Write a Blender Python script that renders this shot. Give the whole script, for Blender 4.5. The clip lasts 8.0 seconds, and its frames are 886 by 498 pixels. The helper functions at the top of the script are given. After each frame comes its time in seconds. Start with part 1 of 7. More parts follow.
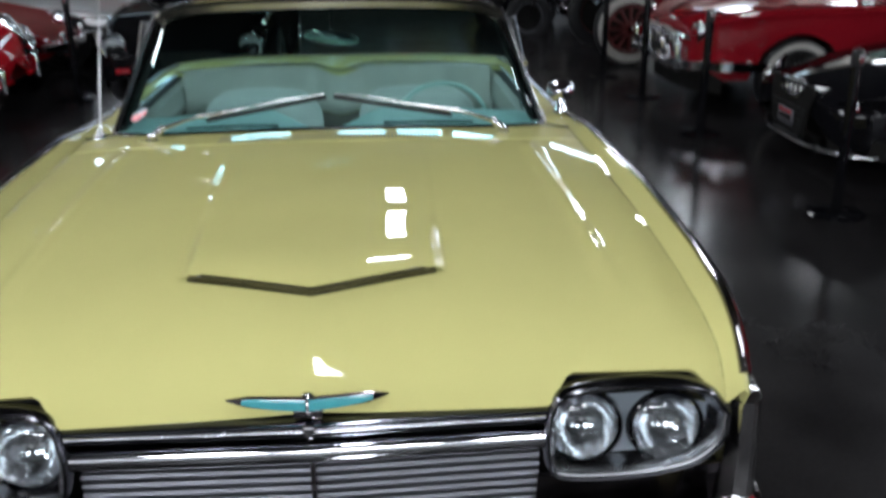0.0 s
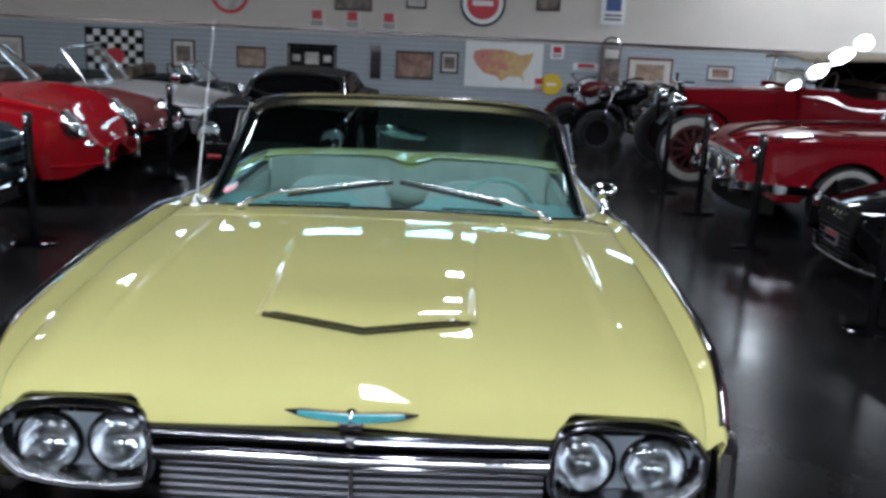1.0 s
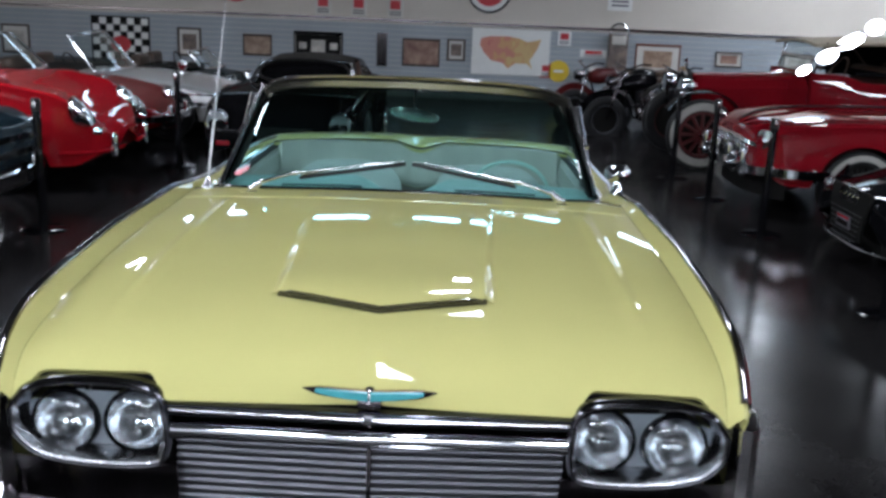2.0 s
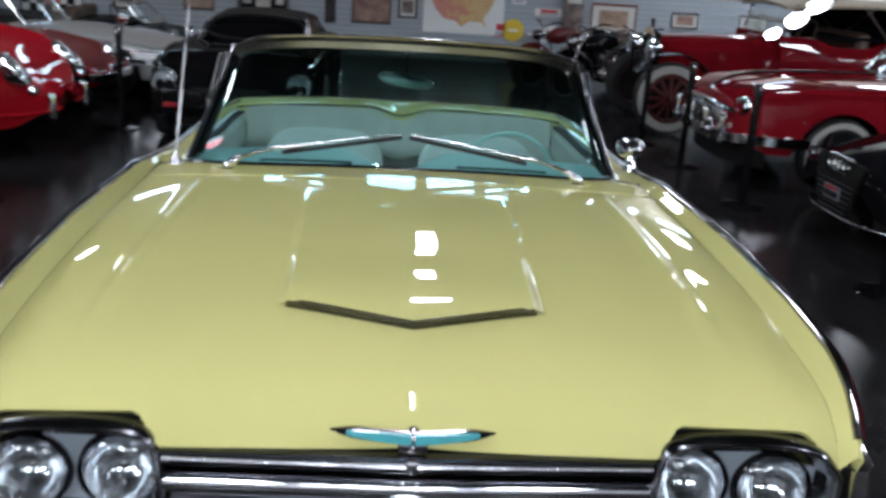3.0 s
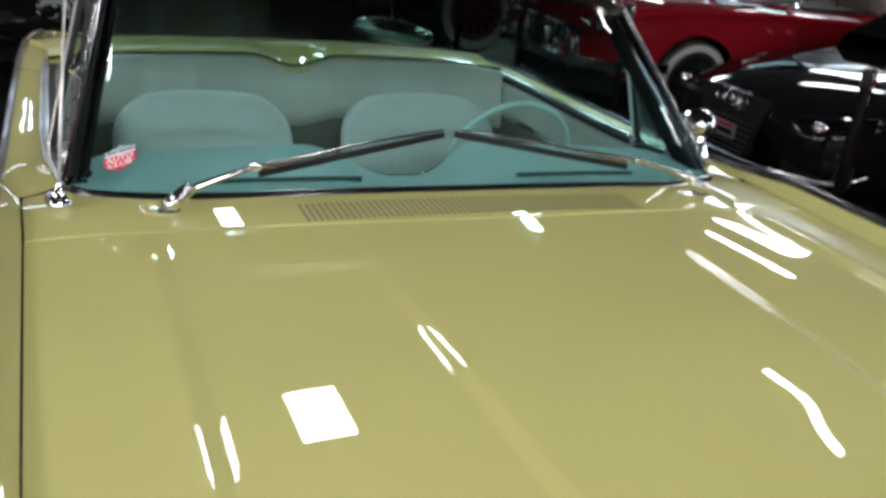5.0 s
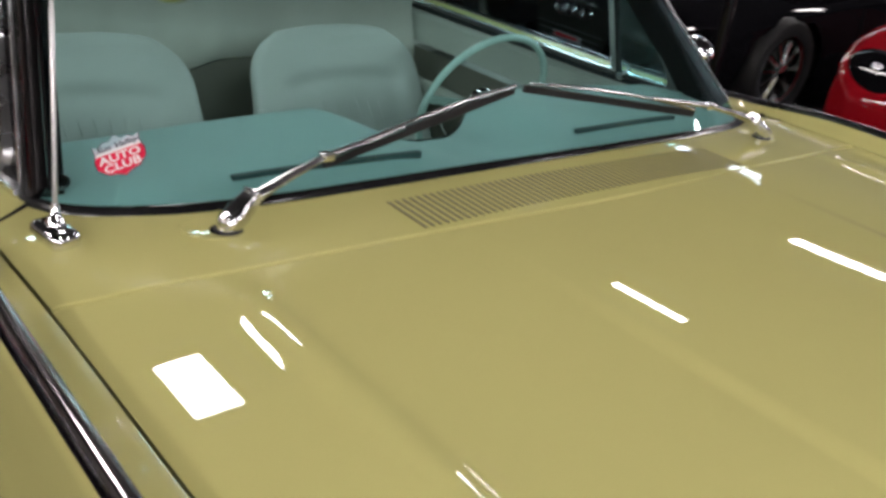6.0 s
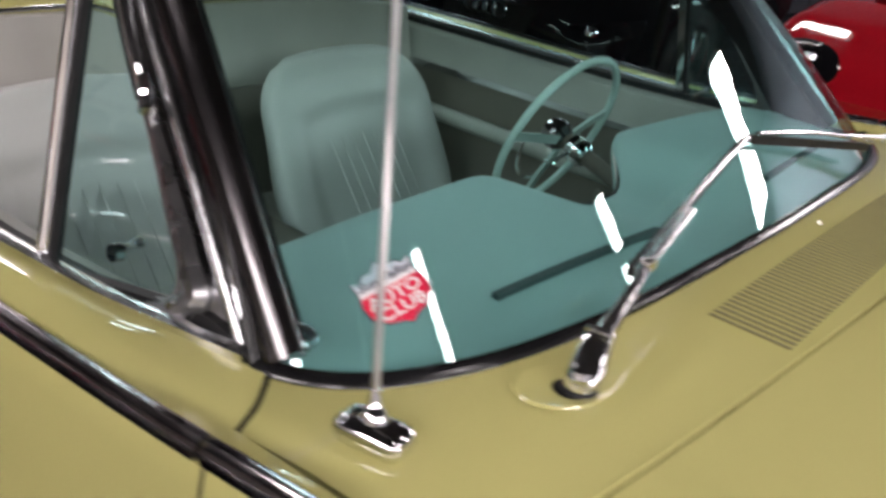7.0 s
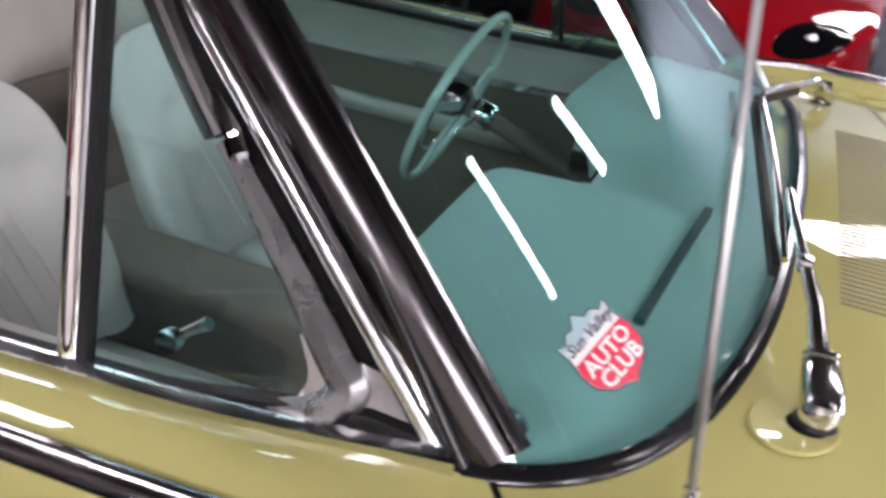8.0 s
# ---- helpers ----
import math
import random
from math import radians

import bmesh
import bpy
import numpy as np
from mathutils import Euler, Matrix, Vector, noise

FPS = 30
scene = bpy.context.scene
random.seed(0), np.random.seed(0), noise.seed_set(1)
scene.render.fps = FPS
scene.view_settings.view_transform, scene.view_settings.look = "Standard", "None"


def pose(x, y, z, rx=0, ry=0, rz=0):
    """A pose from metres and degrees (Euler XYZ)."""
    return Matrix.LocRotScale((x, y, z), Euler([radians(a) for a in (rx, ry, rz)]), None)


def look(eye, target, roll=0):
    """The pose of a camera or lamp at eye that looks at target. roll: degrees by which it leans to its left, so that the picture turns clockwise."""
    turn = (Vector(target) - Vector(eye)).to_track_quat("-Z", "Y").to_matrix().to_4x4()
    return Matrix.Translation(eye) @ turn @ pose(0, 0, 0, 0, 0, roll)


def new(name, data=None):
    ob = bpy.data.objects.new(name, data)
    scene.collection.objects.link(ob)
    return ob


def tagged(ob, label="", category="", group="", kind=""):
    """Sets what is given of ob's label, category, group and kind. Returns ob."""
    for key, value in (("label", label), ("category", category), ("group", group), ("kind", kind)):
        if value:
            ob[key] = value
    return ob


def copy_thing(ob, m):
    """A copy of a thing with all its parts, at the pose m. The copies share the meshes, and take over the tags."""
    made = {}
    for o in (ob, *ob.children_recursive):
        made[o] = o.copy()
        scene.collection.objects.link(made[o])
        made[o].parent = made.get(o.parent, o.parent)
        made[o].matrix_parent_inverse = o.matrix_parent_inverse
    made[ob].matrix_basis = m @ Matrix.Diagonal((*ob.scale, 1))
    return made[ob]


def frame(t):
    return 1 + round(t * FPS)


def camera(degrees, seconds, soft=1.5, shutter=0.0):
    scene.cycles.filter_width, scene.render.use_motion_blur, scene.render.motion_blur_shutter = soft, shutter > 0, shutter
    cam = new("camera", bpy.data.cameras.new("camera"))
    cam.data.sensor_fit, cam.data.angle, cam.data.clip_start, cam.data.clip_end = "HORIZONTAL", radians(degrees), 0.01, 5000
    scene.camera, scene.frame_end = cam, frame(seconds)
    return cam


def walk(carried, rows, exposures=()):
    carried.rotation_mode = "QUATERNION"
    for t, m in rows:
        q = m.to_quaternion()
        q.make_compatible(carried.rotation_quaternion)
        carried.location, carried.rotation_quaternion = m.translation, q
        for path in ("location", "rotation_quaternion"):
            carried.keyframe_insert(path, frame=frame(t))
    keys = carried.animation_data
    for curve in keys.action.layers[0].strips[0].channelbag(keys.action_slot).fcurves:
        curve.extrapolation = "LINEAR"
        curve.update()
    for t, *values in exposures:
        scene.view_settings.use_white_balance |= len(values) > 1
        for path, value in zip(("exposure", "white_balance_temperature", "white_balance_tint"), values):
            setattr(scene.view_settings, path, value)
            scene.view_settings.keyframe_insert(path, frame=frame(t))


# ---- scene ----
# the lens and the way of the camera
cam = camera(50.8, 8.0, soft=3.1, shutter=0.5)
PATH = [
    (0, (0.141, -1.661, 1.784), (0.291, 0.205, 1.079), -0.4),
    (0.5, (0.169, -1.947, 1.791), (0.253, -0.016, 1.276), 1.6),
    (1, (0.192, -2.092, 1.794), (0.202, -0.153, 1.306), 2.7),
    (1.2, (0.197, -2.140, 1.797), (0.172, -0.205, 1.294), 1.9),
    (2.3, (0.107, -1.98, 1.745), (0.122, -0.048, 1.229), 2.9),
    (2.5, (0.047, -1.879, 1.744), (0.07, 0.049, 1.21), 3.4),
    (3, (-0.079, -1.632, 1.727), (0.055, 0.275, 1.139), 3.5),
    (3.5, (-0.182, -1.226, 1.701), (0.133, 0.653, 1.093), 2.2),
    (4, (-0.391, -0.865, 1.668), (0.012, 1.003, 1.08), 2.7),
    (4.5, (-0.655, -0.552, 1.66), (-0.107, 1.265, 1.029), 3.9),
    (5, (-0.832, -0.097, 1.638), (-0.09, 1.608, 0.901), 6.1),
    (5.2, (-0.905, 0.057, 1.62), (-0.103, 1.71, 0.831), 5.2),
    (6.3, (-1.261, 0.876, 1.513), (0.063, 2.121, 0.678), 9.7),
    (6.5, (-1.291, 1.037, 1.504), (0.09, 2.222, 0.675), 10.1),
    (7, (-1.385, 1.368, 1.465), (0.08, 2.449, 0.638), 8.6),
    (7.5, (-1.455, 1.624, 1.45), (0.158, 2.463, 0.618), 8.5),
    (8, (-1.425, 1.853, 1.415), (0.303, 2.379, 0.555), 9.5),
]
walk(cam, [(t, look(e, g, r)) for t, e, g, r in PATH], exposures=[(0, 0.40, 6250, 11), (1, 0.52, 6000, 12), (2.5, 0.52, 6000, 12), (3.5, 0.40, 6200, 12), (4.5, 0.36, 6500, 12), (6.5, 0.27, 7200, 22), (7.5, 0.57, 7000, 24), (8, 0.58, 6850, 25)])

# ---------------------------------------------------------------- world
world = bpy.data.worlds.new("hall_air")
world.use_nodes = True
world.node_tree.nodes["Background"].inputs[0].default_value = (0.5, 0.55, 0.6, 1)
world.node_tree.nodes["Background"].inputs[1].default_value = 0.02
scene.world = world
LAMP_POWER = 41.0
CEIL = 4.3

# ---------------------------------------------------------------- materials
def mat_base(name):
    m = bpy.data.materials.new(name)
    m.use_nodes = True
    return m, m.node_tree.nodes, m.node_tree.links, m.node_tree.nodes["Principled BSDF"]


def surface(name, color, rough=0.5, metal=0.0, coat=0.0, vary=0.12, scale=6.0, fine=120.0, bump=0.0, rough_vary=0.1,
            second=None, coat_rough=0.03, spec=0.5, ior=1.5):
    """A painted, metal or cloth surface: two scales of noise in colour and roughness, and a fine relief."""
    m, n, l, b = mat_base(name)
    b.inputs["Metallic"].default_value = metal
    b.inputs["Coat Weight"].default_value = coat
    b.inputs["Specular IOR Level"].default_value = spec
    b.inputs["IOR"].default_value = ior
    b.inputs["Coat Roughness"].default_value = coat_rough
    tc = n.new("ShaderNodeTexCoord")
    big, small = n.new("ShaderNodeTexNoise"), n.new("ShaderNodeTexNoise")
    big.inputs["Scale"].default_value, small.inputs["Scale"].default_value = scale, fine
    big.inputs["Detail"].default_value = 4
    for t in (big, small):
        l.new(tc.outputs["Object"], t.inputs["Vector"])
    mixn = n.new("ShaderNodeMath")
    mixn.operation = "MULTIPLY_ADD"
    mixn.inputs[1].default_value = 0.35
    l.new(small.outputs["Fac"], mixn.inputs[0])
    l.new(big.outputs["Fac"], mixn.inputs[2])
    ramp = n.new("ShaderNodeValToRGB")
    lo = [c * (1 - vary) for c in color]
    hi = list(second) if second else [min(1, c * (1 + vary)) for c in color]
    ramp.color_ramp.elements[0].color, ramp.color_ramp.elements[1].color = (*lo, 1), (*hi, 1)
    ramp.color_ramp.elements[0].position, ramp.color_ramp.elements[1].position = 0.42, 0.95
    l.new(mixn.outputs[0], ramp.inputs[0])
    l.new(ramp.outputs[0], b.inputs["Base Color"])
    rr = n.new("ShaderNodeMapRange")
    rr.inputs[1].default_value, rr.inputs[2].default_value = 0.3, 0.8
    rr.inputs[3].default_value, rr.inputs[4].default_value = max(0.0, rough * (1 - rough_vary)), min(1, rough * (1 + rough_vary))
    l.new(big.outputs["Fac"], rr.inputs[0])
    l.new(rr.outputs[0], b.inputs["Roughness"])
    if bump:
        bp = n.new("ShaderNodeBump")
        bp.inputs["Strength"].default_value, bp.inputs["Distance"].default_value = bump, 0.002
        l.new(small.outputs["Fac"], bp.inputs["Height"])
        l.new(bp.outputs[0], b.inputs["Normal"])
    return m


def glass(name, tint, gloss=1.0):
    """Clear or tinted pane: what lies behind shows through the tint, the sheen grows at a slant."""
    m, n, l, b = mat_base(name)
    n.remove(b)
    tr, gl, lw, mx = (n.new("ShaderNodeBsdfTransparent"), n.new("ShaderNodeBsdfGlossy"), n.new("ShaderNodeLayerWeight"),
                      n.new("ShaderNodeMixShader"))
    power, scale = n.new("ShaderNodeMath"), n.new("ShaderNodeMath")
    power.operation, scale.operation = "POWER", "MULTIPLY_ADD"
    power.inputs[1].default_value = 4.0
    scale.inputs[1].default_value, scale.inputs[2].default_value = 0.45, 0.045
    tr.inputs[0].default_value = (*tint, 1)
    gl.inputs["Roughness"].default_value = 0.0
    gl.inputs[0].default_value = (gloss, gloss, gloss, 1)
    l.new(lw.outputs["Facing"], power.inputs[0])
    l.new(power.outputs[0], scale.inputs[0])
    l.new(scale.outputs[0], mx.inputs[0])
    l.new(tr.outputs[0], mx.inputs[1])
    l.new(gl.outputs[0], mx.inputs[2])
    l.new(mx.outputs[0], n["Material Output"].inputs[0])
    return m


def glow(name, color, strength):
    m, n, l, b = mat_base(name)
    b.inputs["Base Color"].default_value = (*color, 1)
    b.inputs["Emission Color"].default_value = (*color, 1)
    b.inputs["Emission Strength"].default_value = strength
    return m


YELLOW = surface("yellow_paint", (0.512, 0.480, 0.188), 0.32, coat=1.0, vary=0.03, scale=2.5, fine=900, coat_rough=0.015, spec=0.08, ior=1.02)
CHROME = surface("chrome", (0.78, 0.78, 0.80), 0.07, metal=1.0, vary=0.04, scale=14, fine=200, rough_vary=0.5)
STEEL = surface("brushed_steel", (0.60, 0.585, 0.585), 0.21, metal=1.0, vary=0.1, scale=9, fine=300, rough_vary=0.4)
DARKCHROME = surface("dark_chrome", (0.34, 0.31, 0.32), 0.15, metal=1.0, vary=0.12, scale=9, fine=120, rough_vary=0.4)
SEALRUBBER = surface("glossy_black_rubber", (0.010, 0.010, 0.011), 0.22, vary=0.25, scale=14, fine=160, bump=0.06, spec=0.5, rough_vary=0.5)
RUBBER = surface("black_rubber", (0.012, 0.012, 0.013), 0.5, vary=0.25, scale=20, fine=300, bump=0.15, spec=0.3)
# black for the shade in gaps and openings, and for some black parts
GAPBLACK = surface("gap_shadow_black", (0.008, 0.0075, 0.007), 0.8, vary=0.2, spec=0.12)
TURQ = surface("turquoise_enamel", (0.08, 0.38, 0.41), 0.25, coat=0.8, vary=0.08, scale=30)
DASHMAT = surface("turquoise_padded_vinyl", (0.30, 0.47, 0.455), 0.55, vary=0.06, scale=5, fine=700, bump=0.25)
VINYL = surface("pearl_white_vinyl", (0.46, 0.48, 0.46), 0.42, vary=0.06, scale=4, fine=500, bump=0.3)
CARPET = surface("beige_carpet", (0.30, 0.27, 0.22), 0.95, vary=0.25, scale=8, fine=500, bump=0.8)
WHEELPLASTIC = surface("pale_turquoise_plastic", (0.42, 0.58, 0.54), 0.25, coat=0.6, vary=0.05)
PLATEGREY = surface("lamp_plate_grey", (0.19, 0.215, 0.24), 0.45, metal=0.0, vary=0.08, scale=10)
GRILLEGREY = surface("grille_aluminium", (0.22, 0.22, 0.245), 0.42, metal=0.9, vary=0.1, scale=12)
REDPAINT = surface("red_paint", (0.29, 0.006, 0.011), 0.3, coat=0.6, vary=0.08, scale=3, spec=0.08, ior=1.02)
MAROON = surface("dark_red_paint", (0.15, 0.005, 0.009), 0.3, coat=0.7, vary=0.1, scale=3, spec=0.08, ior=1.02)
BLACKPAINT = surface("black_paint", (0.004, 0.004, 0.005), 0.4, coat=0.45, vary=0.2, scale=3, spec=0.02, ior=1.02)
DULLBLACK = surface("dull_black_paint", (0.0035, 0.0035, 0.004), 0.45, coat=0.25, vary=0.2, scale=3, spec=0.02, ior=1.02)
SILVERPAINT = surface("silver_paint", (0.46, 0.46, 0.46), 0.32, metal=0.55, coat=1.0, vary=0.06, scale=3, spec=0.08)
BLUEPAINT = surface("dark_blue_paint", (0.014, 0.026, 0.036), 0.3, coat=0.6, vary=0.1, scale=3, spec=0.08, ior=1.02)
GREENPAINT = surface("dark_green_paint", (0.006, 0.012, 0.010), 0.35, coat=0.4, vary=0.1, scale=3, spec=0.05, ior=1.02)
WHITEWALL = surface("whitewall_rubber", (0.27, 0.26, 0.24), 0.6, vary=0.12, scale=14)
WHITE = surface("white_paint", (0.78, 0.78, 0.76), 0.5, vary=0.04)
CANVAS = surface("tan_canvas", (0.30, 0.25, 0.18), 0.85, vary=0.15, scale=6, fine=300, bump=0.5)
BLACKCANVAS = surface("black_canvas", (0.006, 0.006, 0.007), 0.8, vary=0.2, scale=6, fine=300, bump=0.5, spec=0.15, ior=1.02)
BROWNLEATHER = surface("brown_leather", (0.06, 0.035, 0.022), 0.5, vary=0.2, scale=8, bump=0.3)
WOODDARK = surface("dark_wood", (0.05, 0.03, 0.02), 0.4, vary=0.3, scale=12)
TINT = glass("green_tinted_glass", (0.76, 0.91, 0.905))
# the screen's glass darkens into a shade band near its head
SHADEBAND = glass("shade_band_glass", (0.66, 0.875, 0.87))
_n, _l = SHADEBAND.node_tree.nodes, SHADEBAND.node_tree.links
_tc, _sep, _rng, _rmp = (_n.new("ShaderNodeTexCoord"), _n.new("ShaderNodeSeparateXYZ"), _n.new("ShaderNodeMapRange"), _n.new("ShaderNodeValToRGB"))
_rng.inputs[1].default_value, _rng.inputs[2].default_value = 1.17, 1.33
_rmp.color_ramp.elements[0].color, _rmp.color_ramp.elements[1].color = (0.70, 0.885, 0.875, 1), (0.31, 0.38, 0.35, 1)
_l.new(_tc.outputs["Object"], _sep.inputs[0])
_l.new(_sep.outputs["Z"], _rng.inputs[0])
_l.new(_rng.outputs[0], _rmp.inputs[0])
_l.new(_rmp.outputs[0], [q for q in _n if q.type == "BSDF_TRANSPARENT"][0].inputs[0])
CLEAR = glass("clear_glass", (0.93, 0.96, 0.96))
DARKGLASS = glass("smoked_glass", (0.22, 0.24, 0.25))
# number plate grey, darker than the lamp plates
PLATEDIM = surface("dark_plate_grey", (0.10, 0.095, 0.11), 0.6, vary=0.15, scale=12)
LAMPGLASS = surface("ribbed_lamp_glass", (0.66, 0.69, 0.71), 0.16, metal=0.75, coat=0.5, vary=0.1, scale=40, fine=300)
REFLECTOR = surface("lamp_reflector", (0.50, 0.51, 0.53), 0.16, metal=1.0, vary=0.03, scale=30, rough_vary=0.1)
LAMPBOWL = surface("silvered_lamp_bowl", (0.55, 0.57, 0.60), 0.34, metal=0.5, vary=0.12, scale=60, fine=200)
MIRROR = surface("mirror_silver", (0.90, 0.93, 0.93), 0.02, metal=1.0, vary=0.01)
TUBE = glow("lamp_tube_white", (0.93, 0.97, 1.0), LAMP_POWER)

# ---------------------------------------------------------------- mesh helpers
def thing(name, label, category, m=None, group="", kind=""):
    ob = tagged(new(name), label, category, group, kind)
    if m is not None:
        ob.matrix_basis = m
    return ob


def mesh_part(name, verts, faces, mat, parent=None, label="", smooth=True, sharp=0.7):
    me = bpy.data.meshes.new(name)
    me.from_pydata([tuple(map(float, v)) for v in verts], [], faces)
    bm = bmesh.new()
    bm.from_mesh(me)
    bmesh.ops.recalc_face_normals(bm, faces=bm.faces)
    for e in bm.edges:
        if len(e.link_faces) == 2 and e.calc_face_angle(0) > sharp:
            e.smooth = False
    bm.to_mesh(me)
    bm.free()
    me.materials.append(mat)
    if smooth:
        for p in me.polygons:
            p.use_smooth = True
    ob = new(name, me)
    ob.parent = parent
    if label:
        ob["label"] = label
    return ob


class Bag:
    """Gathers verts and faces of one mesh."""

    def __init__(self):
        self.v, self.f = [], []

    def add(self, verts, faces):
        k = len(self.v)
        self.v += [tuple(map(float, p)) for p in verts]
        self.f += [tuple(i + k for i in q) for q in faces]
        return self

    def moved(self, m):
        self.v = [tuple(m @ Vector(p)) for p in self.v]
        return self

    def put(self, name, mat, parent=None, label="", smooth=True, sharp=0.7):
        return mesh_part(name, self.v, self.f, mat, parent, label, smooth, sharp)


def lerp_keys(keys, y):
    """Smooth value between (position, value) keys."""
    if y <= keys[0][0]:
        return keys[0][1]
    for (a, va), (b, vb) in zip(keys, keys[1:]):
        if y <= b:
            return va + (vb - va) * (y - a) / (b - a)
    return keys[-1][1]


def smooth_keys(keys, n=240):
    """The same, rounded: a table with its corners eased."""
    a, b = keys[0][0], keys[-1][0]
    ys = [a + (b - a) * i / n for i in range(n + 1)]
    v = np.array([lerp_keys(keys, y) for y in ys])
    for _ in range(14):
        v[1:-1] = (v[:-2] + 2 * v[1:-1] + v[2:]) / 4
    return lambda y: float(np.interp(y, ys, v))


def slope_keys(start, keys, n=600):
    """A curve from its slopes: it begins at start, and its tilt changes evenly from key to key."""
    ys = np.linspace(keys[0][0], keys[-1][0], n + 1)
    d = np.interp(ys, [k[0] for k in keys], [k[1] for k in keys])
    v = start + np.concatenate([[0.0], np.cumsum((d[1:] + d[:-1]) / 2 * np.diff(ys))])
    return lambda y: float(np.interp(y, ys, v))


def sstep(a, b, x):
    t = min(1.0, max(0.0, (x - a) / (b - a)))
    return t * t * (3 - 2 * t)


def sheet(P, thick=0.0):
    """Verts and faces of a grid of points; with thick, a closed shell that reaches below it."""
    P = np.array(P, float)
    nu, nv = P.shape[:2]
    verts = list(P.reshape(-1, 3))
    q = lambda i, j, o=0: o + i * nv + j
    faces = [(q(i, j), q(i + 1, j), q(i + 1, j + 1), q(i, j + 1)) for i in range(nu - 1) for j in range(nv - 1)]
    if thick:
        du, dv = np.gradient(P, axis=0), np.gradient(P, axis=1)
        N = np.cross(du, dv)
        N /= np.linalg.norm(N, axis=2, keepdims=True) + 1e-9
        if N[..., 2].mean() < 0:
            N = -N
        k = nu * nv
        verts += list((P - N * thick).reshape(-1, 3))
        faces += [tuple(reversed([i + k for i in f])) for f in faces]
        for i in range(nu - 1):
            for j in (0, nv - 1):
                faces.append((q(i, j), q(i + 1, j), q(i + 1, j, k), q(i, j, k)))
        for j in range(nv - 1):
            for i in (0, nu - 1):
                faces.append((q(i, j), q(i, j + 1), q(i, j + 1, k), q(i, j, k)))
    return verts, faces


def sweep(path, prof, up=(0, 0, 1), closed=False, caps=True, scale=None):
    """A profile (side, up) carried along a path."""
    pts = [Vector(p) for p in path]
    n, verts, faces = len(pts), [], []
    upv = Vector(up)
    for i, p in enumerate(pts):
        a = pts[(i - 1) % n] if closed or i else pts[0]
        b = pts[(i + 1) % n] if closed or i < n - 1 else pts[-1]
        d = (b - a).normalized()
        s = d.cross(upv)
        s = s.normalized() if s.length > 1e-5 else Vector((1, 0, 0))
        u = s.cross(d)
        k = scale[i] if scale else 1.0
        verts += [p + s * x * k + u * z * k for x, z in prof]
    m = len(prof)
    for i in range(n if closed else n - 1):
        for j in range(m):
            a, b = i * m, ((i + 1) % n) * m
            faces.append((a + j, a + (j + 1) % m, b + (j + 1) % m, b + j))
    if caps and not closed:
        faces += [tuple(range(m)), tuple(reversed(range((n - 1) * m, n * m)))]
    return verts, faces


def ring(r, n=10, rz=None):
    return [(r * math.cos(2 * math.pi * i / n), (rz or r) * math.sin(2 * math.pi * i / n)) for i in range(n)]


def tube(path, r, n=10, up=(0, 0, 1), closed=False, scale=None):
    return sweep(path, ring(r, n), up, closed, True, scale)


def lathe(prof, n=28, axis="y"):
    """Turns a profile of (radius, along) round an axis through the origin."""
    verts, faces, m = [], [], len(prof)
    for i in range(n):
        c, s = math.cos(2 * math.pi * i / n), math.sin(2 * math.pi * i / n)
        for r, h in prof:
            verts.append({"y": (r * c, h, r * s), "z": (r * c, r * s, h), "x": (h, r * c, r * s)}[axis])
    for i in range(n):
        for j in range(m - 1):
            a, b = i * m, ((i + 1) % n) * m
            faces.append((a + j, a + j + 1, b + j + 1, b + j))
    return verts, faces


def block(cx, cy, cz, sx, sy, sz, bevel=0.0, seg=2):
    bm = bmesh.new()
    bmesh.ops.create_cube(bm, size=1)
    for v in bm.verts:
        v.co = (v.co.x * sx + cx, v.co.y * sy + cy, v.co.z * sz + cz)
    if bevel:
        bmesh.ops.bevel(bm, geom=bm.edges[:], offset=bevel, segments=seg, affect="EDGES", profile=0.5)
    bm.verts.index_update()
    out = [v.co.copy() for v in bm.verts], [tuple(v.index for v in f.verts) for f in bm.faces]
    bm.free()
    return out


def rounded_loop(corners, k=6, n=3):
    """Cuts the corners of a closed polygon k times over."""
    p = [Vector(c) for c in corners]
    for _ in range(n):
        q = []
        for a, b in zip(p, p[1:] + p[:1]):
            q += [a * 0.75 + b * 0.25, a * 0.25 + b * 0.75]
        p = q
    return p


def curve_pts(keys, n=60):
    """A smooth open curve through points (Catmull-Rom)."""
    p = [Vector(k) for k in keys]
    p = [p[0] * 2 - p[1]] + p + [p[-1] * 2 - p[-2]]
    out = []
    seg = len(p) - 3
    for i in range(n + 1):
        u = i / n * seg
        j = min(int(u), seg - 1)
        t = u - j
        a, b, c, d = p[j:j + 4]
        out.append(0.5 * ((2 * b) + (c - a) * t + (2 * a - 5 * b + 4 * c - d) * t * t + (3 * b - a - 3 * c + d) * t ** 3))
    return out


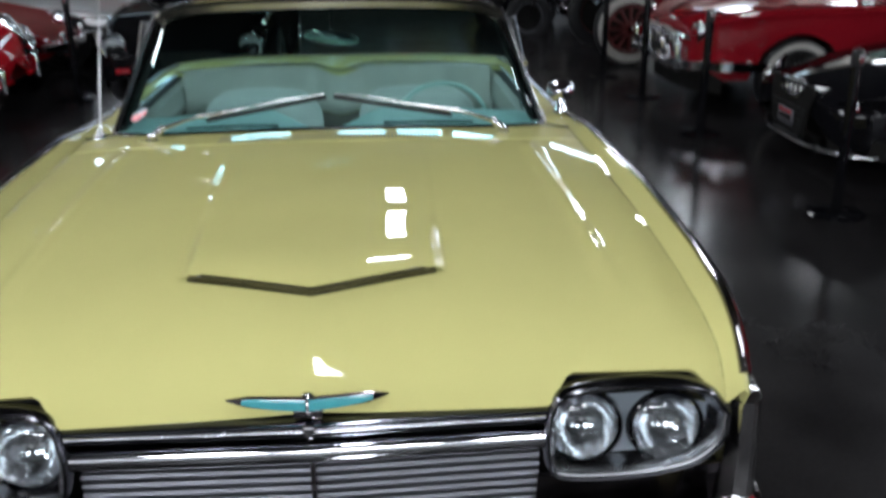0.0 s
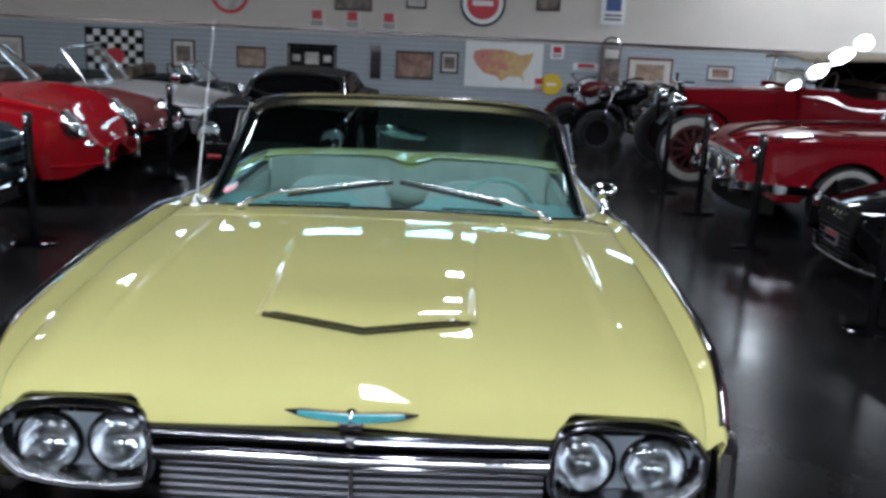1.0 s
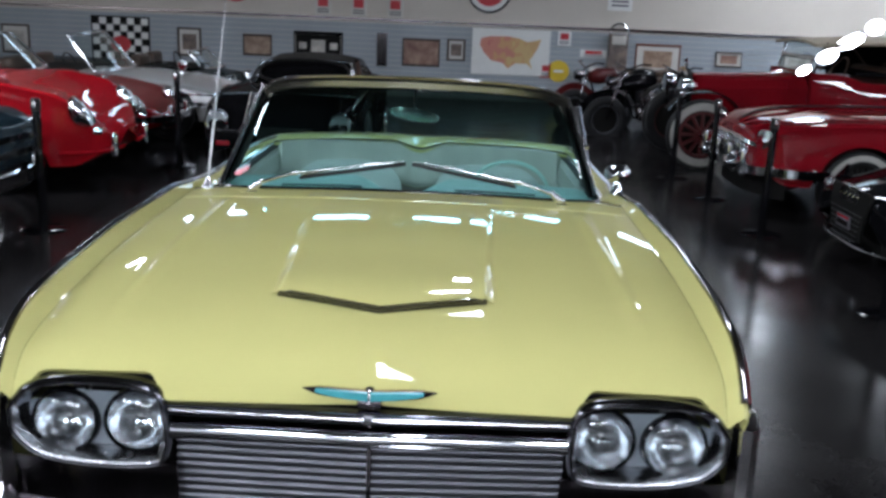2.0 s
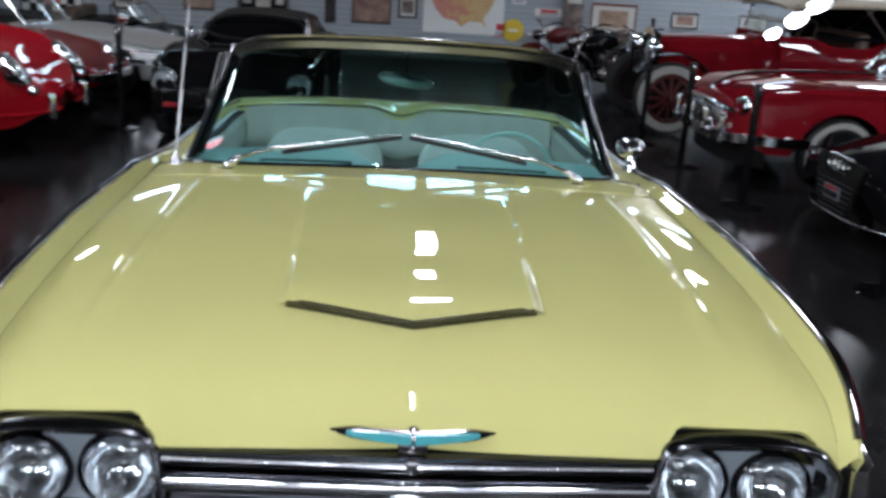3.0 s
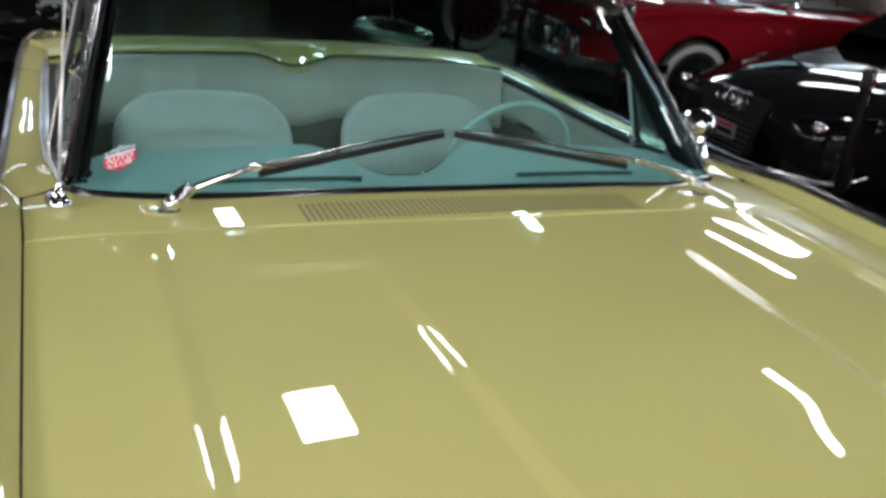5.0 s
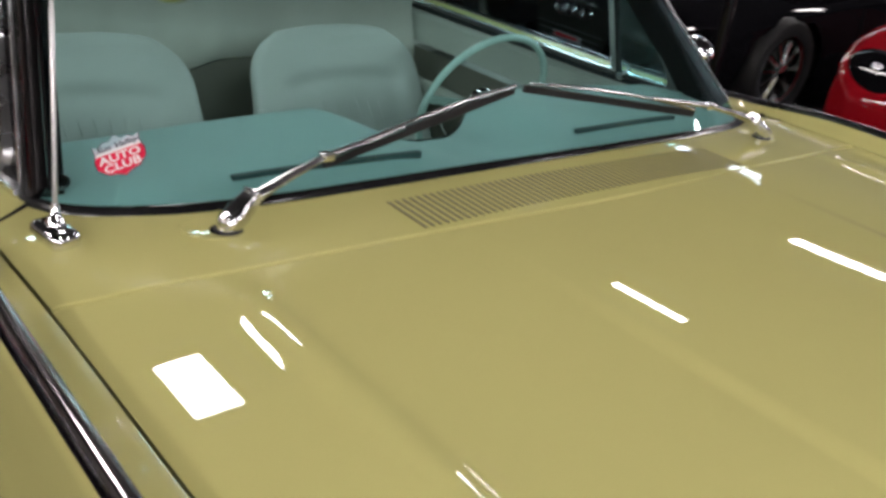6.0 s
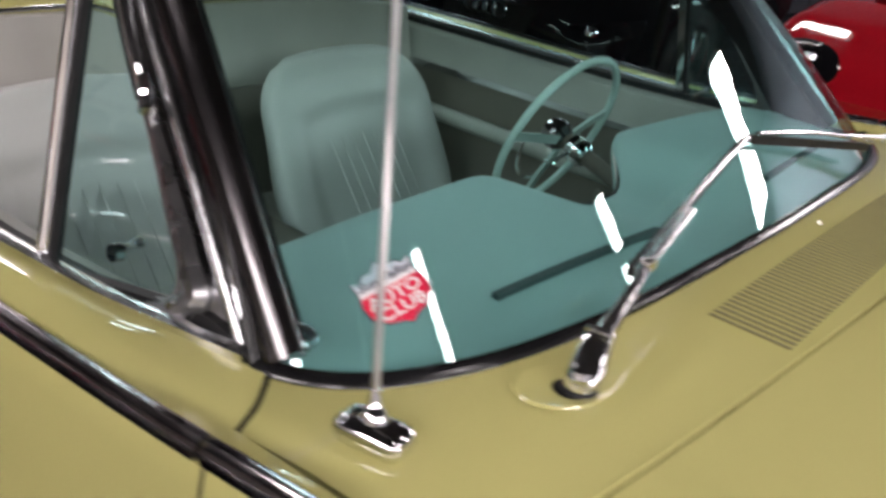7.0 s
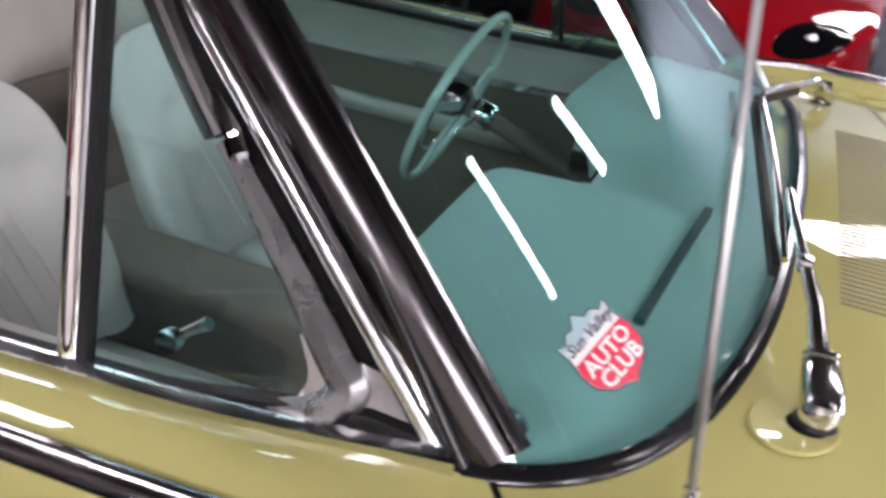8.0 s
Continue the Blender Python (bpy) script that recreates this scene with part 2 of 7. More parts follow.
# ---------------------------------------------------------------- the hall
BACK, FRONT, LEFT, RIGHT = 15.8, -9.0, -11.0, 11.0
SLAT = surface("slatwall_blue_grey", (0.34, 0.375, 0.41), 0.5, vary=0.06, scale=2, fine=60)
CREAM = surface("upper_wall_cream", (0.60, 0.55, 0.49), 0.7, vary=0.05, scale=1.5, fine=40, bump=0.1)
EASTGREY = surface("east_wall_blue_grey", (0.15, 0.175, 0.21), 0.7, vary=0.08, scale=1.5, fine=40, bump=0.1)
CEILMAT = surface("ceiling_dark", (0.05, 0.05, 0.052), 0.9, vary=0.1, scale=1.0)
FLOORMAT = surface("polished_dark_concrete", (0.009, 0.0082, 0.0086), 0.21, vary=0.18, scale=2.2, fine=60, rough_vary=0.25, spec=0.045,
                   second=(0.019, 0.0175, 0.018))


def setting(name, geo, mat, smooth=False, label=""):
    ob = Bag().add(*geo).put(name, mat, None, "", smooth)
    return tagged(ob, label, "", "", "structure")


setting("floor", block(0, 3.4, -0.05, 22.4, 25.2, 0.1), FLOORMAT)
setting("ceiling", block(0, 3.4, CEIL + 0.05, 22.4, 25.2, 0.1), CEILMAT)
TRIMZ = 1.38
NWIN = ((-5.6, -3.6), (-2.7, -1.3), (-0.5, 0.62), (0.72, 1.84), (1.94, 3.06), (4.1, 5.5), (5.9, 7.3))
WIN0, WIN1 = 3.84, 4.12
SKYGLOW = glow("outdoor_daylight", (0.72, 0.86, 1.0), 9.0)
wall = setting("wall_north", block(0, BACK + 0.11, WIN0 / 2, 22.4, 0.2, WIN0), CREAM)
setting("wall_north_head", block(0, BACK + 0.11, (WIN1 + CEIL) / 2, 22.4, 0.2, CEIL - WIN1), CREAM)
edges = [-11.2] + [v for w in NWIN for v in w] + [11.2]
for a, b in zip(edges[0::2], edges[1::2]):
    setting("wall_north_pier", block((a + b) / 2, BACK + 0.11, (WIN0 + WIN1) / 2, b - a, 0.2, WIN1 - WIN0), CREAM)
setting("backdrop_north", block(1.0, BACK + 0.8, 3.9, 17.0, 0.02, 2.2), SKYGLOW)


def high_window(x, y, turn, w):
    win = tagged(new("window"), "high window with a white frame, bright with daylight", "window", "high windows", "structure")
    win.matrix_basis = pose(x, y, (WIN0 + WIN1) / 2, 0, 0, turn)
    for s in (-1, 1):
        Bag().add(*block(0, s * (w - 0.07) / 2, 0, 0.16, 0.07, WIN1 - WIN0)).put("window_frame", WHITE, win, "", False)
        Bag().add(*block(0, 0, s * (WIN1 - WIN0 - 0.05) / 2, 0.158, w - 0.14, 0.05)).put("window_rail", WHITE, win, "", False)
    p = Bag().add(*block(0, 0, 0, 0.006, w - 0.14, WIN1 - WIN0 - 0.1)).put("pane", CLEAR, win, "", False)
    p.visible_shadow = False


for a, b in NWIN:
    high_window((a + b) / 2, BACK + 0.11, 90, b - a)
SOUTHGREY = surface("south_wall_grey", (0.30, 0.30, 0.31), 0.7, vary=0.08, scale=1.5, fine=40, bump=0.1)
setting("wall_south", block(0, FRONT - 0.1, CEIL / 2, 22.4, 0.2, CEIL), SOUTHGREY)
setting("wall_west", block(LEFT - 0.1, 3.4, CEIL / 2, 0.2, 24.8, CEIL), CREAM)
# east wall, its far end with a band of high windows
EASTWIN = 7.53
setting("wall_east", block(RIGHT + 0.1, (FRONT + EASTWIN) / 2, CEIL / 2, 0.2, EASTWIN - FRONT, CEIL), EASTGREY)
setting("wall_east_far", block(RIGHT + 0.1, (EASTWIN + BACK) / 2, WIN0 / 2, 0.2, BACK - EASTWIN, WIN0), EASTGREY)
setting("wall_east_head", block(RIGHT + 0.1, (EASTWIN + BACK) / 2, (WIN1 + CEIL) / 2, 0.2, BACK - EASTWIN, CEIL - WIN1), CREAM)
setting("backdrop_east", block(RIGHT + 0.9, 11.6, 3.9, 0.02, 10.0, 2.6), SKYGLOW)
for i in range(3):
    y0, y1 = EASTWIN + i * (BACK - EASTWIN) / 3, EASTWIN + (i + 1) * (BACK - EASTWIN) / 3
    high_window(RIGHT + 0.1, (y0 + y1) / 2, 0, y1 - y0)
setting("trim_north", block(0, BACK - 0.012, TRIMZ + 0.02, 22, 0.045, 0.05, 0.006), DARKCHROME)
slat_me = None
for i in range(14):
    geo = block(0, BACK - 0.001, 0.05 + i * 0.0955, 22, 0.022, 0.088, 0.004, 1)
    ob = Bag().add(*geo).put("slat", SLAT, wall, "", False) if slat_me is None else new("slat", slat_me)
    if slat_me is None:
        slat_me = ob.data
    else:
        ob.parent = wall
        ob.location.z = i * 0.0955

# x, y, turn, length, width of each lamp
LAMPS = [(0.42, 5.35, 90, 0.70, 0.44), (0.55, 10.2, 90, 1.0, 0.26), (4.9, 5.0, 90, 0.8, 0.09), (4.8, 10.3, 90, 0.8, 0.20),
         (0.08, -0.72, 93, 1.5, 0.17), (4.1, -1.0, 125, 1.45, 0.17), *[(9.1 + 0.46 * k, -0.45 - 0.62 * k, 130, 0.74, 1.0) for k in (-2, -1, 0, 1, 2)], (8.6, 5.1, 90, 1.2, 0.20), (8.6, 9.8, 90, 1.9, 0.20), (10.4, 11.5, 90, 1.9, 0.55), (6.1, 14.7, 90, 1.2, 0.34), (8.8, 14.6, 90, 1.2, 0.40),
         (-4.3, 5.4, 90, 1.2, 0.24), (-4.8, 10.8, 90, 0.8, 0.12),
         # wide west lamps, the last one unseen and added to brighten the hood
         (-7.6, -0.4, 90, 2.0, 1.0), (-7.6, 3.2, 90, 2.0, 1.0), (-5.4, -3.2, 90, 1.9, 0.85),
         # south lamps, unseen and added to light the nose and its chrome
         (1.8, -6.4, 90, 1.6, 0.70), (-1.8, -6.4, 90, 1.8, 0.80), (4.6, -6.4, 90, 1.0, 0.36), (-4.6, -6.4, 90, 1.8, 0.85), (0.0, -8.0, 0, 2.4, 0.58)]

# ---------------------------------------------------------------- the yellow convertible
car = thing("convertible_car", "pale yellow vintage convertible with chrome trim, its top down", "car")

HOOD_RISE = slope_keys(0.775, [(-0.02, 1.0), (0.0, 1.55), (0.02, 1.45), (0.05, 0.90), (0.09, 0.52), (0.12, 0.37), (0.22, 0.22), (0.30, 0.14), (0.36, 0.10), (0.43, 0.075), (0.5, 0.055), (0.65, 0.038),
                               (0.8, 0.022), (1.05, 0.010), (1.3, 0.002), (1.62, -0.010), (2.0, -0.02)])
PEAK_X = smooth_keys([(-0.02, 0.905), (0.1, 0.912), (0.47, 0.938), (1.0, 0.962), (1.9, 0.967), (2.6, 0.968), (4.2, 0.955), (5.2, 0.90)])
PEAK_Z = smooth_keys([(-0.02, 0.79), (0.02, 0.855), (0.08, 0.915), (0.2, 0.958), (0.47, 0.975), (1.0, 0.982), (1.75, 0.974),
                      (1.9, 0.955), (2.0, 0.945), (2.2, 0.928), (2.4, 0.917), (2.7, 0.911), (3.1, 0.910), (3.5, 0.905), (4.0, 0.87), (4.6, 0.79), (5.2, 0.70)], 400)
GAP_X = smooth_keys([(-0.02, 0.866), (0.1, 0.872), (0.87, 0.897), (1.64, 0.911), (2.0, 0.925)])
CROWN = slope_keys(0.0, [(0.0, 0.0), (0.2, 0.012), (0.4, 0.035), (0.58, 0.062), (0.66, 0.060), (0.70, 0.030), (0.76, 0.070), (0.91, 0.125), (1.0, 0.14)])


def seam_y(x):
    """The hood's rear edge, bowed towards the screen at its sides."""
    return 1.562 + 0.076 * (abs(x) / 0.91) ** 1.6



def hood_z(x, y):
    x = abs(x)
    k = sstep(0.0, 0.35, y)
    ridge = 0.009 * math.exp(-((x - 0.70) / 0.022) ** 2) * sstep(0.12, 0.5, y) * (1 - sstep(1.50, 1.60, y))
    peak = -0.011 * (1 - math.exp(-math.hypot(x, 0.012) / 0.12)) * (1 - sstep(0.10, 0.34, y)) + 0.0105 * (1 - sstep(0.10, 0.34, y))
    return HOOD_RISE(y) - CROWN(x) * (0.35 + 0.65 * k) + ridge + peak


def scoop_edge(y):
    return 0.300 + 0.035 * sstep(0.3, 1.4, y)


def bulge(x, y):
    x = abs(x)
    edge = scoop_edge(y)
    height = 0.023 - 0.007 * math.exp(-max(0.0, y - vee_y(min(x, 0.30))) / 0.06) - 0.016 * sstep(0.36, 0.78, y)
    return height * (1 - sstep(edge - 0.022, edge + 0.012, x)) * (1 - sstep(0.92, 1.56, y))


def vee_y(x):
    return 0.280 + 0.096 * abs(x) / 0.29


def half_gap(y):
    """Half the width of the gap beside the hood, tight at the nose."""
    return 0.0007 + 0.0013 * sstep(0.5, 1.2, y)


def hood_front(x):
    x = abs(x)
    return 0.002 + 0.042 * sstep(0.49, 0.55, x) * (1 - sstep(0.80, 0.866, x))


def spread(n, k):
    return [((i / n) ** k) for i in range(n + 1)]


P = []
for i in range(-60, 61):
    u = i / 60
    row = []
    for v in spread(70, 1.7):
        y0 = hood_front(u * 0.87)
        y = y0 + (seam_y(u * 0.91) - 0.003 - y0) * v
        x = u * (GAP_X(y) - half_gap(y))
        row.append((x, y, hood_z(x, y)))
    P.append(row)
hood = Bag().add(*sheet(P, 0.014)).put("hood", YELLOW, car, "broad pale yellow hood with creased sides")

P = []
steps = [(i / 13, -0.030) for i in range(13)] + [(1, -0.030 + 0.0025 * i) for i in range(19)] + [(1, 0.022), (1, 0.030)]
for side, (k, off) in [(-1, q) for q in reversed(steps[1:])] + [(1, q) for q in steps]:
    row = []
    for v in spread(60, 1.3):
        y = vee_y(min(k * scoop_edge(0.35) + off, 0.30)) if k == 1 else vee_y(k * 0.27)
        y = y + (1.560 - y) * v
        x = side * (scoop_edge(y) + off if k == 1 else k * (scoop_edge(y) - 0.030))
        row.append((x, y, hood_z(x, y) + 0.0006 + bulge(x, y) * (0.9 + 0.1 * sstep(0, 0.06, v))))
    P.append(row)
scoop = Bag().add(*sheet(P)).put("hood_scoop", YELLOW, car, "raised hood scoop with a vee-shaped mouth")
# dark mouth and bright bars of the scoop
# bar chrome darkened in colour for the dark surroundings it mirrors
MOUTHCHROME = surface("mouth_chrome_darkened", (0.20, 0.19, 0.19), 0.12, metal=1.0, vary=0.12, scale=9, fine=120, rough_vary=0.4)
for s in (-1, 1):
    bag = Bag()
    rows = []
    for t in np.linspace(0, 1, 14):
        x, y = s * 0.292 * t, vee_y(0.292 * t) + 0.004
        z0 = hood_z(x, y) + 0.0008
        h = max(0.002, bulge(x, y) * 0.97 * (1 - sstep(0.86, 1.0, t) * 0.75))
        rows.append([(x, y + 0.022, z0), (x, y + 0.020, z0 + h)])
    Bag().add(*sheet(rows, 0.004)).put("mouth", GAPBLACK, scoop, "dark scoop opening", False)
    for k, (off, r) in enumerate(((0.03, 0.0026), (0.48, 0.0015), (0.93, 0.0028))):
        path = []
        for t in np.linspace(0, 0.985, 18):
            x, y = s * 0.292 * t, vee_y(0.292 * t)
            h = bulge(x, y) * (1 - sstep(0.86, 1.0, t) * 0.8)
            path.append((x, y - 0.004, hood_z(x, y) + 0.003 + h * off))
        bag.add(*sweep(path, [(-r * 1.3, -r), (r * 1.3, -r), (r * 1.3, r), (-r * 1.3, r)]))
    bag.put("mouth_trim", MOUTHCHROME, scoop, "bright-metal bars of the scoop mouth, toned dark for what they mirror", True)

# cowl between hood and windscreen
GLASS_X = [0.0, 0.38, 0.56, 0.68, 0.755, 0.802, 0.826, 0.838]
GLASS_Y = [1.742, 1.748, 1.772, 1.803, 1.836, 1.878, 1.925, 1.972]


def eased(pts, n):
    """Evens out the bends of a curve, its ends held."""
    p = [Vector(q) for q in pts]
    for _ in range(n):
        p = [p[0]] + [(a + b * 2 + c) / 4 for a, b, c in zip(p, p[1:], p[2:])] + [p[-1]]
    return p


glass_half = eased(curve_pts([(x, y, 0) for x, y in zip(GLASS_X, GLASS_Y)], 44), 26)


def glass_y(x):
    return float(np.interp(abs(x), [p.x for p in glass_half], [p.y for p in glass_half]))


def cowl_z(x, y):
    return hood_z(x, y) - 0.010 * sstep(1.80, 1.98, y)


P = []
for i in range(-56, 57):
    u = i / 56
    row = []
    for v in np.linspace(0, 1, 26):
        x0 = u * 0.912
        y1 = glass_y(x0) + 0.014 if abs(x0) < 0.80 else float(np.interp(abs(x0), (0.80, 0.815, 0.845, 0.885, 0.912), (1.890, 1.955, 1.957, 1.927, 1.909)))
        y = seam_y(x0) + 0.003 + (y1 - seam_y(x0) - 0.003) * v
        x = u * (GAP_X(y) - 0.003)
        row.append((x, y, cowl_z(x, y)))
    P.append(row)
cowl = Bag().add(*sheet(P, 0.012)).put("cowl", YELLOW, car, "yellow cowl panel below the windscreen")
# the raised bead along the hood seam
Bag().add(*tube([(x, seam_y(x) + 0.004, hood_z(x, seam_y(x)) - 0.001) for x in np.linspace(-0.9, 0.9, 60)], 0.0035, 6)).put(
    "seam_bead", YELLOW, cowl)
SLOTBROWN = surface("slot_brown", (0.17, 0.15, 0.06), 0.6, vary=0.2)
# air intake: a panel of slots across the cowl
for k in range(58):
    x = -0.388 + 0.776 * k / 57
    bag = Bag()
    y0, y1 = 1.598, 1.700
    pts = [(x + 0.02 * (y - y0), y, cowl_z(x, y) + 0.0006) for y in np.linspace(y0, y1, 4)]
    bag.add(*sweep(pts, [(-0.0028, -0.001), (0.0028, -0.001), (0.0028, 0.0006), (-0.0028, 0.0006)]))
    bag.put("air_slot", SLOTBROWN, cowl, "", False)

# added black sheet that colours in the shade under the panel gaps
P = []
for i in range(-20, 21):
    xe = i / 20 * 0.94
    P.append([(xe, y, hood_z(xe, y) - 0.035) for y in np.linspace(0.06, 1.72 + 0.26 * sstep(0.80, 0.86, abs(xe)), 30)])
Bag().add(*sheet(P, 0.01)).put("gap_shade_sheet", GAPBLACK, car, "black sheet for the shade under the hood's panel gaps")

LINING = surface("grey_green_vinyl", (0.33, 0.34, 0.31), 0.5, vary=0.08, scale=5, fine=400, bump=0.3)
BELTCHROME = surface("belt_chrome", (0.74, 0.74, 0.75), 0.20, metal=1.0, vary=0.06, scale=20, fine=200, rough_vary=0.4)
# brown-grey lower vinyl, darkened further for the shade low in the cabin
LOWLINING = surface("shaded_brown_grey_vinyl", (0.125, 0.113, 0.092), 0.6, vary=0.12, scale=5, fine=400, bump=0.3)
# fenders, doors, rear quarters: one section carried along each side
BELT_X = smooth_keys([(1.94, 0.842), (2.0, 0.848), (2.2, 0.874), (2.45, 0.884), (3.3, 0.885), (3.9, 0.86), (5.2, 0.78)])
BELT_Z = smooth_keys([(1.94, 0.946), (2.0, 0.943), (2.2, 0.927), (2.45, 0.912), (3.3, 0.902), (3.9, 0.885), (4.6, 0.80), (5.2, 0.69)])


TOPS = (0.0, 0.14, 0.28, 0.42, 0.56, 0.70, 0.85)


def rise(t):
    return 0.7 * t + 0.3 * sstep(0, 1, t)


def side_section(y, inner):
    """From the inner top edge over the peak and down the flank."""
    xp, zp = PEAK_X(y), PEAK_Z(y)
    nose = 1 - sstep(0.0, 0.3, y)
    if inner == "gap":
        xi = GAP_X(y) + half_gap(y)
        zi = hood_z(xi, y) if y > 0.03 else min(hood_z(xi, y), zp - 0.01)
        top = [(xi + (xp - xi) * t, zi + (zp - zi) * rise(t)) for t in TOPS]
    else:
        xi, zi = BELT_X(y), BELT_Z(y)
        top = [(xi + (xp - xi) * t, zi + (zp - zi) * t + 0.0095 * math.sin(math.pi * t)) for t in TOPS]
        if y < 2.15:
            k = sstep(1.93, 2.15, y)
            g = GAP_X(1.92)
            zg = cowl_z(g, 1.92)
            front_z = lambda x: cowl_z(x, 1.92) if x < g else zg + (zp - zg) * rise((x - g) / (xp - g))
            top = [(x, front_z(x) + (z - front_z(x)) * k) for x, z in top]
    arch = 0.22
    for yw in (0.92, 3.79):
        d = abs(y - yw)
        if d < 0.40:
            arch = max(arch, 0.34 + math.sqrt(0.40 ** 2 - d * d))
    flank = [(xp, zp), (xp + 0.010, zp - 0.010), (xp + 0.014 - 0.02 * nose, zp - 0.05)]
    z0 = zp - 0.05
    for k in range(1, 9):
        z = z0 + (arch - z0) * k / 8
        bow = 0.016 * math.sin(math.pi * min(1, max(0, (z - 0.22) / 0.7)))
        flank.append((xp + 0.004 + bow - 0.05 * sstep(0.5, 0.2, z) - 0.02 * nose, z))
    return top + flank


FENDER_END = (1.911, 1.903, 1.894, 1.886)
DOOR_START = (1.962, 1.931, 1.912, 1.891)


def side_panel(name, y0, y1, n, inner, s, label):
    """The panel's ends slant over its top as the door gap does."""
    P = []
    for t in np.linspace(0, 1, n):
        row = []
        for j in range(len(TOPS) + 11):
            k = TOPS[j] if j < len(TOPS) else 1.0
            low = -0.004 if j > len(TOPS) else 0
            a = float(np.interp(k, (0, 0.35, 0.7, 1), DOOR_START)) + low if name == "door" else y0
            b = float(np.interp(k, (0, 0.35, 0.7, 1), FENDER_END)) + low if name == "front_fender" else y1
            y = a + (b - a) * t
            x, z = side_section(y, inner)[j]
            row.append((s * x, y, z))
        P.append(row)
    return Bag().add(*sheet(P)).put(name, YELLOW, car, label)


for s in (-1, 1):
    fender = side_panel("front_fender", 0.0, 1.945, 70, "gap", s, "yellow front fender with a peaked top edge")
    door = side_panel("door", 1.953, 3.25, 50, "belt", s, "yellow door with a bright strip along its top")
    quarter = side_panel("rear_quarter", 3.258, 5.15, 60, "belt", s, "yellow rear quarter panel")
    # bright strip on the peak, in two lengths
    prof = [(-0.013, -0.004), (-0.011, 0.004), (-0.004, 0.009), (0.004, 0.009), (0.012, 0.002), (0.014, -0.010), (0.0, -0.012)]
    if s < 0:
        prof = [(-a, b) for a, b in reversed(prof)]
    for a, b, host in ((0.02, 1.884, fender), (1.891, 3.248, door), (3.262, 5.1, quarter)):
        path = [(s * (PEAK_X(y) + 0.004), y, PEAK_Z(y) + 0.001) for y in np.linspace(a, b, 50)]
        Bag().add(*sweep(path, [(x, z) for x, z in prof])).put("peak_strip", DARKCHROME, host, "dark bright-metal strip on the peak")
    # dark seam where the door meets the fender
    path = []
    for t in np.linspace(0, 1, 15):
        y = float(np.interp(t, (0, 0.35, 0.7, 1), DOOR_START)) - 0.004
        top = side_section(y, "belt")[:len(TOPS) + 1]
        x = BELT_X(y) + (PEAK_X(y) - BELT_X(y)) * t
        path.append((s * x, y, float(np.interp(x, [p[0] for p in top], [p[1] for p in top])) - 0.001))
    Bag().add(*sweep(path, [(-0.0024, -0.004), (0.0024, -0.004), (0.0024, 0.002), (-0.0024, 0.002)])).put("door_seam", GAPBLACK, door, "dark seam ahead of the door", False)
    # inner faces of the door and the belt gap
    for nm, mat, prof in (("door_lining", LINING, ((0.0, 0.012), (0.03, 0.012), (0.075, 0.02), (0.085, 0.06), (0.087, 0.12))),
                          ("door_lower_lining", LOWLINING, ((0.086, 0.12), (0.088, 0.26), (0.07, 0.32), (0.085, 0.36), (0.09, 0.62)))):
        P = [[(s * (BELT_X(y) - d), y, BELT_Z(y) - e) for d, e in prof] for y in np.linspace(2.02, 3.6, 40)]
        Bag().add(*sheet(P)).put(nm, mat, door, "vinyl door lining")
    Bag().add(*sweep([(s * (BELT_X(y) - 0.092), y, BELT_Z(y) - 0.11) for y in np.linspace(2.25, 3.2, 20)],
                     [(-0.006, -0.009), (0.006, -0.009), (0.006, 0.009), (-0.006, 0.009)])).put("lining_strip", CHROME, door, "chrome strip")
    Bag().add(*block(s * 0.780, 2.84, 0.665, 0.05, 0.98, 0.045, 0.02, 4)).put("armrest", LINING, door, "padded armrest")
    # belt moulding with its dark groove
    path = [(s * (BELT_X(y) - 0.004), y, BELT_Z(y) + 0.004) for y in np.linspace(1.99, 3.9, 60)]
    Bag().add(*sweep(path, [(-0.010, -0.010), (0.012, -0.010), (0.012, 0.005), (0.003, 0.008), (-0.010, 0.006)])).put(
        "belt_moulding", BELTCHROME, door, "bright belt moulding")
    path = [(s * (BELT_X(y) - 0.024), y, BELT_Z(y) - 0.004) for y in np.linspace(1.99, 3.88, 60)]
    Bag().add(*sweep(path, [(-0.012, -0.010), (0.012, -0.010), (0.012, 0.006), (-0.012, 0.006)])).put(
        "weather_strip", RUBBER, door, "black rubber weather strip")

# rear deck with a dip between the rear seats, tail, underbody
DECK_Z = smooth_keys([(3.36, 0.945), (3.5, 0.962), (3.75, 0.955), (4.1, 0.90), (4.5, 0.83), (5.2, 0.70)])
P = []
for i in range(-40, 41):
    u = i / 40
    row = []
    for y in np.linspace(3.42, 5.16, 34):
        x = u * (PEAK_X(y) - 0.012 - 0.08 * (1 - sstep(3.5, 3.95, y)))
        dip = 0.042 * (1 - sstep(0.0, 0.17, abs(x))) * (1 - sstep(3.45, 4.0, y))
        row.append((x, y, DECK_Z(y) - 0.035 * abs(u) ** 3 - dip))
    P.append(row)
deck = Bag().add(*sheet(P, 0.02)).put("rear_deck", YELLOW, car, "yellow rear deck dipping between the rear seats")
Bag().add(*sweep([(x, 3.418, DECK_Z(3.42) - 0.035 * abs(x / 0.87) ** 3 - 0.042 * (1 - sstep(0.0, 0.17, abs(x))) + 0.003) for x in np.linspace(-0.87, 0.87, 60)], ring(0.006, 6))).put(
    "deck_strip", CHROME, deck, "chrome strip along the front of the deck")
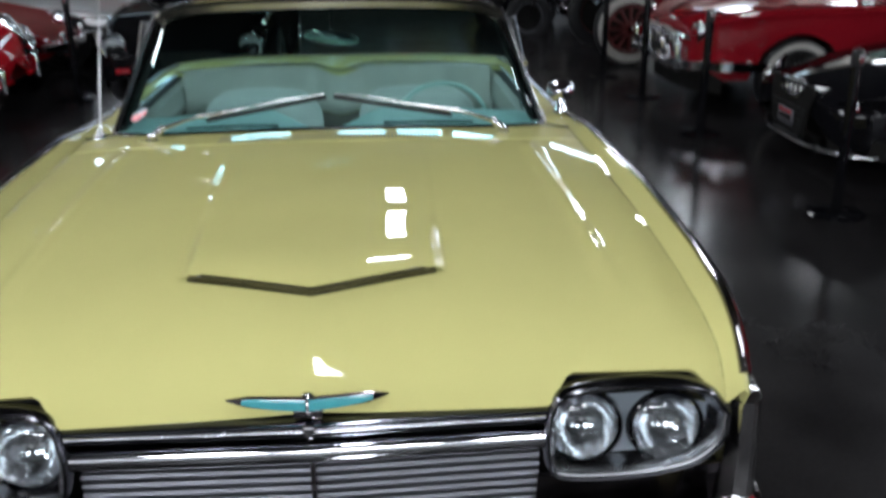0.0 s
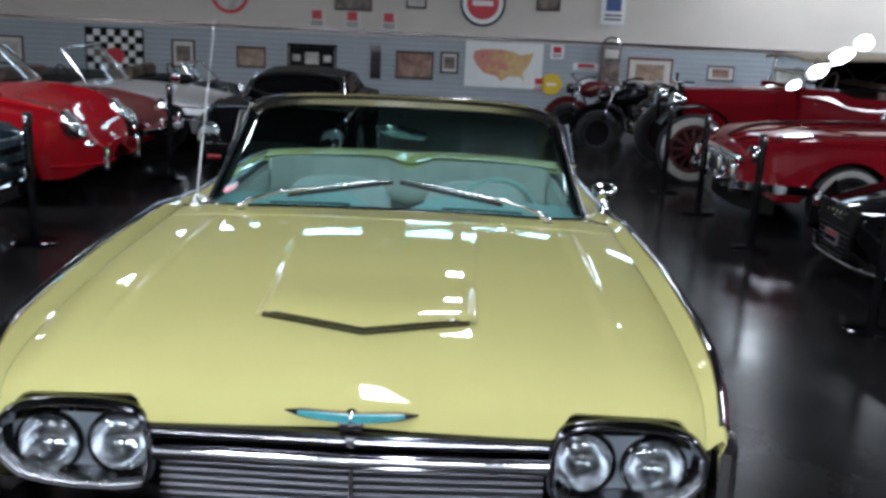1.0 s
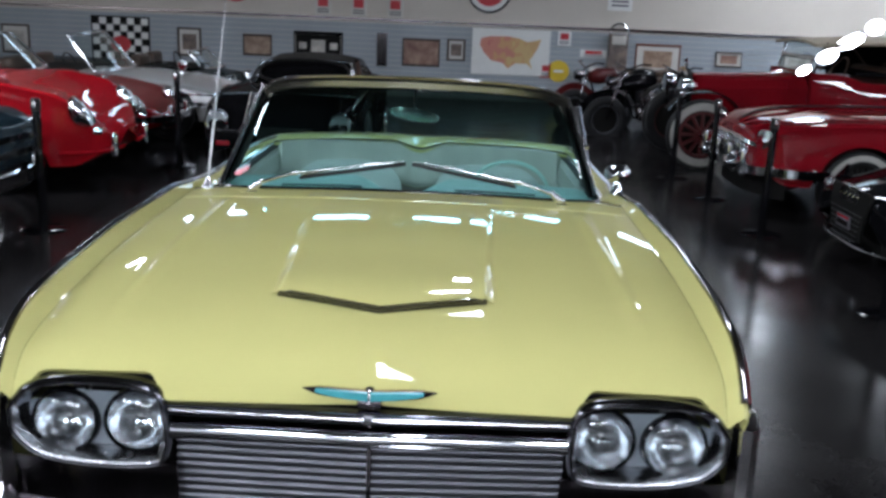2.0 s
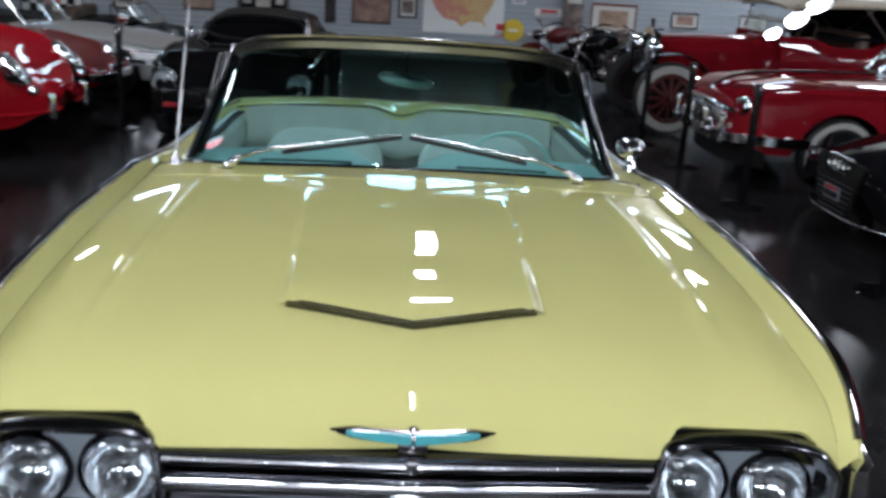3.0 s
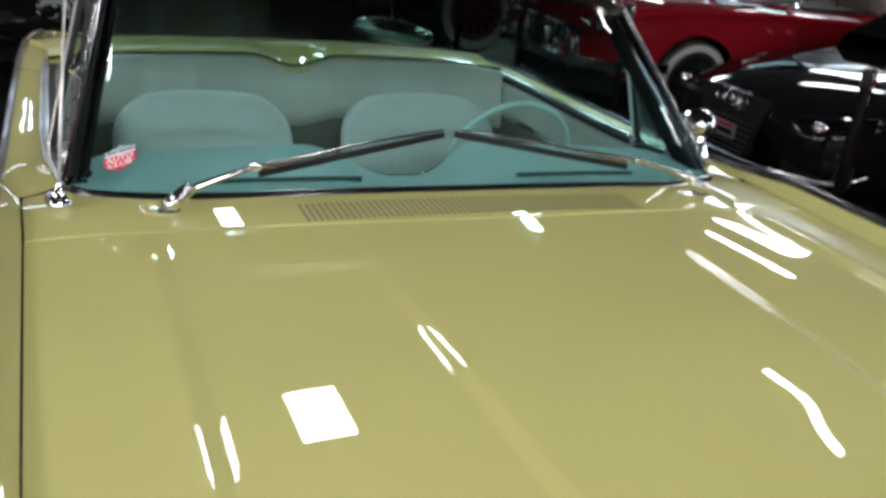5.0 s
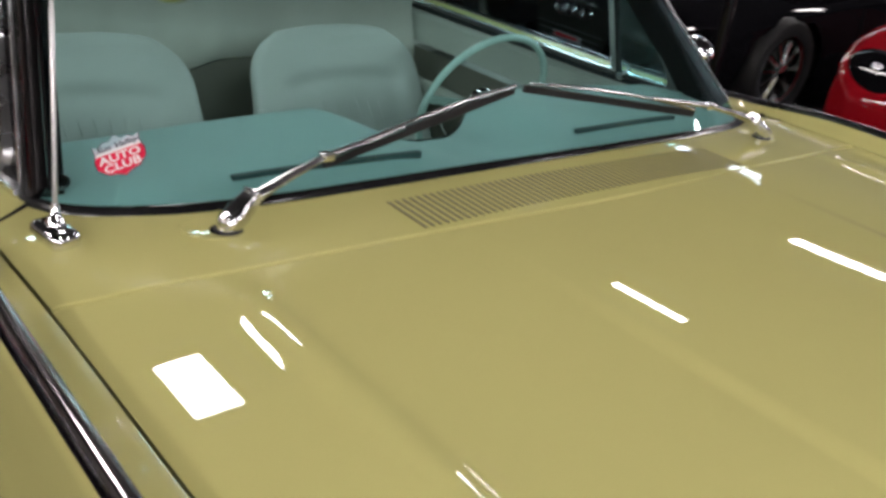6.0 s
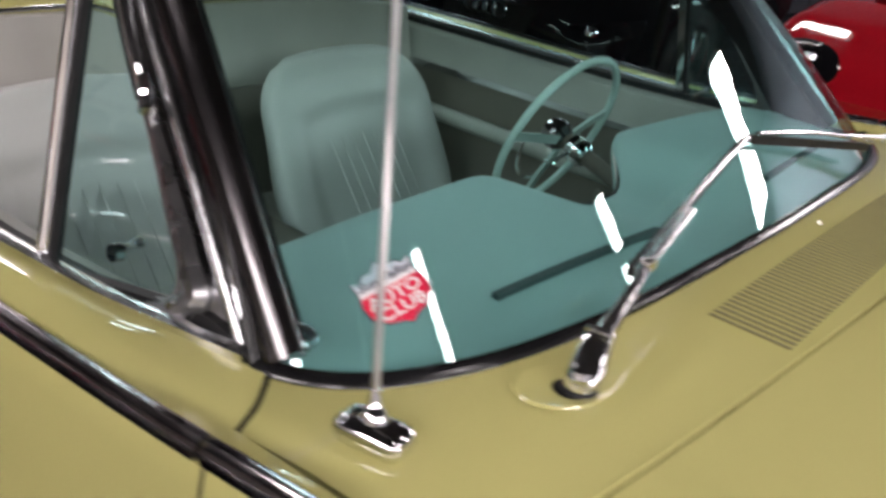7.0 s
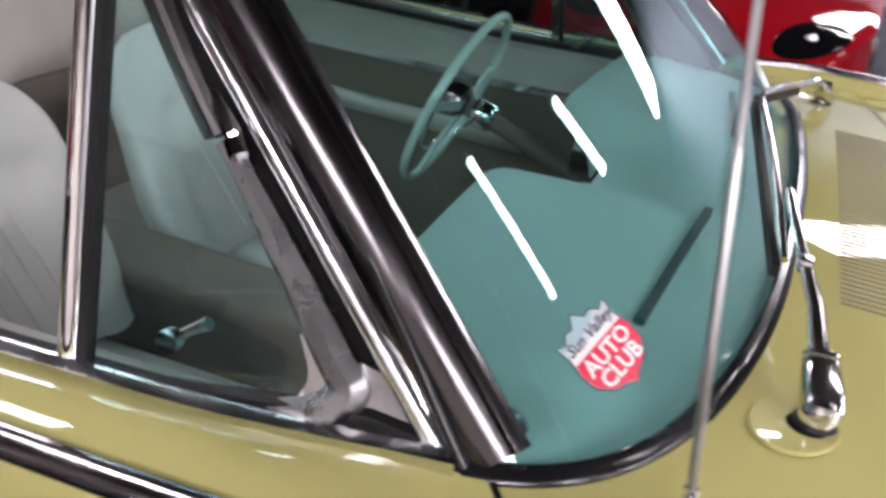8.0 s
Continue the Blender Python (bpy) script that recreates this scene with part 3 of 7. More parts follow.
P = [[(u * 0.89, 5.16 + 0.05 * math.sin(v * math.pi), 0.70 - 0.42 * v) for v in np.linspace(0, 1, 10)] for u in np.linspace(-1, 1, 20)]
Bag().add(*sheet(P, 0.01)).put("tail_panel", YELLOW, car)
Bag().add(*block(0, 2.65, 0.25, 1.7, 4.9, 0.06)).put("underbody", GAPBLACK, car, "", False)
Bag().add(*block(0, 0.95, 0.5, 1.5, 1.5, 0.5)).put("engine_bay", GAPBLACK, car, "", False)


def wheel(parent, m, r, width, tyre_mat, rim_mat, spokes=0, white=None, name="wheel"):
    """Tyre, rim and hub; its axle lies along local y, the outer face to -y."""
    w = new(name)
    w.parent = parent
    w.matrix_basis = m
    h = width / 2
    Bag().add(*lathe([(r * 0.62, -h * 0.8), (r * 0.72, -h), (r * 0.90, -h), (r * 0.98, -h * 0.7), (r, 0), (r * 0.98, h * 0.7), (r * 0.9, h),
                      (r * 0.72, h), (r * 0.62, h * 0.8), (r * 0.62, -h * 0.8)], 36)).put("tyre", tyre_mat, w, "black rubber tyre")
    if white:
        wi = 0.70 if width < 0.14 else 0.76
        Bag().add(*lathe([(r * wi, -h - 0.004), (r * 0.90, -h - 0.004), (r * 0.91, -h + 0.003), (r * (wi - 0.01), -h + 0.003), (r * wi, -h - 0.004)],
                         36)).put("whitewall", white, w, "white ring on the tyre")
    if spokes:
        bag = Bag()
        bag.add(*lathe([(r * 0.66, -h * 0.9), (r * 0.58, -h * 0.85), (r * 0.58, h * 0.6), (r * 0.66, h * 0.6)], 36))
        for k in range(spokes):
            a = 2 * math.pi * k / spokes
            bag.add(*tube([(0.03 * math.cos(a), -h * 0.75, 0.03 * math.sin(a)), (r * 0.6 * math.cos(a), -h * 0.55, r * 0.6 * math.sin(a))],
                          r * 0.045, 6, (0, 1, 0)))
        bag.put("rim", rim_mat, w, "spoked wheel rim")
        Bag().add(*lathe([(0, -h * 0.7), (r * 0.6, -h * 0.15), (r * 0.6, 0), (0, 0)], 24)).put("brake_drum", GAPBLACK, w)
    else:
        Bag().add(*lathe([(0.001, -h * 0.55), (r * 0.2, -h * 0.62), (r * 0.3, -h * 0.9), (r * 0.5, -h * 0.7), (r * 0.56, -h * 0.95),
                          (r * 0.65, -h * 0.95), (r * 0.66, h * 0.5)], 36)).put("rim", rim_mat, w, "bright wheel disc")
    Bag().add(*lathe([(0.001, -h * 1.02), (r * 0.13, -h * 0.98), (r * 0.16, -h * 0.55)], 20)).put("hub_cap", CHROME, w)
    return w


for yw in (0.92, 3.79):
    for s in (-1, 1):
        wheel(car, Matrix.Translation((s * 0.83, yw, 0.345)) @ pose(0, 0, 0, 0, 0, 90 if s > 0 else -90), 0.345, 0.19, RUBBER, CHROME, 0, WHITEWALL)

# ---- nose: lamp bezels, grille, bumper, emblem
BRIGHT = surface("satin_chrome", (0.72, 0.72, 0.74), 0.22, metal=1.0, vary=0.06, scale=20, fine=200, rough_vary=0.4)
# rim chrome darkened in colour for the dark ceiling it would mirror
BEZELDARK = surface("bezel_chrome_darkened", (0.11, 0.11, 0.12), 0.22, metal=1.0, vary=0.15, scale=14, fine=160, rough_vary=0.3)
for s in (-1, 1):
    outline = [(0.885, 0.755), (0.885, 0.775), (0.815, 0.852), (0.535, 0.852), (0.484, 0.80), (0.484, 0.645), (0.53, 0.606), (0.80, 0.616), (0.885, 0.69)]
    loop = rounded_loop([(s * x, 0, z) for x, z in outline], n=3)
    c = Vector((s * 0.685, 0, 0.73))
    bez = new("headlamp_bezel")
    bez.parent = car
    bez["label"] = "chrome surround with twin headlamps"
    n = len(loop)
    inward = []
    for i, p in enumerate(loop):
        d = loop[(i + 1) % n] - loop[i - 1]
        q = Vector((d.z, 0, -d.x)).normalized()
        inward.append(q if q.dot(c - p) > 0 else -q)
    shrunk = lambda depth, y: [p + q * depth + Vector((0, y + 0.02 * (0.85 - p.z), 0)) for p, q in zip(loop + loop[:1], inward + inward[:1])]
    Bag().add(*sheet([shrunk(d, y) for d, y in ((0.004, 0.040), (0.0, 0.012), (0.003, -0.004), (0.008, -0.010), (0.013, -0.008), (0.015, -0.002))])).put(
        "bezel_rim", BEZELDARK, bez, "chrome outer rim, darkened for the ceiling it mirrors")
    Bag().add(*sheet([shrunk(d, y) for d, y in ((0.0145, -0.004), (0.019, -0.002), (0.024, 0.010), (0.028, 0.030), (0.033, 0.050), (0.038, 0.056))])).put(
        "bezel_dish", BRIGHT, bez, "polished chrome inner rim")
    back = shrunk(0.034, 0.054)[:-1]
    bm = bmesh.new()
    for poly in [back] + [[(s * xl + 0.080 * math.cos(a), 0.054 + 0.02 * (0.85 - zl - 0.080 * math.sin(a)), zl + 0.080 * math.sin(a)) for a in np.linspace(0, 2 * math.pi, 25)[:-1]]
                          for xl, zl in ((0.577, 0.724), (0.757, 0.716))]:
        vs = [bm.verts.new(p) for p in poly]
        for a, b in zip(vs, vs[1:] + vs[:1]):
            bm.edges.new((a, b))
    bmesh.ops.triangle_fill(bm, edges=bm.edges[:], use_beauty=True)
    bm.verts.index_update()
    Bag().add([v.co for v in bm.verts], [tuple(v.index for v in f.verts) for f in bm.faces]).put("lamp_plate", PLATEGREY, bez, "grey lamp plate", False)
    bm.free()
    for xl, zl, yl in ((0.577, 0.724, 0.046), (0.757, 0.716, 0.048)):
        lamp = new("headlamp")
        lamp.parent = bez
        lamp.matrix_basis = Matrix.Translation((s * xl, yl, zl)) @ pose(0, 0, 0, -4, 0, 0)
        Bag().add(*lathe([(0.076, 0.01), (0.076, -0.010), (0.079, -0.016), (0.083, -0.012), (0.085, 0.012)], 40)).put("lamp_ring", BLACKPAINT, lamp)
        Bag().add(*lathe([(0.075, -0.006), (0.070, 0.015), (0.058, 0.038), (0.038, 0.056), (0.016, 0.065), (0.001, 0.067)], 32)).put("reflector", REFLECTOR, lamp)
        Bag().add(*lathe([(0.012, 0.062), (0.014, 0.025), (0.010, 0.018), (0.001, 0.016)], 16)).put("bulb_shield", STEEL, lamp)
        lens = Bag()
        lens.add(*lathe([(0.076, -0.008), (0.066, -0.018), (0.045, -0.026), (0.02, -0.030), (0.0005, -0.031)], 32))
        for k in range(-2, 3):
            x = k * 0.024
            h = math.sqrt(max(0, 0.064 ** 2 - x * x))
            lens.add(*sweep([(x, -0.0305 + 0.34 * (x * x + z * z) / 0.076 * 0.076 * 4.2, z) for z in np.linspace(-h, h, 9)], ring(0.0010, 4)))
        o = lens.put("lens", CLEAR, lamp, "fluted clear lens")
        o.visible_shadow = False

LIPMETAL = surface("lip_metal", (0.30, 0.31, 0.35), 0.12, metal=1.0, vary=0.08, scale=9, fine=120, rough_vary=0.3)
grille = new("grille")
grille.parent = car
grille["label"] = "bright horizontal-bar grille with a centre divider"
Bag().add(*sweep([(x, 0.004 + 0.012 * abs(x) / 0.49, 0.779) for x in np.linspace(-0.49, 0.49, 21)],
                 [(-0.02, -0.016), (0.012, -0.018), (0.016, -0.004), (0.014, 0.010), (0.004, 0.017), (-0.02, 0.017)])).put(
    "top_moulding", LIPMETAL, grille, "dark bright-metal lip under the hood edge")
Bag().add(*sweep([(x, -0.012 + 0.012 * abs(x) / 0.49, 0.777) for x in np.linspace(-0.485, 0.485, 21)], ring(0.0042, 8))).put("lip_line", BRIGHT, grille, "fine bright bead on the lip")
Bag().add(*sweep([(x, 0.012 + 0.012 * abs(x) / 0.49, 0.716) for x in np.linspace(-0.49, 0.49, 31)],
                 [(-0.02, -0.026), (0.004, -0.027), (0.018, -0.016), (0.022, 0.0), (0.018, 0.014), (0.006, 0.023), (-0.02, 0.024)])).put(
    "top_bar", CHROME, grille, "broad chrome bar")
Bag().add(*block(0, 0.11, 0.61, 0.98, 0.02, 0.40)).put("grille_back", GAPBLACK, grille, "", False)
for k in range(11):
    z = 0.672 - k * 0.022
    Bag().add(*sweep([(x, 0.045 + 0.015 * abs(x) / 0.49, z) for x in np.linspace(-0.485, 0.485, 11)],
                     [(-0.012, -0.004), (0.006, -0.006), (0.009, 0.0), (0.004, 0.006), (-0.012, 0.005)])).put("grille_bar", GRILLEGREY, grille)
Bag().add(*block(0, 0.034, 0.57, 0.012, 0.03, 0.24, 0.003)).put("divider", DARKCHROME, grille)
Bag().add(*block(0.0, 0.000, 0.776, 0.026, 0.036, 0.030, 0.006)).put("moulding_joint", CHROME, grille, "bright centre joint")
bumper = new("front_bumper")
bumper.parent = car
bumper["label"] = "chrome front bumper that rises round the headlamps"
path = curve_pts([(-0.985, 0.75, 0.47), (-0.975, 0.28, 0.47), (-0.93, -0.02, 0.47), (-0.70, -0.095, 0.465), (0, -0.12, 0.46), (0.70, -0.095, 0.465),
                  (0.93, -0.02, 0.47), (0.975, 0.28, 0.47), (0.985, 0.75, 0.47)], 70)
Bag().add(*sweep(path, [(-0.05, -0.09), (0.01, -0.10), (0.04, -0.05), (0.045, 0.0), (0.03, 0.06), (0.0, 0.085), (-0.05, 0.08)])).put(
    "bumper_bar", CHROME, bumper)
for s in (-1, 1):
    P = []
    for v in np.linspace(0, 1, 12):
        z = 0.50 + 0.285 * v
        k = math.sin(v * math.pi / 2)
        P.append([(s * (0.878 + 0.012 * k), 0.03 + 0.0 * k, z), (s * (0.895 + 0.01 * k), -0.018 + 0.02 * v, z), (s * (0.925 + 0.006 * k), -0.022 + 0.022 * v, z),
                  (s * 0.955, 0.004 + 0.02 * v, z), (s * 0.968, 0.06 + 0.03 * v, z), (s * 0.955, 0.14, z)])
    top = [(x, y + 0.012, z + 0.006) for x, y, z in P[-1]]
    P.append(top)
    P.append([((x * 0.6 + s * 0.925 * 0.4), y * 0.4 + 0.05, 0.795) for x, y, z in P[-1]])
    Bag().add(*sheet([[(s * (0.475 + 0.43 * u), 0.012 + 0.020 * u ** 3 + 0.012 * math.sin(3.1 * v), 0.46 + 0.165 * v) for v in np.linspace(0, 1, 8)] for u in np.linspace(0, 1, 14)], 0.008)).put(
        "lamp_shroud", DARKCHROME, bumper, "dark chrome panel under the lamps")
    Bag().add(*sheet(P, 0.01)).put("bumper_horn", STEEL, bumper, "chrome bumper end beside the lamps")
# flying emblem with enamel wings
emblem = new("emblem")
emblem.parent = car
emblem["label"] = "chrome winged emblem with turquoise enamel"
emblem.matrix_basis = pose(0, 0.004, 0.838)
for s in (-1, 1):
    pr = lambda h: [(-0.006, -h), (0.006, -h), (0.006, h), (-0.006, h)]
    pts = [(s * t * 0.163, -0.012 + 0.016 * t, 0.001 + 0.007 * t * t) for t in np.linspace(0.0, 1, 9)]
    Bag().add(*sweep(pts, pr(0.0125), scale=[1.0, 1.0, 0.98, 0.95, 0.92, 0.88, 0.8, 0.5, 0.12])).put("wing", DARKCHROME, emblem, "chrome wing")
    pts = [(s * t * 0.163, -0.020 + 0.016 * t, 0.002 + 0.007 * t * t) for t in np.linspace(0.02, 0.80, 7)]
    Bag().add(*sweep(pts, pr(0.0095), scale=[1.0, 1.0, 0.97, 0.9, 0.8, 0.65, 0.4])).put("enamel", TURQ, emblem, "turquoise enamel inlay")
Bag().add(*lathe([(0.001, 0.020), (0.008, 0.018), (0.016, 0.010), (0.022, 0.0), (0.020, -0.012), (0.016, -0.02)], 20, "z")).put("body", STEEL, emblem)
Bag().add(*block(0, 0.0, -0.022, 0.06, 0.03, 0.02, 0.004)).put("foot", DARKCHROME, emblem)

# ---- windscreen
# pillar and edge chrome darkened in colour for the dark hall they mirror
PILLARCHROME = surface("pillar_chrome_darkened", (0.09, 0.085, 0.088), 0.19, metal=1.0, vary=0.08, scale=9, fine=90, rough_vary=0.2)
PILLAREDGE = surface("pillar_edge_chrome_darkened", (0.26, 0.25, 0.26), 0.17, metal=1.0, vary=0.08, scale=9, fine=90, rough_vary=0.2)
# header chrome, its olive reflection of the yellow hood put into the colour
HEADERMETAL = surface("hood_tinted_header_metal", (0.20, 0.195, 0.16), 0.22, metal=1.0, vary=0.1, scale=9, fine=120, rough_vary=0.2)
CASTMETAL = surface("cast_metal", (0.36, 0.36, 0.37), 0.30, metal=1.0, vary=0.12, scale=14, fine=120, rough_vary=0.2)
CASTROD = surface("dull_steel", (0.50, 0.50, 0.50), 0.36, metal=1.0, vary=0.1, scale=20, fine=160, rough_vary=0.2)
WIPERMETAL = surface("worn_wiper_chrome", (0.62, 0.61, 0.61), 0.22, metal=1.0, vary=0.2, scale=30, fine=160, rough_vary=0.4)
HEAD = [(0.0, 2.245, 1.385), (0.30, 2.260, 1.381), (0.52, 2.290, 1.368), (0.62, 2.315, 1.350), (0.685, 2.335, 1.325), (0.712, 2.350, 1.295)]
foot_line = [Vector((p.x, p.y + 0.018, cowl_z(p.x, p.y) - 0.004)) for p in glass_half]
head_line = eased(curve_pts(HEAD, 44), 40)


def glass_pt(u, v):
    """A point of the screen: u from -1 to 1 across, v from its foot to its head."""
    a = abs(u) * 44
    i = min(int(a), 43)
    k = a - i
    b, t = foot_line[i].lerp(foot_line[i + 1], k), head_line[i].lerp(head_line[i + 1], k)
    p = b.lerp(t, v)
    d = Vector((0, -1, 0.9)).normalized()
    p += d * 0.022 * math.sin(math.pi * v) * (1 - 0.5 * abs(u))
    return Vector((math.copysign(p.x, u) if u else 0.0, p.y, p.z))


screen = new("windscreen")
screen.parent = car
screen["label"] = "curved green-tinted windscreen in a chrome frame"
SCREEN_GRID = [[glass_pt(u, v) for v in np.linspace(0, 1, 16)] for u in np.linspace(-1, 1, 81)]
pane = Bag().add(*sheet(SCREEN_GRID, 0.004)).put("pane", SHADEBAND, screen, "green-tinted curved glass")
pane.visible_shadow = False
edge = [glass_pt(u, 0) for u in np.linspace(-1, 1, 120)]
Bag().add(*sweep([(p.x, p.y - 0.004, p.z + 0.003) for p in edge], [(-0.008, -0.008), (0.009, -0.008), (0.013, -0.001), (0.011, 0.004), (0.004, 0.009), (-0.003, 0.010), (-0.008, 0.006)])).put(
    "seal", SEALRUBBER, screen, "black rubber seal")
Bag().add(*sweep([(p.x, p.y - 0.013, p.z + 0.001) for p in edge], ring(0.0028, 6))).put("seal_lip", DARKCHROME, screen, "dark bright lip")
hp = [glass_pt(u, 1) for u in np.linspace(-1, 1, 80)]
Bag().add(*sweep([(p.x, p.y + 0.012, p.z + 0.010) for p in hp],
                 [(-0.012, -0.022), (0.03, -0.030), (0.034, 0.004), (0.020, 0.024), (-0.002, 0.028), (-0.022, 0.012)])).put("header", HEADERMETAL, screen, "polished header rail, toned for its reflection of the hood")
Bag().add(*sweep([(p.x, p.y - 0.004, p.z + 0.034) for p in hp], [(-0.012, -0.006), (0.010, -0.006), (0.012, 0.003), (0.0, 0.006), (-0.012, 0.003)])).put(
    "header_trim", DARKCHROME, screen, "bright strip on the header")
for s in (-1, 1):
    a, b = Vector((s * 0.825, 1.968, 0.942)), Vector((s * 0.717, 2.370, 1.325))
    n_out = Vector((s, 0.0, 0.25)).normalized()
    pts = [a.lerp(b, t) for t in np.linspace(0, 1, 14)]
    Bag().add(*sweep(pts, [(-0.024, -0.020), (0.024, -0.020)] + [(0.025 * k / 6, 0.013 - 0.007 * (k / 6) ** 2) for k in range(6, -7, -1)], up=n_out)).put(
        "pillar", PILLARCHROME, screen, "polished windscreen pillar, its dark reflections put into the metal")
    Bag().add(*sweep([glass_pt(s * 0.992, v) + Vector((s * 0.002, -0.006, 0.004)) for v in np.linspace(0.0, 0.97, 14)], ring(0.0068, 10))).put("side_seal", SEALRUBBER, screen, "black seal along the glass edge")
    # bright rod added inside the pane for a lamp's reflection near its edge
    Bag().add(*sweep([glass_pt(s * 0.955, v) + Vector((0, 0.018, -0.006)) for v in np.linspace(0.10, 0.96, 14)], ring(0.0075, 10))).put("glint_rod", BRIGHT, screen, "bright rod standing in for a lamp reflection on the glass")
    along = (b - a).normalized()
    side = along.cross(n_out).normalized()
    ahead = 1 if side.y < 0 else -1
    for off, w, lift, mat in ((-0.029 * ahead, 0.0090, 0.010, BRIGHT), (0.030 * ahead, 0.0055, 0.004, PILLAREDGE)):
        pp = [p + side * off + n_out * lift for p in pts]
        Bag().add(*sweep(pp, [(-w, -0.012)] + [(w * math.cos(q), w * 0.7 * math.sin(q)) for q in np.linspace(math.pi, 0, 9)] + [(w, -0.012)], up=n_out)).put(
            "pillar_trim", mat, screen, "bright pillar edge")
    # strip tilted to mirror a ceiling lamp as a pale line
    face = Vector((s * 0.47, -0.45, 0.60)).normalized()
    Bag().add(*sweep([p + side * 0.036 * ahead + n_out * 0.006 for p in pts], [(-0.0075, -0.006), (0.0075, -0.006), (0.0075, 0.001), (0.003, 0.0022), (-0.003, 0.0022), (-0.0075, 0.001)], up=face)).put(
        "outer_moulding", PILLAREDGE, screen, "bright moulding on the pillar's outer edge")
    pp = [p + Vector((-s * 0.012, 0.012, -0.008)) for p in pts]
    Bag().add(*sweep(pp, [(-0.034, -0.018), (0.034, -0.018), (0.034, 0.012), (-0.034, 0.012)], up=n_out)).put("pillar_core", GAPBLACK, screen, "black pillar core", False)

# ---- vent windows with their frames, latches and cranks
for s in (-1, 1):
    vent = new("vent_window")
    vent.parent = car
    vent["label"] = "triangular vent window in a chrome frame"
    A, B = Vector((s * 0.828, 2.070, 0.945)), Vector((s * 0.750, 2.386, 1.305))
    D0, D1 = Vector((s * 0.866, 2.348, 0.907)), Vector((s * 0.774, 2.390, 1.305))
    out = Vector((s, 0, 0.27)).normalized()
    tri = [A.lerp(B, 0.04), A.lerp(B, 0.60), D0.lerp(D1, 0.93), D0.lerp(D1, 0.02)]
    bag = Bag().add([p - out * 0.004 for p in tri] + [p for p in tri], [(0, 1, 2, 3), (7, 6, 5, 4), (0, 1, 5, 4), (1, 2, 6, 5), (2, 3, 7, 6), (3, 0, 4, 7)])
    o = bag.put("pane", TINT, vent, "tinted vent glass", False)
    o.visible_shadow = False
    front = curve_pts([D0.lerp(A, 0.55), D0.lerp(A, 0.80) + Vector((0, 0, 0.002)), A.lerp(B, 0.04) + Vector((0, 0.012, 0.004)), A.lerp(B, 0.12) + Vector((0, 0.006, 0)),
                       A.lerp(B, 0.26) + Vector((0, 0.006, 0)), A.lerp(B, 0.40) + Vector((0, 0.008, 0)), A.lerp(B, 0.53) + Vector((0, 0.010, 0))], 52)
    Bag().add(*sweep(front, [(-0.009, -0.008), (0.009, -0.008), (0.010, 0.003), (0.004, 0.010), (-0.004, 0.010), (-0.010, 0.003)], up=out, scale=[0.8 + 0.9 * sstep(2, 12, i) * (1 - 0.75 * sstep(26, 50, i)) for i in range(53)])).put(
        "frame", CASTMETAL, vent, "dull metal pivoting frame")
    upper = [A.lerp(B, t) + Vector((0, 0.012 - 0.012 * sstep(0.6, 1.0, t), 0)) for t in np.linspace(0.54, 0.99, 10)]
    Bag().add(*sweep(upper, [(-0.007, -0.008), (0.007, -0.008), (0.008, 0.003), (0.003, 0.009), (-0.003, 0.009), (-0.008, 0.003)], up=out)).put(
        "upper_frame", BRIGHT, vent, "bright upper frame")
    Bag().add(*sweep([p + Vector((0, 0.011, -0.005)) for p in upper], [(-0.006, -0.008), (0.006, -0.008), (0.006, 0.003), (-0.006, 0.003)], up=out)).put("upper_seal", RUBBER, vent, "black seal")
    rr = [D0.lerp(D1, t) for t in np.linspace(-0.03, 1.0, 12)]
    Bag().add(*sweep(rr, [(-0.010, -0.010), (0.010, -0.010)] + [(0.011 * math.cos(q), 0.011 * math.sin(q)) for q in np.linspace(0.1, math.pi - 0.1, 9)], up=out)).put("divider_bar", CHROME, vent, "bright divider bar")
    Bag().add(*sweep([p + Vector((0, -0.015, 0)) for p in rr], [(-0.005, -0.010), (0.005, -0.010), (0.005, 0.004), (-0.005, 0.004)], up=out)).put("divider_seal", RUBBER, vent, "black seal")
    Bag().add(*sweep([p + Vector((0, 0.002, -0.002)) for p in (Vector((s * 0.828, 1.985, 0.940)), A, A.lerp(D0, 0.5), D0)], [(-0.012, -0.014), (0.012, -0.014), (0.008, 0.012), (-0.008, 0.012)])).put("sill_seal", RUBBER, vent)
    # black channel between the pivoting frame and the screen pillar
    pa, pb = Vector((s * 0.822, 1.990, 0.938)), Vector((s * 0.726, 2.376, 1.325))
    chan = [[pa.lerp(pb, t) - out * 0.004, A.lerp(B, t) + Vector((0, 0.012 * (1 - t), 0)) - out * 0.004] for t in np.linspace(0.0, 0.98, 12)]
    Bag().add(*sheet(chan, 0.012)).put("post_channel", GAPBLACK, vent, "black channel beside the pillar")
    cast = curve_pts([pa + Vector((0, 0.012, 0.0)), pa.lerp(pb, 0.05) + Vector((0, 0.016, 0)), pa.lerp(pb, 0.11) + Vector((0, 0.024, 0))], 12)
    low = curve_pts([A.lerp(D0, 0.30) + Vector((0, 0, -0.004)), A.lerp(B, 0.04) + Vector((0, 0.050, 0.002)), A.lerp(B, 0.15) + Vector((0, 0.030, 0))], 12)
    Bag().add(*sheet([[p + out * 0.004, p.lerp(q, 0.5) + out * 0.001, q + out * 0.005] for p, q in zip(cast, low)], 0.012)).put("casting", CASTMETAL, vent, "bright curved corner casting")
    L = A.lerp(B, 0.56) + out * 0.010 + Vector((0, -0.004, 0.004))
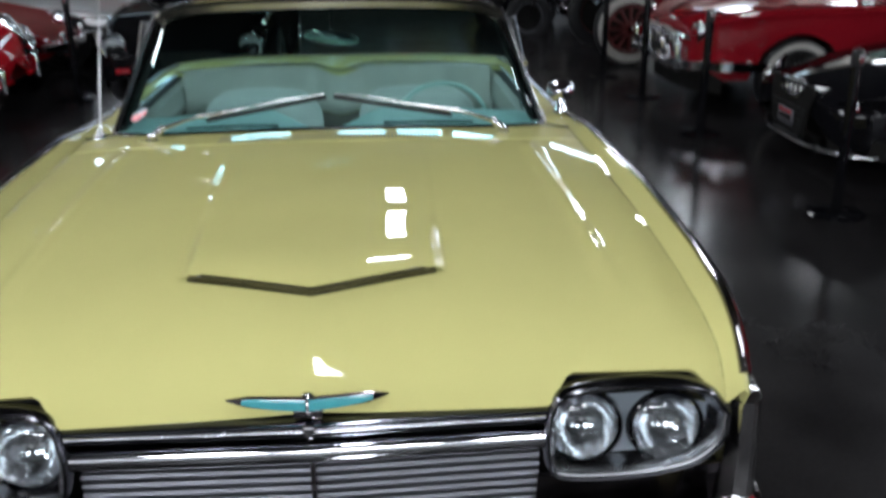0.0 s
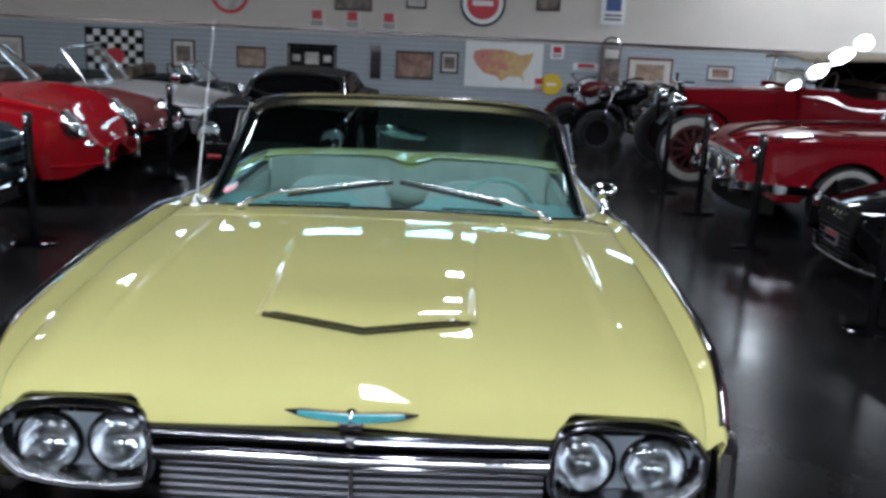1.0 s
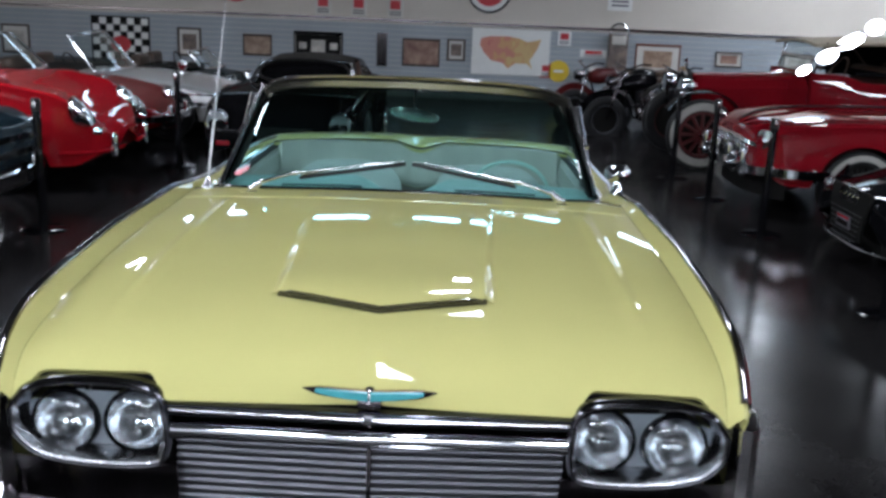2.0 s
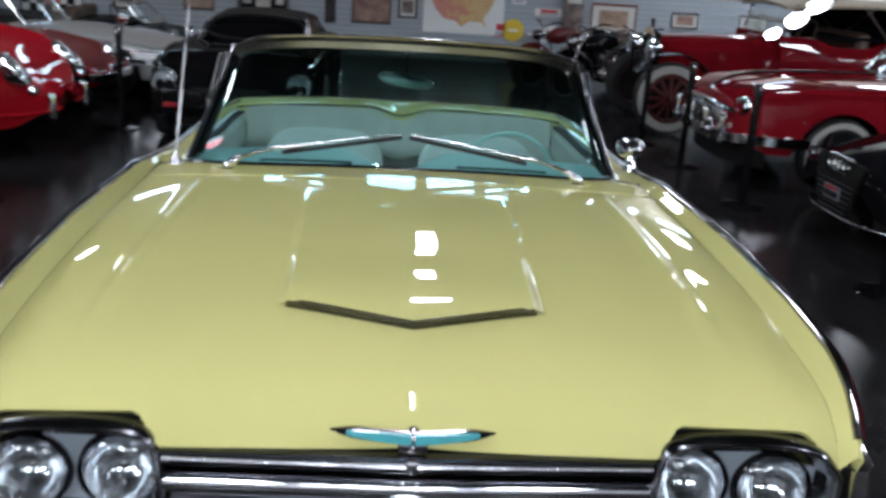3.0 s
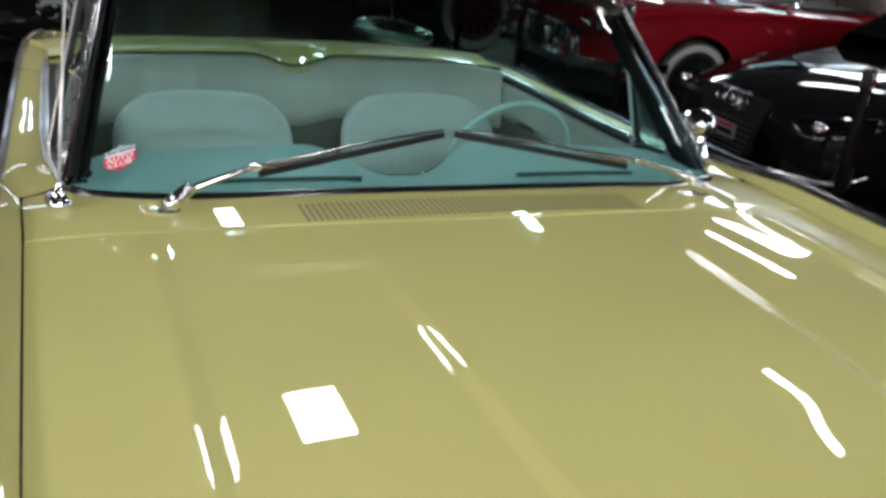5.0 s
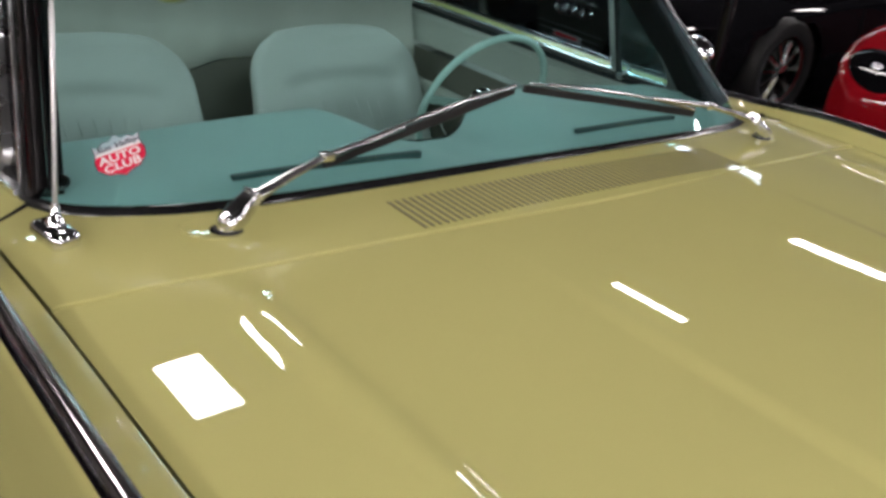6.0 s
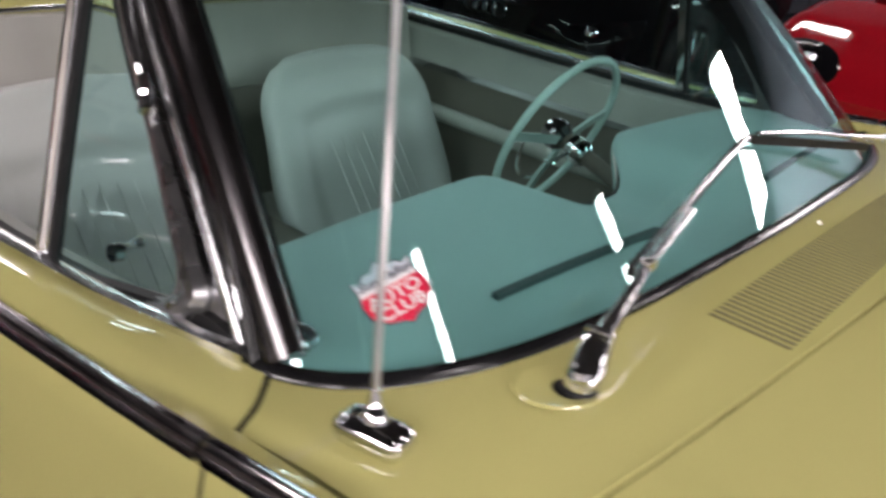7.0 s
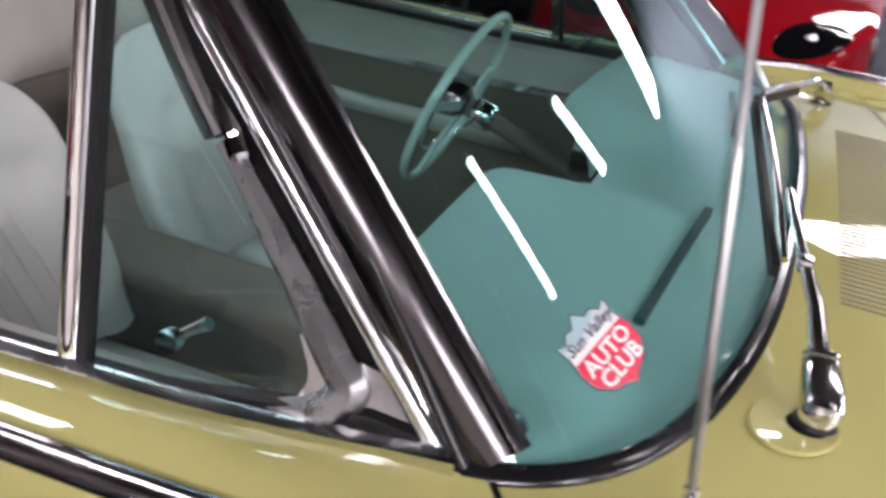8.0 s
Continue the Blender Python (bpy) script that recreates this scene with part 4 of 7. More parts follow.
    lat = Bag()
    d = (B - A).normalized()
    lat.add(*tube([L - d * 0.022, L - d * 0.008, L + d * 0.012, L + d * 0.03], 0.007, 8, out, False, [0.7, 1.2, 1.0, 0.5]))
    lat.add(*tube([L - d * 0.014 + out * 0.004, L - d * 0.030 + out * 0.008], 0.009, 8, out))
    lat.put("latch", CHROME, vent, "small chrome latch")
    K = Vector((s * 0.80, 2.285, 0.935))
    kb = Bag().add(*tube([K, K + Vector((s * 0.012, 0.0, 0.002))], 0.012, 10))
    kb.add(*tube([K + Vector((0, 0, 0)), K + Vector((-s * 0.003, -0.018, 0.015)), K + Vector((-s * 0.005, -0.034, 0.026))], 0.0055, 8, (1, 0, 0), False, [1, 0.9, 1.3]))
    kb.put("crank", CHROME, vent, "chrome vent crank")

# ---- wipers
for s in (-1, 1):
    w = new("wiper")
    w.parent = car
    w["label"] = "chrome wiper arm with a black blade"
    base = Vector((s * 0.642, 1.722, cowl_z(0.642, 1.722)))
    Bag().add(*lathe([(0.045, -0.001), (0.0435, 0.0013), (0.0415, 0.0015), (0.039, 0.0006), (0.0, 0.0005)], 32, "z")).moved(
        Matrix.Translation(base + Vector((s * 0.006, 0.016, 0.0))) @ pose(0, 0, 0, 0, 0, s * 20) @ Matrix.Diagonal((1.25, 0.88, 1, 1))).put("dish", YELLOW, w, "yellow pad with a raised rim")
    # black disc laid on the pad as the spindle's shadow
    Bag().add(*lathe([(0.019, 0.0), (0.017, 0.0016), (0.0, 0.0016)], 20, "z")).moved(Matrix.Translation(base + Vector((s * 0.006, 0.006, 0.0008)))).put("shadow_disc", GAPBLACK, w, "dark disc for the shadow round the spindle")
    Bag().add(*lathe([(0.017, -0.004), (0.017, 0.016), (0.013, 0.026), (0.0, 0.029)], 18, "z")).moved(Matrix.Translation(base)).put("spindle", CHROME, w)
    # black ring that deepens the painted shadow at the spindle's foot
    Bag().add(*lathe([(0.0205, 0.003), (0.019, 0.006), (0.015, 0.007)], 18, "z")).moved(Matrix.Translation(base)).put("shadow_ring", RUBBER, w, "black ring for the shadow round the spindle")
    def on(u, v, lift):
        p = glass_pt(u, v)
        return p + Vector((0, -1, 0.9)).normalized() * lift
    g1 = Vector((s * 0.600, 1.731, 1.008))
    mid = Vector((s * 0.468, 1.757, 1.044))
    tip = on(s * 0.006, 0.225, 0.016)
    low = Vector((s * 0.455, 1.778, 1.026))
    ahead = (g1 - base).normalized()
    root = [base + Vector((0, -0.003, 0.012)) - ahead * 0.010, base + Vector((0, -0.003, 0.014)), base + ahead * 0.022 + Vector((0, -0.002, 0.010)), base.lerp(g1, 0.80) + Vector((0, 0, 0.006)), g1 + ahead * 0.006]
    box = [(0.0180 * math.copysign(abs(math.cos(q)) ** 0.45, math.cos(q)), 0.0130 * math.copysign(abs(math.sin(q)) ** 0.6, math.sin(q))) for q in np.linspace(0, 2 * math.pi, 25)[:-1]]
    Bag().add(*sweep(root, box, scale=[0.62, 1.0, 1.02, 0.88, 0.62])).put("arm_root", BRIGHT, w, "polished hooded arm root")
    for q in (0.86, 0.98):
        k = base.lerp(g1, q) + Vector((0, 0, 0.006))
        Bag().add(*sweep([k - ahead * 0.002, k + ahead * 0.002], box, scale=[0.88, 0.88])).put("root_ridge", BRIGHT, w, "small ridge on the arm root")
    Bag().add(*sweep([g1, g1.lerp(mid, 0.5) + Vector((0, -0.003, 0.003)), mid, mid.lerp(tip, 0.35) + Vector((0, -0.004, 0.004))], ring(0.0062, 10, 0.005), scale=[1.7, 1.35, 1.1, 1.0])).put(
        "arm", WIPERMETAL, w, "slim chrome arm")
    holder = [low.lerp(tip, t) + Vector((0, -0.004, 0.005 + 0.010 * math.sin(t * 3.1))) for t in np.linspace(0.02, 0.99, 9)]
    Bag().add(*sweep(holder, ring(0.0048, 10, 0.004))).put("blade_holder", WIPERMETAL, w)
    Bag().add(*block(0, 0, 0, 0.024, 0.016, 0.016, 0.004)).moved(Matrix.Translation(mid)).put("joint", CHROME, w)
    blade = [low.lerp(tip, t) + Vector((0, 0.004, -0.004)) for t in np.linspace(0, 1, 7)]
    Bag().add(*sweep(blade, [(-0.005, -0.008), (0.005, -0.008), (0.004, 0.006), (-0.004, 0.006)])).put("blade", RUBBER, w, "black rubber blade")

# ---- aerial
aerial = new("aerial")
aerial.parent = car
aerial["label"] = "chrome telescopic aerial on a square foot"
base = Vector((-0.850, 1.808, cowl_z(0.846, 1.80)))
Bag().add(*block(0, 0, 0.010, 0.074, 0.044, 0.028, 0.0125, 4)).moved(Matrix.Translation(base) @ pose(0, 0, 0, 0, 0, -80)).put("aerial_foot", CHROME, aerial)
lean = Vector((0.08, 0.155, 1)).normalized()
Bag().add(*tube([base + lean * d for d in (0.018, 0.027, 0.034, 0.038, 0.052)], 0.0125, 14, (0, 1, 0), False, [1.15, 1.05, 0.72, 0.5, 0.42])).put("collar", CHROME, aerial)
Bag().add(*tube([base + lean * d for d in (0.03, 0.30, 0.301, 0.56, 0.561, 0.80)], 0.0037, 8, (0, 1, 0), False, [1, 1, 0.8, 0.8, 0.6, 0.5])).put("rod", CASTROD, aerial, "dull steel rod")

# ---- mirrors
mir = new("door_mirror")
mir.parent = car
mir["label"] = "chrome door mirror on a tapered stalk"
c = Vector((0.945, 2.165, 1.028))
Bag().add(*lathe([(0.001, -0.055), (0.02, -0.05), (0.04, -0.028), (0.050, 0.0), (0.052, 0.012), (0.047, 0.014)], 24)).moved(
    Matrix.Translation(c) @ pose(0, 0, 0, -4, 0, -12) @ Matrix.Diagonal((1.15, 1, 0.85, 1))).put("shell", CHROME, mir)
Bag().add(*lathe([(0.047, 0.0), (0.0, 0.001)], 24)).moved(Matrix.Translation(c + Vector((0.003, 0.012, 0))) @ pose(0, 0, 0, -4, 0, -12) @ Matrix.Diagonal((1.15, 1, 0.85, 1))).put("mirror_glass", MIRROR, mir)
Bag().add(*tube([c + Vector((0, -0.012, -0.02)), c + Vector((0.0, -0.015, -0.055)), c + Vector((0.0, -0.02, -0.085)), c + Vector((0.0, -0.025, -0.104))], 0.024, 16, (0, 1, 0), False, [0.75, 0.9, 1.35, 1.6])).put("stalk", CHROME, mir)
inm = new("interior_mirror")
inm.parent = car
inm["label"] = "interior rear-view mirror in a chrome case"
c = Vector((0.0, 2.292, 1.245))
face = rounded_loop([(-0.115, 0, -0.030), (0.115, 0, -0.030), (0.115, 0, 0.030), (-0.115, 0, 0.030)], n=2)
rows = [[(p.x * k, y, p.z * k) for p in face + face[:1]] for k, y in ((1.0, 0.010), (1.0, -0.004), (0.92, -0.012), (0.5, -0.018), (0.01, -0.019))]
Bag().add(*sheet(rows)).moved(Matrix.Translation(c) @ pose(0, 0, 0, -13, 8, 4)).put("case", CHROME, inm)
Bag().add([(p.x * 0.98, 0.010, p.z * 0.98) for p in face], [tuple(range(len(face)))]).moved(Matrix.Translation(c) @ pose(0, 0, 0, -13, 8, 4)).put("mirror_glass", MIRROR, inm, "", False)
Bag().add(*tube([c + Vector((0, 0, 0.02)), c + Vector((0, 0.03, 0.07)), c + Vector((0, 0.06, 0.115))], 0.007, 8, (1, 0, 0))).put("stem", CHROME, inm)

SLOTDARK = surface("defrost_dark", (0.03, 0.06, 0.06), 0.6, vary=0.2)
# ---- dashboard: two padded brows that run down into the centre
def dash_lobe(x):
    return sstep(0.03, 0.24, abs(x + 0.03))


def dash_back(x):
    return 2.045 + 0.110 * dash_lobe(x) - 0.07 * sstep(0.74, 0.83, abs(x))


P = []
for u in np.linspace(-0.835, 0.835, 90):
    y0 = glass_y(min(abs(u), 0.82)) + 0.006
    yb = max(dash_back(u), y0 + 0.03)
    hump = dash_lobe(u)
    row = []
    for v in np.linspace(0, 1, 14):
        y = y0 + (yb - y0) * v
        z = cowl_z(min(abs(u), 0.8), 1.75) - 0.016 - 0.045 * (1 - hump) * v + 0.012 * hump * math.sin(v * math.pi * 0.7)
        row.append((u, y, z))
    zl = row[-1][2]
    for a, b in ((0.010, -0.006), (0.013, -0.018), (0.006, -0.030), (-0.03, -0.05), (-0.07, -0.16), (-0.06, -0.30), (-0.02, -0.40)):
        row.append((u, yb + a, zl + b))
    P.append(row)
dash = Bag().add(*sheet(P)).put("dashboard", DASHMAT, car, "turquoise padded dashboard with twin brows")
Bag().add(*sweep([(u, dash_back(u) + 0.006, cowl_z(min(abs(u), 0.8), 1.75) - 0.020 - 0.045 * (1 - dash_lobe(u))) for u in np.linspace(-0.78, 0.78, 60)], ring(0.005, 6))).put(
    "brow_strip", CHROME, dash, "chrome edge of the brow")
for x in (0.28, 0.42, 0.56):
    Bag().add(*lathe([(0.055, 0.03), (0.055, -0.01), (0.045, -0.004), (0.0, 0.0)], 24)).moved(Matrix.Translation((x, 2.13, 0.86)) @ pose(0, 0, 0, 0, 0, 180)).put("gauge", DARKCHROME, dash, "round gauge")
for s in (-1, 1):
    pts = [(s * (0.20 + 0.35 * t), 1.868 + 0.030 * t, cowl_z(0.2 + 0.35 * t, 1.75) - 0.010 + 0.008 * math.sin(1.1)) for t in np.linspace(0, 1, 9)]
    Bag().add(*sweep(pts, [(-0.0055, -0.010), (0.0055, -0.010), (0.0055, 0.002), (-0.0055, 0.002)])).put("defrost_slot", SLOTDARK, dash, "dark defroster slot")

# ---- steering wheel
sw = new("steering_wheel")
sw.parent = car
sw["label"] = "pale turquoise steering wheel with a chrome horn ring"
sw.matrix_basis = Matrix.Translation((0.469, 2.455, 0.835)) @ pose(0, 0, 0, -71.3, 0, 0)
Bag().add(*tube([(0.203 * math.cos(a), 0.203 * math.sin(a), 0) for a in np.linspace(0, 2 * math.pi, 49)[:-1]], 0.0098, 10, (0, 0, 1), True)).put("rim", WHEELPLASTIC, sw, "slim pale rim")
Bag().add(*tube([(0.13 * math.cos(a), 0.13 * math.sin(a), 0.004) for a in np.linspace(0, math.pi, 25)], 0.004, 8)).put("horn_ring", CHROME, sw)
for a in (-0.15, math.pi + 0.15, math.pi / 2):
    Bag().add(*sweep([(0.03 * math.cos(a), 0.03 * math.sin(a), -0.02), (0.12 * math.cos(a), 0.12 * math.sin(a), -0.006), (0.192 * math.cos(a), 0.192 * math.sin(a), 0)],
                     [(-0.012, -0.005), (0.012, -0.005), (0.008, 0.005), (-0.008, 0.005)])).put("spoke", WHEELPLASTIC, sw)
Bag().add(*lathe([(0.0, 0.03), (0.03, 0.026), (0.038, 0.008), (0.038, -0.015), (0.022, -0.03)], 20, "z")).put("hub", DARKCHROME, sw)
Bag().add(*lathe([(0.022, -0.028), (0.020, -0.06), (0.019, -0.34)], 20, "z")).put("column", LOWLINING, sw, "grey steering column")
Bag().add(*tube([(0.0, 0.02, -0.07), (0.10, 0.05, -0.06), (0.17, 0.06, -0.055)], 0.0042, 8)).put("shift_lever", CHROME, sw, "chrome column lever")
Bag().add(*tube([(-0.02, 0.01, -0.06), (-0.10, 0.03, -0.05)], 0.0038, 8)).put("signal_stalk", CHROME, sw, "chrome signal stalk")
Bag().add(*lathe([(0.030, -0.045), (0.032, -0.055), (0.032, -0.085), (0.026, -0.095)], 20, "z")).put("column_collar", CHROME, sw, "chrome collar on the column")

# ---- seats
def bucket_seat(x, name="front_seat"):
    st = new(name)
    st.parent = car
    st["label"] = "pearl white vinyl bucket seat with a rounded back"
    rows = []
    for v in np.linspace(0, 1, 34):
        z = 0.42 + 0.445 * v
        w = 0.312 * (1 - 0.04 * sstep(0.3, 0.7, v)) * (0.93 + 0.07 * sstep(0, 0.3, v))
        if v > 0.62:
            w *= 1 - 0.34 * ((v - 0.62) / 0.38) ** 3.2
        yc = 2.90 + 0.215 * v
        t = (0.088 - 0.040 * v) * (1.0 if v < 0.94 else 0.62)
        loop = []
        for a in np.linspace(0, 2 * math.pi, 57)[:-1]:
            c, s2 = math.cos(a), math.sin(a)
            px = w * math.copysign(abs(c) ** 0.68, c)
            py = t * math.copysign(abs(s2) ** 0.6, s2)
            if s2 < 0:
                py += 0.030 * (1 - (px / w) ** 2) * (1 - v * 0.4)
                py += 0.022 * (1 - sstep(0.60, 0.78, abs(px) / w)) * (1 - sstep(0.60, 0.72, v - 0.10 * (1 - (px / w) ** 2)))
            loop.append((x + px, yc + py, z))
        rows.append(loop + loop[:1])
    top = rows[-1]
    cx, cy = x, 3.12
    for k, dz in ((0.75, 0.010), (0.4, 0.017), (0.02, 0.019)):
        rows.append([(cx + (p[0] - cx) * k, cy + (p[1] - cy) * k, p[2] + dz) for p in top])
    Bag().add(*sheet(rows)).put("backrest", VINYL, st, "rounded pearl backrest")
    P = []
    for u in np.linspace(-1, 1, 18):
        row = []
        for v in np.linspace(0, 1, 16):
            e = max(abs(u) ** 4, abs(2 * v - 1) ** 6)
            row.append((x + u * 0.27, 2.42 + 0.52 * v, 0.45 - 0.02 * v - 0.10 * e + 0.006 * math.cos(u * 14)))
        P.append(row)
    Bag().add(*sheet(P, 0.10)).put("seat", VINYL, st, "pleated pearl cushion")
    for u in np.linspace(-0.6, 0.6, 7):
        Bag().add(*tube([(x + u * 0.2, 2.845 + 0.215 * v - 0.004, 0.48 + 0.42 * v * 0.62) for v in np.linspace(0, 1, 6)], 0.0022, 6)).put("pleat", VINYL, st)
    return st


bucket_seat(-0.385)
bucket_seat(0.395)
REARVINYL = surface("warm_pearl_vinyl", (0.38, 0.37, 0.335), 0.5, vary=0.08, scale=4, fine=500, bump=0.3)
rear = new("rear_seat")
rear.parent = car
rear["label"] = "pale rear bench seat"
# lower piece coloured darker for the shade behind the front seats
for nm, v0, v1, mat, lab in (("backrest", 0.60, 1.25, REARVINYL, "pale wrap-round rear backrest"), ("lower_backrest", 0.0, 0.595, LOWLINING, "lower backrest, brown-grey with its shade painted in")):
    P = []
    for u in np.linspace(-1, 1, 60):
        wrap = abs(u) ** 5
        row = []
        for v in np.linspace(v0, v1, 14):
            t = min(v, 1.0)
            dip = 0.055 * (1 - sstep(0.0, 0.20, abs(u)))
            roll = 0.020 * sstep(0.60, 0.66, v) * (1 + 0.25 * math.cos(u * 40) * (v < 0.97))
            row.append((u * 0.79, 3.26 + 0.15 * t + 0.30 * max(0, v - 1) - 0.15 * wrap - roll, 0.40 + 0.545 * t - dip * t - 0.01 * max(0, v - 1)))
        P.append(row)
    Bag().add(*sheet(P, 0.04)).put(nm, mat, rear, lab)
Bag().add(*block(0, 3.28, 0.36, 1.5, 0.42, 0.14, 0.04, 3)).put("cushion", REARVINYL, rear)
Bag().add(*block(0, 2.75, 0.285, 1.62, 1.8, 0.02)).put("carpet", CARPET, car, "beige carpet", False)
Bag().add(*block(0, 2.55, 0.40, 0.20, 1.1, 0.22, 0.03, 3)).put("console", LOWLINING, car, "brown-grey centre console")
Bag().add(*block(0, 2.03, 0.45, 1.6, 0.04, 0.5)).put("firewall", CARPET, car, "", False)

# ---- club sticker on the glass
from mathutils.bvhtree import BVHTree

STICK_N = Vector((-0.45, -0.37, 0.81)).normalized()
STICK_X = Vector((0.89, -0.27, 0.36)).normalized()
STICK_X = (STICK_X - STICK_N * STICK_X.dot(STICK_N)).normalized()
STICK_Z = STICK_N.cross(STICK_X)
pane_skin = BVHTree.FromPolygons([p for r in SCREEN_GRID for p in r], [(i * 16 + k, (i + 1) * 16 + k, (i + 1) * 16 + k + 1, i * 16 + k + 1) for i in range(80) for k in range(15)])
STICK = pane_skin.ray_cast(Vector((-0.719, 1.914, 1.012)) + STICK_N * 0.2, -STICK_N)[0] + STICK_N * 0.004


def on_glass(x, z, lift):
    """A point of the flat sticker, held against the pane."""
    return STICK + STICK_X * x * 0.76 + STICK_Z * z * 0.70 + STICK_N * lift


sticker = new("sticker")
sticker.parent = screen
sticker["label"] = "red and white shield sticker reading AUTO CLUB"
shield = [(-0.046, 0.042), (-0.034, 0.036), (-0.024, 0.046), (-0.012, 0.044), (0.0, 0.058), (0.012, 0.044), (0.024, 0.046), (0.034, 0.036), (0.046, 0.042), (0.043, 0.022), (0.048, 0.0), (0.046, -0.022),
          (0.030, -0.040), (0.012, -0.046), (0.0, -0.054), (-0.012, -0.046), (-0.030, -0.040), (-0.046, -0.022), (-0.048, 0.0), (-0.043, 0.022)]
STRED = surface("sticker_red", (0.74, 0.014, 0.06), 0.4, vary=0.03)
STGREY = surface("sticker_pale_grey", (0.55, 0.60, 0.66), 0.4, vary=0.03)
STWHITE = surface("sticker_white", (0.82, 0.82, 0.82), 0.4, vary=0.02)
STINK = surface("sticker_ink", (0.05, 0.05, 0.07), 0.5)


def decal(name, poly, mat, lift):
    v = [on_glass(x, z, lift) for x, z in poly]
    Bag().add(v, [tuple(range(len(v)))]).put(name, mat, sticker, "", False)


decal("outline", [(x * 1.05, z * 1.05) for x, z in shield], STINK, 0.0006)
decal("border", shield, STWHITE, 0.0009)
decal("top_field", [p for p in shield if p[1] > 0.010], STGREY, 0.0012)
decal("red_field", [(-0.0445, 0.0120), (0.0445, 0.0120)] + [(x * 1.0, z * 0.995) for x, z in shield if z < 0.010], STRED, 0.0014)


def word(text, size, x, z, mat, lift, name, shear=0.0, fat=0.0):
    cu = bpy.data.curves.new(name, "FONT")
    cu.body, cu.size, cu.align_x, cu.shear, cu.offset, cu.resolution_u = text, size, "CENTER", shear, fat, 2
    o = bpy.data.objects.new(name, cu)
    me = bpy.data.meshes.new_from_object(o)
    pts = [on_glass(v.co.x + x, v.co.y + z, lift) for v in me.vertices]
    faces = [tuple(p.vertices) for p in me.polygons]
    bpy.data.objects.remove(o)
    bpy.data.meshes.remove(me)
    return Bag().add(pts, faces).put(name, mat, sticker, "", False)


word("AUTO", 0.029, 0, -0.012, STWHITE, 0.0018, "lettering", 0, 0.0007)
word("CLUB", 0.029, 0, -0.036, STWHITE, 0.0018, "lettering", 0, 0.0007)
word("Sun Valley", 0.0200, 0, 0.021, STINK, 0.0018, "lettering", 0.35, 0.0005)
Bag().add(*lathe([(0.0, 0.004), (0.012, 0.003), (0.017, 0.0), (0.017, -0.004)], 16, "z")).moved(Matrix.Translation(glass_pt(-0.80, 0.07) + Vector((0.01, 0.012, 0))) @ pose(0, 0, 0, 20, 0, 0)).put("dash_knob", DARKCHROME, dash, "small dark knob")

# ---------------------------------------------------------------- ceiling lamps
def strip_lamp(x, y, turn=0.0, length=1.22, wide=0.30):
    lamp = thing("ceiling_lamp", "white fluorescent ceiling lamp, switched on, some of them added as fill", "lamp", pose(x, y, CEIL - 0.12, 0, 0, turn), "ceiling lamps")
    Bag().add(*block(0, 0, 0.05, length + 0.04, wide + 0.04, 0.07, 0.01)).put("housing", WHITE, lamp)
    Bag().add(*block(0, 0, 0.008, length, wide, 0.012, 0.003)).put("diffuser", TUBE, lamp, "glowing diffuser")
    for s in (-1, 1):
        Bag().add(*tube([(s * length * 0.35, 0, 0.08), (s * length * 0.35, 0, 0.125)], 0.01, 6)).put("hanger", STEEL, lamp)
    return lamp


for lx, ly, turn, ln, wd in LAMPS:
    strip_lamp(lx, ly, turn, ln, wd)

